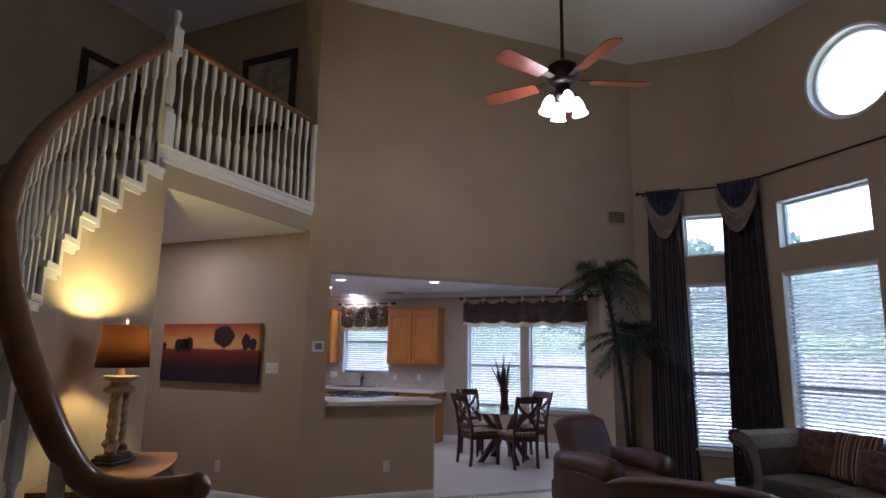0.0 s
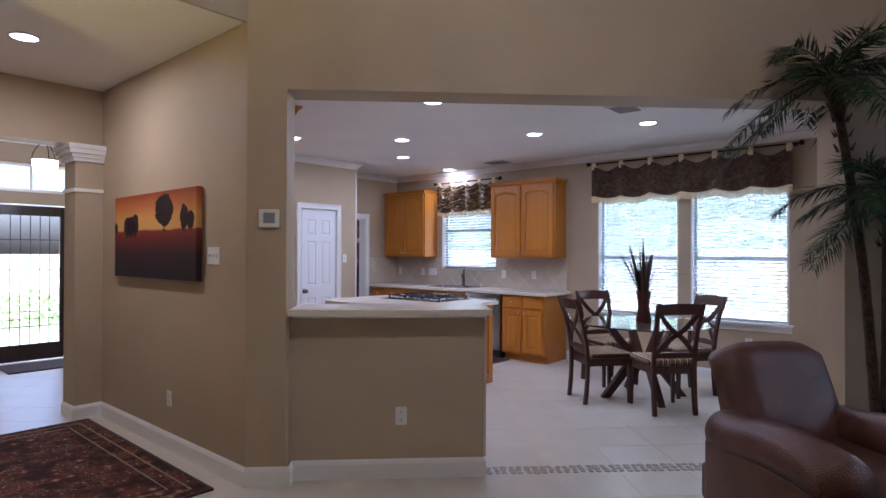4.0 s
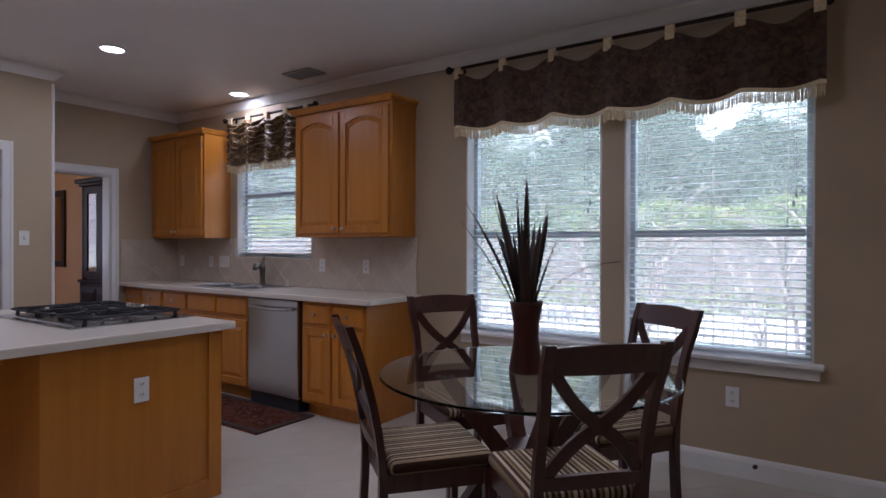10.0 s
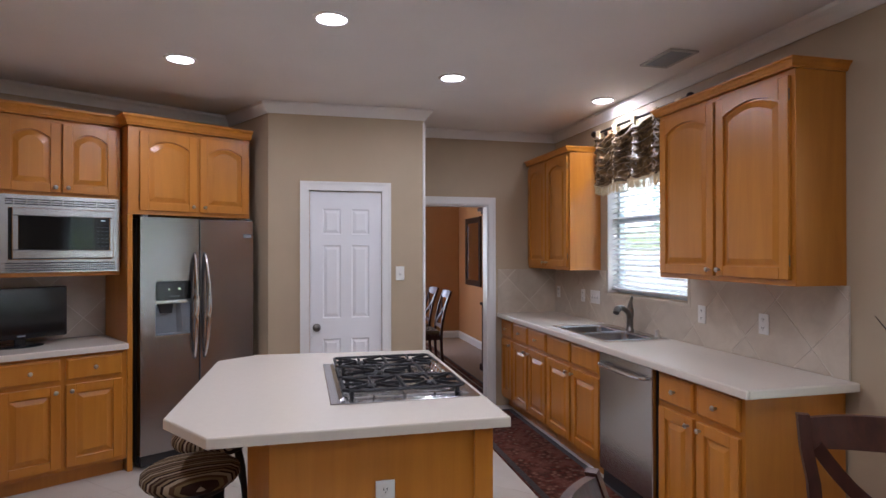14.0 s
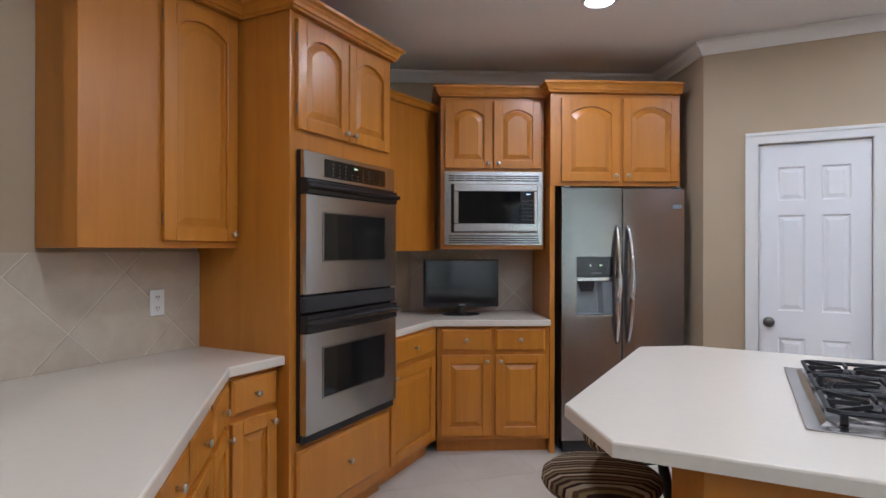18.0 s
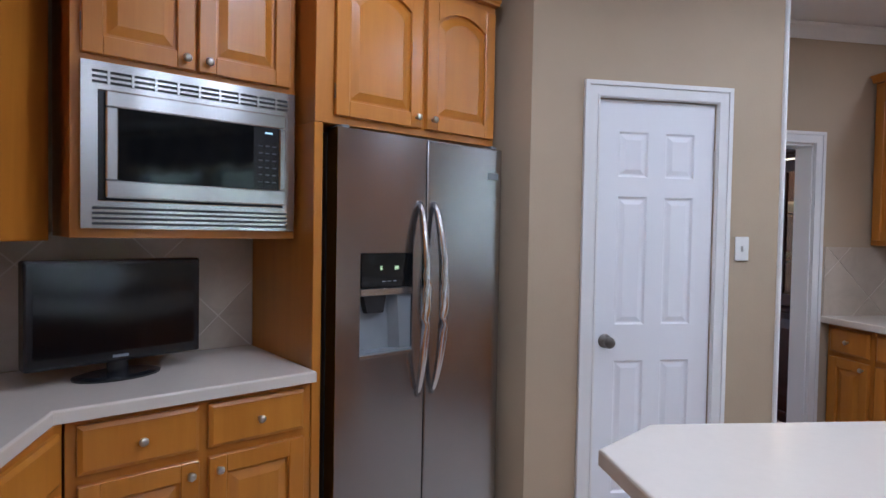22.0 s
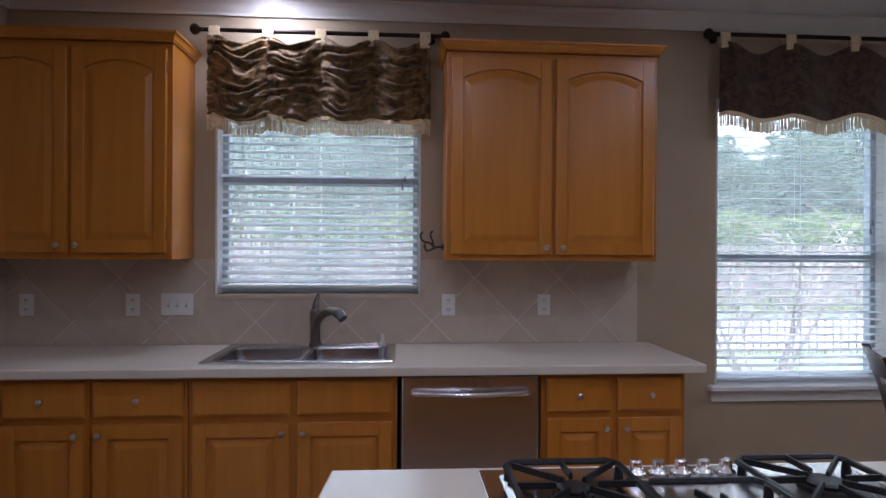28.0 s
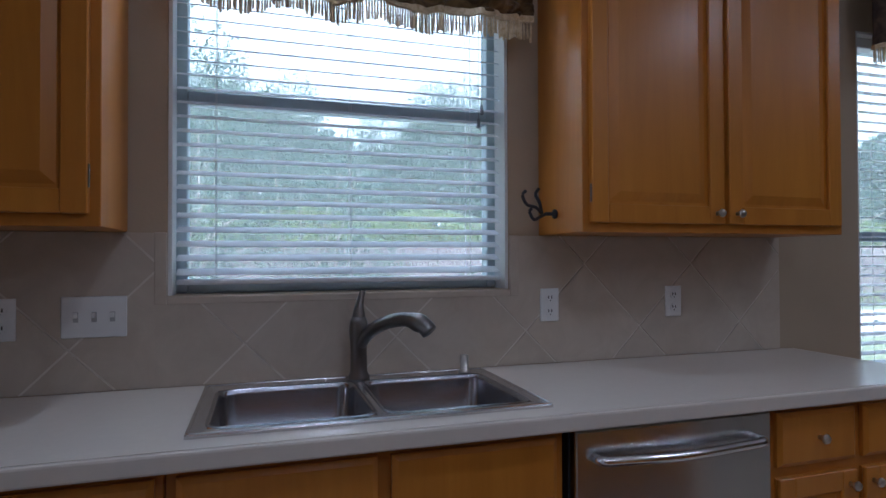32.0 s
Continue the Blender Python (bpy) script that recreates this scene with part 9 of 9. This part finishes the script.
def tree(x, y, h, cr, seed, nl, trunks=1, label="leafy green tree beyond the garden hedge"):
    r = random.Random(seed)
    t = thing("tree", label, "tree", pose(x, y, -0.17))
    bm = B()
    tips = []
    for k in range(trunks):
        a = 2 * math.pi * k / max(trunks, 1) + r.uniform(0, 1)
        sp = 0.0 if trunks == 1 else r.uniform(0.5, 0.95)
        top = Vector((math.cos(a) * sp, math.sin(a) * sp, h * r.uniform(0.55, 0.7)))
        pts = catmull([(0.06 * math.cos(a), 0.06 * math.sin(a), 0), top * 0.45 + Vector((0.1 * math.cos(a + 1), 0.1 * math.sin(a + 1), 0)), top], 6)
        r0 = 0.12 if trunks == 1 else 0.03
        tube(bm, pts, [r0 * (1 - 0.65 * i / len(pts)) for i in range(len(pts))], 8)
        for q in range(5):
            b0 = pts[int(len(pts) * r.uniform(0.45, 0.98))]
            aa = r.uniform(0, 6.28)
            e = b0 + Vector((math.cos(aa) * cr * r.uniform(0.4, 0.9), math.sin(aa) * cr * r.uniform(0.4, 0.9), h * r.uniform(0.1, 0.3)))
            tube(bm, catmull([b0, b0.lerp(e, 0.5) + Vector((0, 0, 0.12)), e], 4), [r0 * 0.4 * (1 - 0.08 * i) for i in range(9)], 6)
            tips.append(e)
    part("trunk", bm, BRANCH, t)
    bm = B()
    clumps = [(e, r.uniform(0.3, 0.55) * cr) for e in tips] + [(Vector((r.gauss(0, 0.45) * cr, r.gauss(0, 0.45) * cr, h * r.uniform(0.55, 1.0))), r.uniform(0.3, 0.55) * cr) for _ in range(12)]
    def pl_(r_):
        c, rad = clumps[r_.randrange(len(clumps))]
        v = Vector((r_.gauss(0, 1), r_.gauss(0, 1), r_.gauss(0, 0.8))).normalized()
        return c + v * rad * r_.uniform(0.5, 1.0)
    leaves(bm, int(nl * 1.5), pl_, 0.024 if h < 4 else 0.042, r)
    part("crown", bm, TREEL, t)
    return t


tree(-6.5, 23.4, 5.6, 2.2, 1, 22000)
tree(-1.0, 24.0, 5.9, 2.4, 2, 22000)
tree(4.4, 23.6, 4.5, 2.1, 3, 22000)
tree(-12.5, 24.5, 6.2, 2.6, 4, 22000)
tree(12.0, 23.5, 4.5, 2.0, 5, 22000)
tree(-6.9, 12.6, 3.2, 0.9, 6, 2600, 4, "multi-stemmed crape myrtle outside the sink window")
tree(-3.0, 12.5, 2.6, 0.8, 7, 1200, 7, "multi-stemmed crape myrtle outside the breakfast window")
tree(-1.35, 12.4, 2.4, 0.8, 8, 1200, 7, "multi-stemmed crape myrtle outside the breakfast window")
tree(1.2, 12.0, 2.4, 0.8, 9, 1200, 7, "multi-stemmed crape myrtle outside the bay")
def shrub(x, y, w, h, n, seed):
    r = random.Random(seed)
    ob = thing("shrub", "tall leafy shrub outside the sink window", "shrub", pose(x, y, -0.16), "shrubs outside the sink window")
    bm = B()
    for k in range(7):
        a = r.uniform(0, 6.28)
        tube(bm, catmull([(0.03 * math.cos(a), 0.03 * math.sin(a), 0), (0.2 * w * math.cos(a), 0.2 * w * math.sin(a), h * 0.4), (0.4 * w * math.cos(a), 0.4 * w * math.sin(a), h * 0.85)], 5), 0.018, 6)
    part("stems", bm, BRANCH, ob)
    clumps = [(Vector((r.uniform(-0.5, 0.5) * w, r.uniform(-0.35, 0.35) * w, h * r.uniform(0.25, 0.95))), r.uniform(0.15, 0.3) * w) for _ in range(26)]
    def spot(q):
        c, rad = clumps[q.randrange(len(clumps))]
        return c + Vector((q.gauss(0, 1), q.gauss(0, 1), q.gauss(0, 0.8))).normalized() * rad * q.uniform(0.4, 1.0)
    bm = B()
    leaves(bm, n, spot, 0.032, r)
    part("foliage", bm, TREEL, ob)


shrub(-5.3, 16.6, 2.3, 3.3, 11000, 31)
shrub(-7.4, 16.9, 2.4, 3.6, 11000, 32)
# pale railing beyond the patio
fe = thing("garden_fence", "slim grey picket rail across the lawn", "fence")
PICK = plain("fence_grey", (0.30, 0.29, 0.28), 0.6)
bm = B()
box(bm, -0.012, -0.012, 0, 0.012, 0.012, 0.62)
pk = mesh_of("picket", bm, PICK)
for i in range(90):
    same_part("picket", pk, fe, pose(-8 + i * 0.13, 15.2, -0.16))
for z in (0.0, 0.42):
    bm = B()
    box(bm, -8, 15.185, z, 3.7, 15.215, z + 0.04)
    part("rail", bm, PICK, fe)
# low planting
bm = B()
leaves(bm, 5000, lambda r: Vector((r.uniform(-16, 12), 19.9 + r.gauss(0, 0.2), -0.1 + abs(r.gauss(0, 0.3)))), 0.05, rnd)
solid("shrub_border", bm, HEDGE, "low green planting before the garden wall", "shrubs", kind="stuff")

# porch side
bm = B()
leaves(bm, 3000, lambda r: Vector((-15 + r.gauss(0, 0.4), r.uniform(1, 9), r.uniform(-0.1, 0.6))), 0.06, rnd)
solid("porch_shrubs", bm, HEDGE, "green shrubs outside the front door", "shrubs", kind="stuff")

# woods behind the gardens, their leaf colour paled to hold the distance haze
FAR = leaf_mat("hazed_woods_leaf", (0.10, 0.15, 0.12), (0.16, 0.22, 0.175), 0.6, 0.5)
bm = B()
def wood_place(r):
    x = r.uniform(-34, 28)
    top = 6.2 + 1.0 * math.sin(x * 0.55) + 0.7 * math.sin(x * 1.7 + 1)
    return Vector((x, 30 + r.uniform(-1.5, 1.5), top * r.random() ** 0.7))
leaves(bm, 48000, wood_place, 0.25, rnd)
solid("far_woods", bm, FAR, "green woods behind the gardens, haze put into the leaf colour", "woods", kind="stuff")

# added glowing shell: bright haze and pale distant trees put into its colour
HAZE, hnt, hb = nmat("hazy_distance_glow")
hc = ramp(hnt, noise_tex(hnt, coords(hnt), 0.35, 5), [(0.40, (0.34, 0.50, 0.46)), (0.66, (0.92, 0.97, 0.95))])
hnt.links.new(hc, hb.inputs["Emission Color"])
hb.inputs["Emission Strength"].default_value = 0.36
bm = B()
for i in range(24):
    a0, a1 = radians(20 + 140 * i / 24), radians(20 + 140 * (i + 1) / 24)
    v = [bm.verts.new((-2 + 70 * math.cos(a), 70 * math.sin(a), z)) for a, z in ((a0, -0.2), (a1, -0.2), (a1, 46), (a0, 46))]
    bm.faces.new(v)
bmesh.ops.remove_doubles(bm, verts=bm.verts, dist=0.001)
solid("backdrop", bm, HAZE, "added glowing backdrop for bright hazy sky beyond the woods", "backdrop", kind="structure")


# ---- backsplash and floor tiles ----
def diag_tiles(lo, hi, pitch, off=(0, 0), gap=0.006, min_area=0.0004):
    """Squares set on their points, clipped to a rectangle."""
    h = pitch * S2
    res = []
    nu, nv = int((hi[0] - lo[0]) / h) + 6, int((hi[1] - lo[1]) / h) + 6
    for a in range(-2, nu):
        for b in range(-2, nv):
            if (a + b) % 2:
                continue
            cx, cy = lo[0] + off[0] + a * h, lo[1] + off[1] + b * h
            r = h - gap * S2 * 1.0
            p = clip_poly([(cx + r, cy), (cx, cy + r), (cx - r, cy), (cx, cy - r)], lo, hi)
            if p and area(p) > min_area:
                res.append(p)
    return res


def splash(name, label, m, x1, z0, z1, pitch=0.33, holes=(), off=(0.1, 0.12)):
    """Grout bed with separate diagonal tiles, local xz plane, front towards -y."""
    bm = B()
    spans = [(0.0, x1, z0, z1)]
    for h in holes:
        spans = [(0.0, h[0], z0, z1), (h[1], x1, z0, z1), (h[0], h[1], z0, h[2])]
    ob = None
    for a, b, c, d in spans:
        box(bm, a, -0.008, c, b, -0.002, d)
    ob = solid(name, bm, BSGROUT, label, "backsplash", m, kind="structure")
    for a, b, c, d in spans:
        for p in diag_tiles((a, c), (b, d), pitch, ((off[0] - a) % (pitch * S2 * 2) - pitch * S2 * 2, (off[1] - c) % (pitch * S2 * 2) - pitch * S2 * 2)):
            bm = B()
            slab_xz(bm, p, -0.0112, -0.0078)
            part("tile", bm, BSTILE, ob)
    return ob


splash("backsplash_sink", "beige tile backsplash set diagonally behind the sink", pose(-7.14, YW, 0), 3.34, ST + 0.001, 1.386, holes=((SINKW[0] + 7.14 - 0.03, SINKW[1] + 7.14 + 0.03, 1.180),))
splash("backsplash_side", "beige tile backsplash on the side wall", pose(-7.14, 9.06, 0, 0, 0, 90), 0.62, CT + 0.001, 1.374)
splash("backsplash_oven_wall", "beige tile backsplash beside the ovens", pose(-3.245, 4.735, 0, 0, 0, 180), 0.955, CT + 0.001, 1.374)
splash("backsplash_microwave", "beige tile backsplash behind the television", FP(7.23, -2.869), 0.945, CT + 0.001, 1.40)
splash("backsplash_corner", "beige tile backsplash in the corner", pose(-5.036, 4.58, 0, 0, 0, 180), 0.91, CT + 0.001, 1.374)
splash("backsplash_bar", "beige tile backsplash below the bar", pose(*dg(3.44, DT), 0, 0, 0, 225), 1.32, CT + 0.001, 1.052)
# white edge round the sink window
bm = B()
for a, b, c, d in ((SINKW[0] - 0.033, SINKW[0], 1.176, 1.387), (SINKW[1], SINKW[1] + 0.033, 1.176, 1.387), (SINKW[0], SINKW[1], 1.176, 1.199)):
    box(bm, a, YW - 0.014, c, b, YW - 0.002, d, 0.002)
structure("trim_sink_window", bm, BSTILE, "beige tile edging round the sink window", "trim")

# floor: near tiles are separate pieces, far ones are joined
floor_ob = bpy.data.objects["floor"]
P = 0.455
near = []
far = B()
for a in range(-40, 40):
    for b in range(-40, 40):
        cx, cy = (a - b) * P * S2 - 2.5, (a + b) * P * S2 + 5.0
        if not (-9.1 < cx < 3.6 and -3.6 < cy < 9.75):
            continue
        if cx < -7.2 and cy > 6.4:
            continue
        dist = max(abs(cx + 2.6) / 3.2, abs(cy - 6.0) / 3.9)
        near.append((dist, cx, cy))
near.sort()
g = P / 2 - 0.0014
bm = B()
hexa(bm, [(-g, -g, -0.010), (g, -g, -0.010), (g, g, -0.010), (-g, g, -0.010)], [(-g + 0.0012, -g + 0.0012, 0), (g - 0.0012, -g + 0.0012, 0), (g - 0.0012, g - 0.0012, 0), (-g + 0.0012, g - 0.0012, 0)])
tm = mesh_of("floor_tile", bm, FLOORT)
for i, (dist, cx, cy) in enumerate(near):
    if i < 300:
        same_part("tile", tm, floor_ob, pose(cx, cy, 0, 0, 0, 45))
    else:
        c, s = S2, S2
        def w_(x, y, z):
            return (cx + (x - y) * S2, cy + (x + y) * S2, z)
        hexa(far, [w_(-g, -g, -0.010), w_(g, -g, -0.010), w_(g, g, -0.010), w_(-g, g, -0.010)], [w_(-g + 0.0012, -g + 0.0012, 0), w_(g - 0.0012, -g + 0.0012, 0), w_(g - 0.0012, g - 0.0012, 0), w_(-g + 0.0012, g - 0.0012, 0)])
fo = part("tiles_beyond", far, FLOORTI, floor_ob)
fo["kind"] = "stuff"
# mosaic strip between kitchen and living room
bm = B()
rnd = random.Random(5)
u = 3.52
while u < 6.55:
    for k in range(3):
        r = rnd.uniform(0.018, 0.028)
        c = dg(u + rnd.uniform(-0.01, 0.01), DT * 0.2 + 0.045 * k + rnd.uniform(-0.005, 0.005))
        n = 7
        prism(bm, [(c[0] + r * math.cos(2 * math.pi * i / n) * rnd.uniform(0.8, 1.1), c[1] + r * math.sin(2 * math.pi * i / n) * rnd.uniform(0.8, 1.1)) for i in range(n)], 0.0005, 0.0045)
    u += 0.075
solid("floor_border", bm, PEBBLE, "pebble mosaic strip in the floor at the opening", "floor border", kind="stuff")
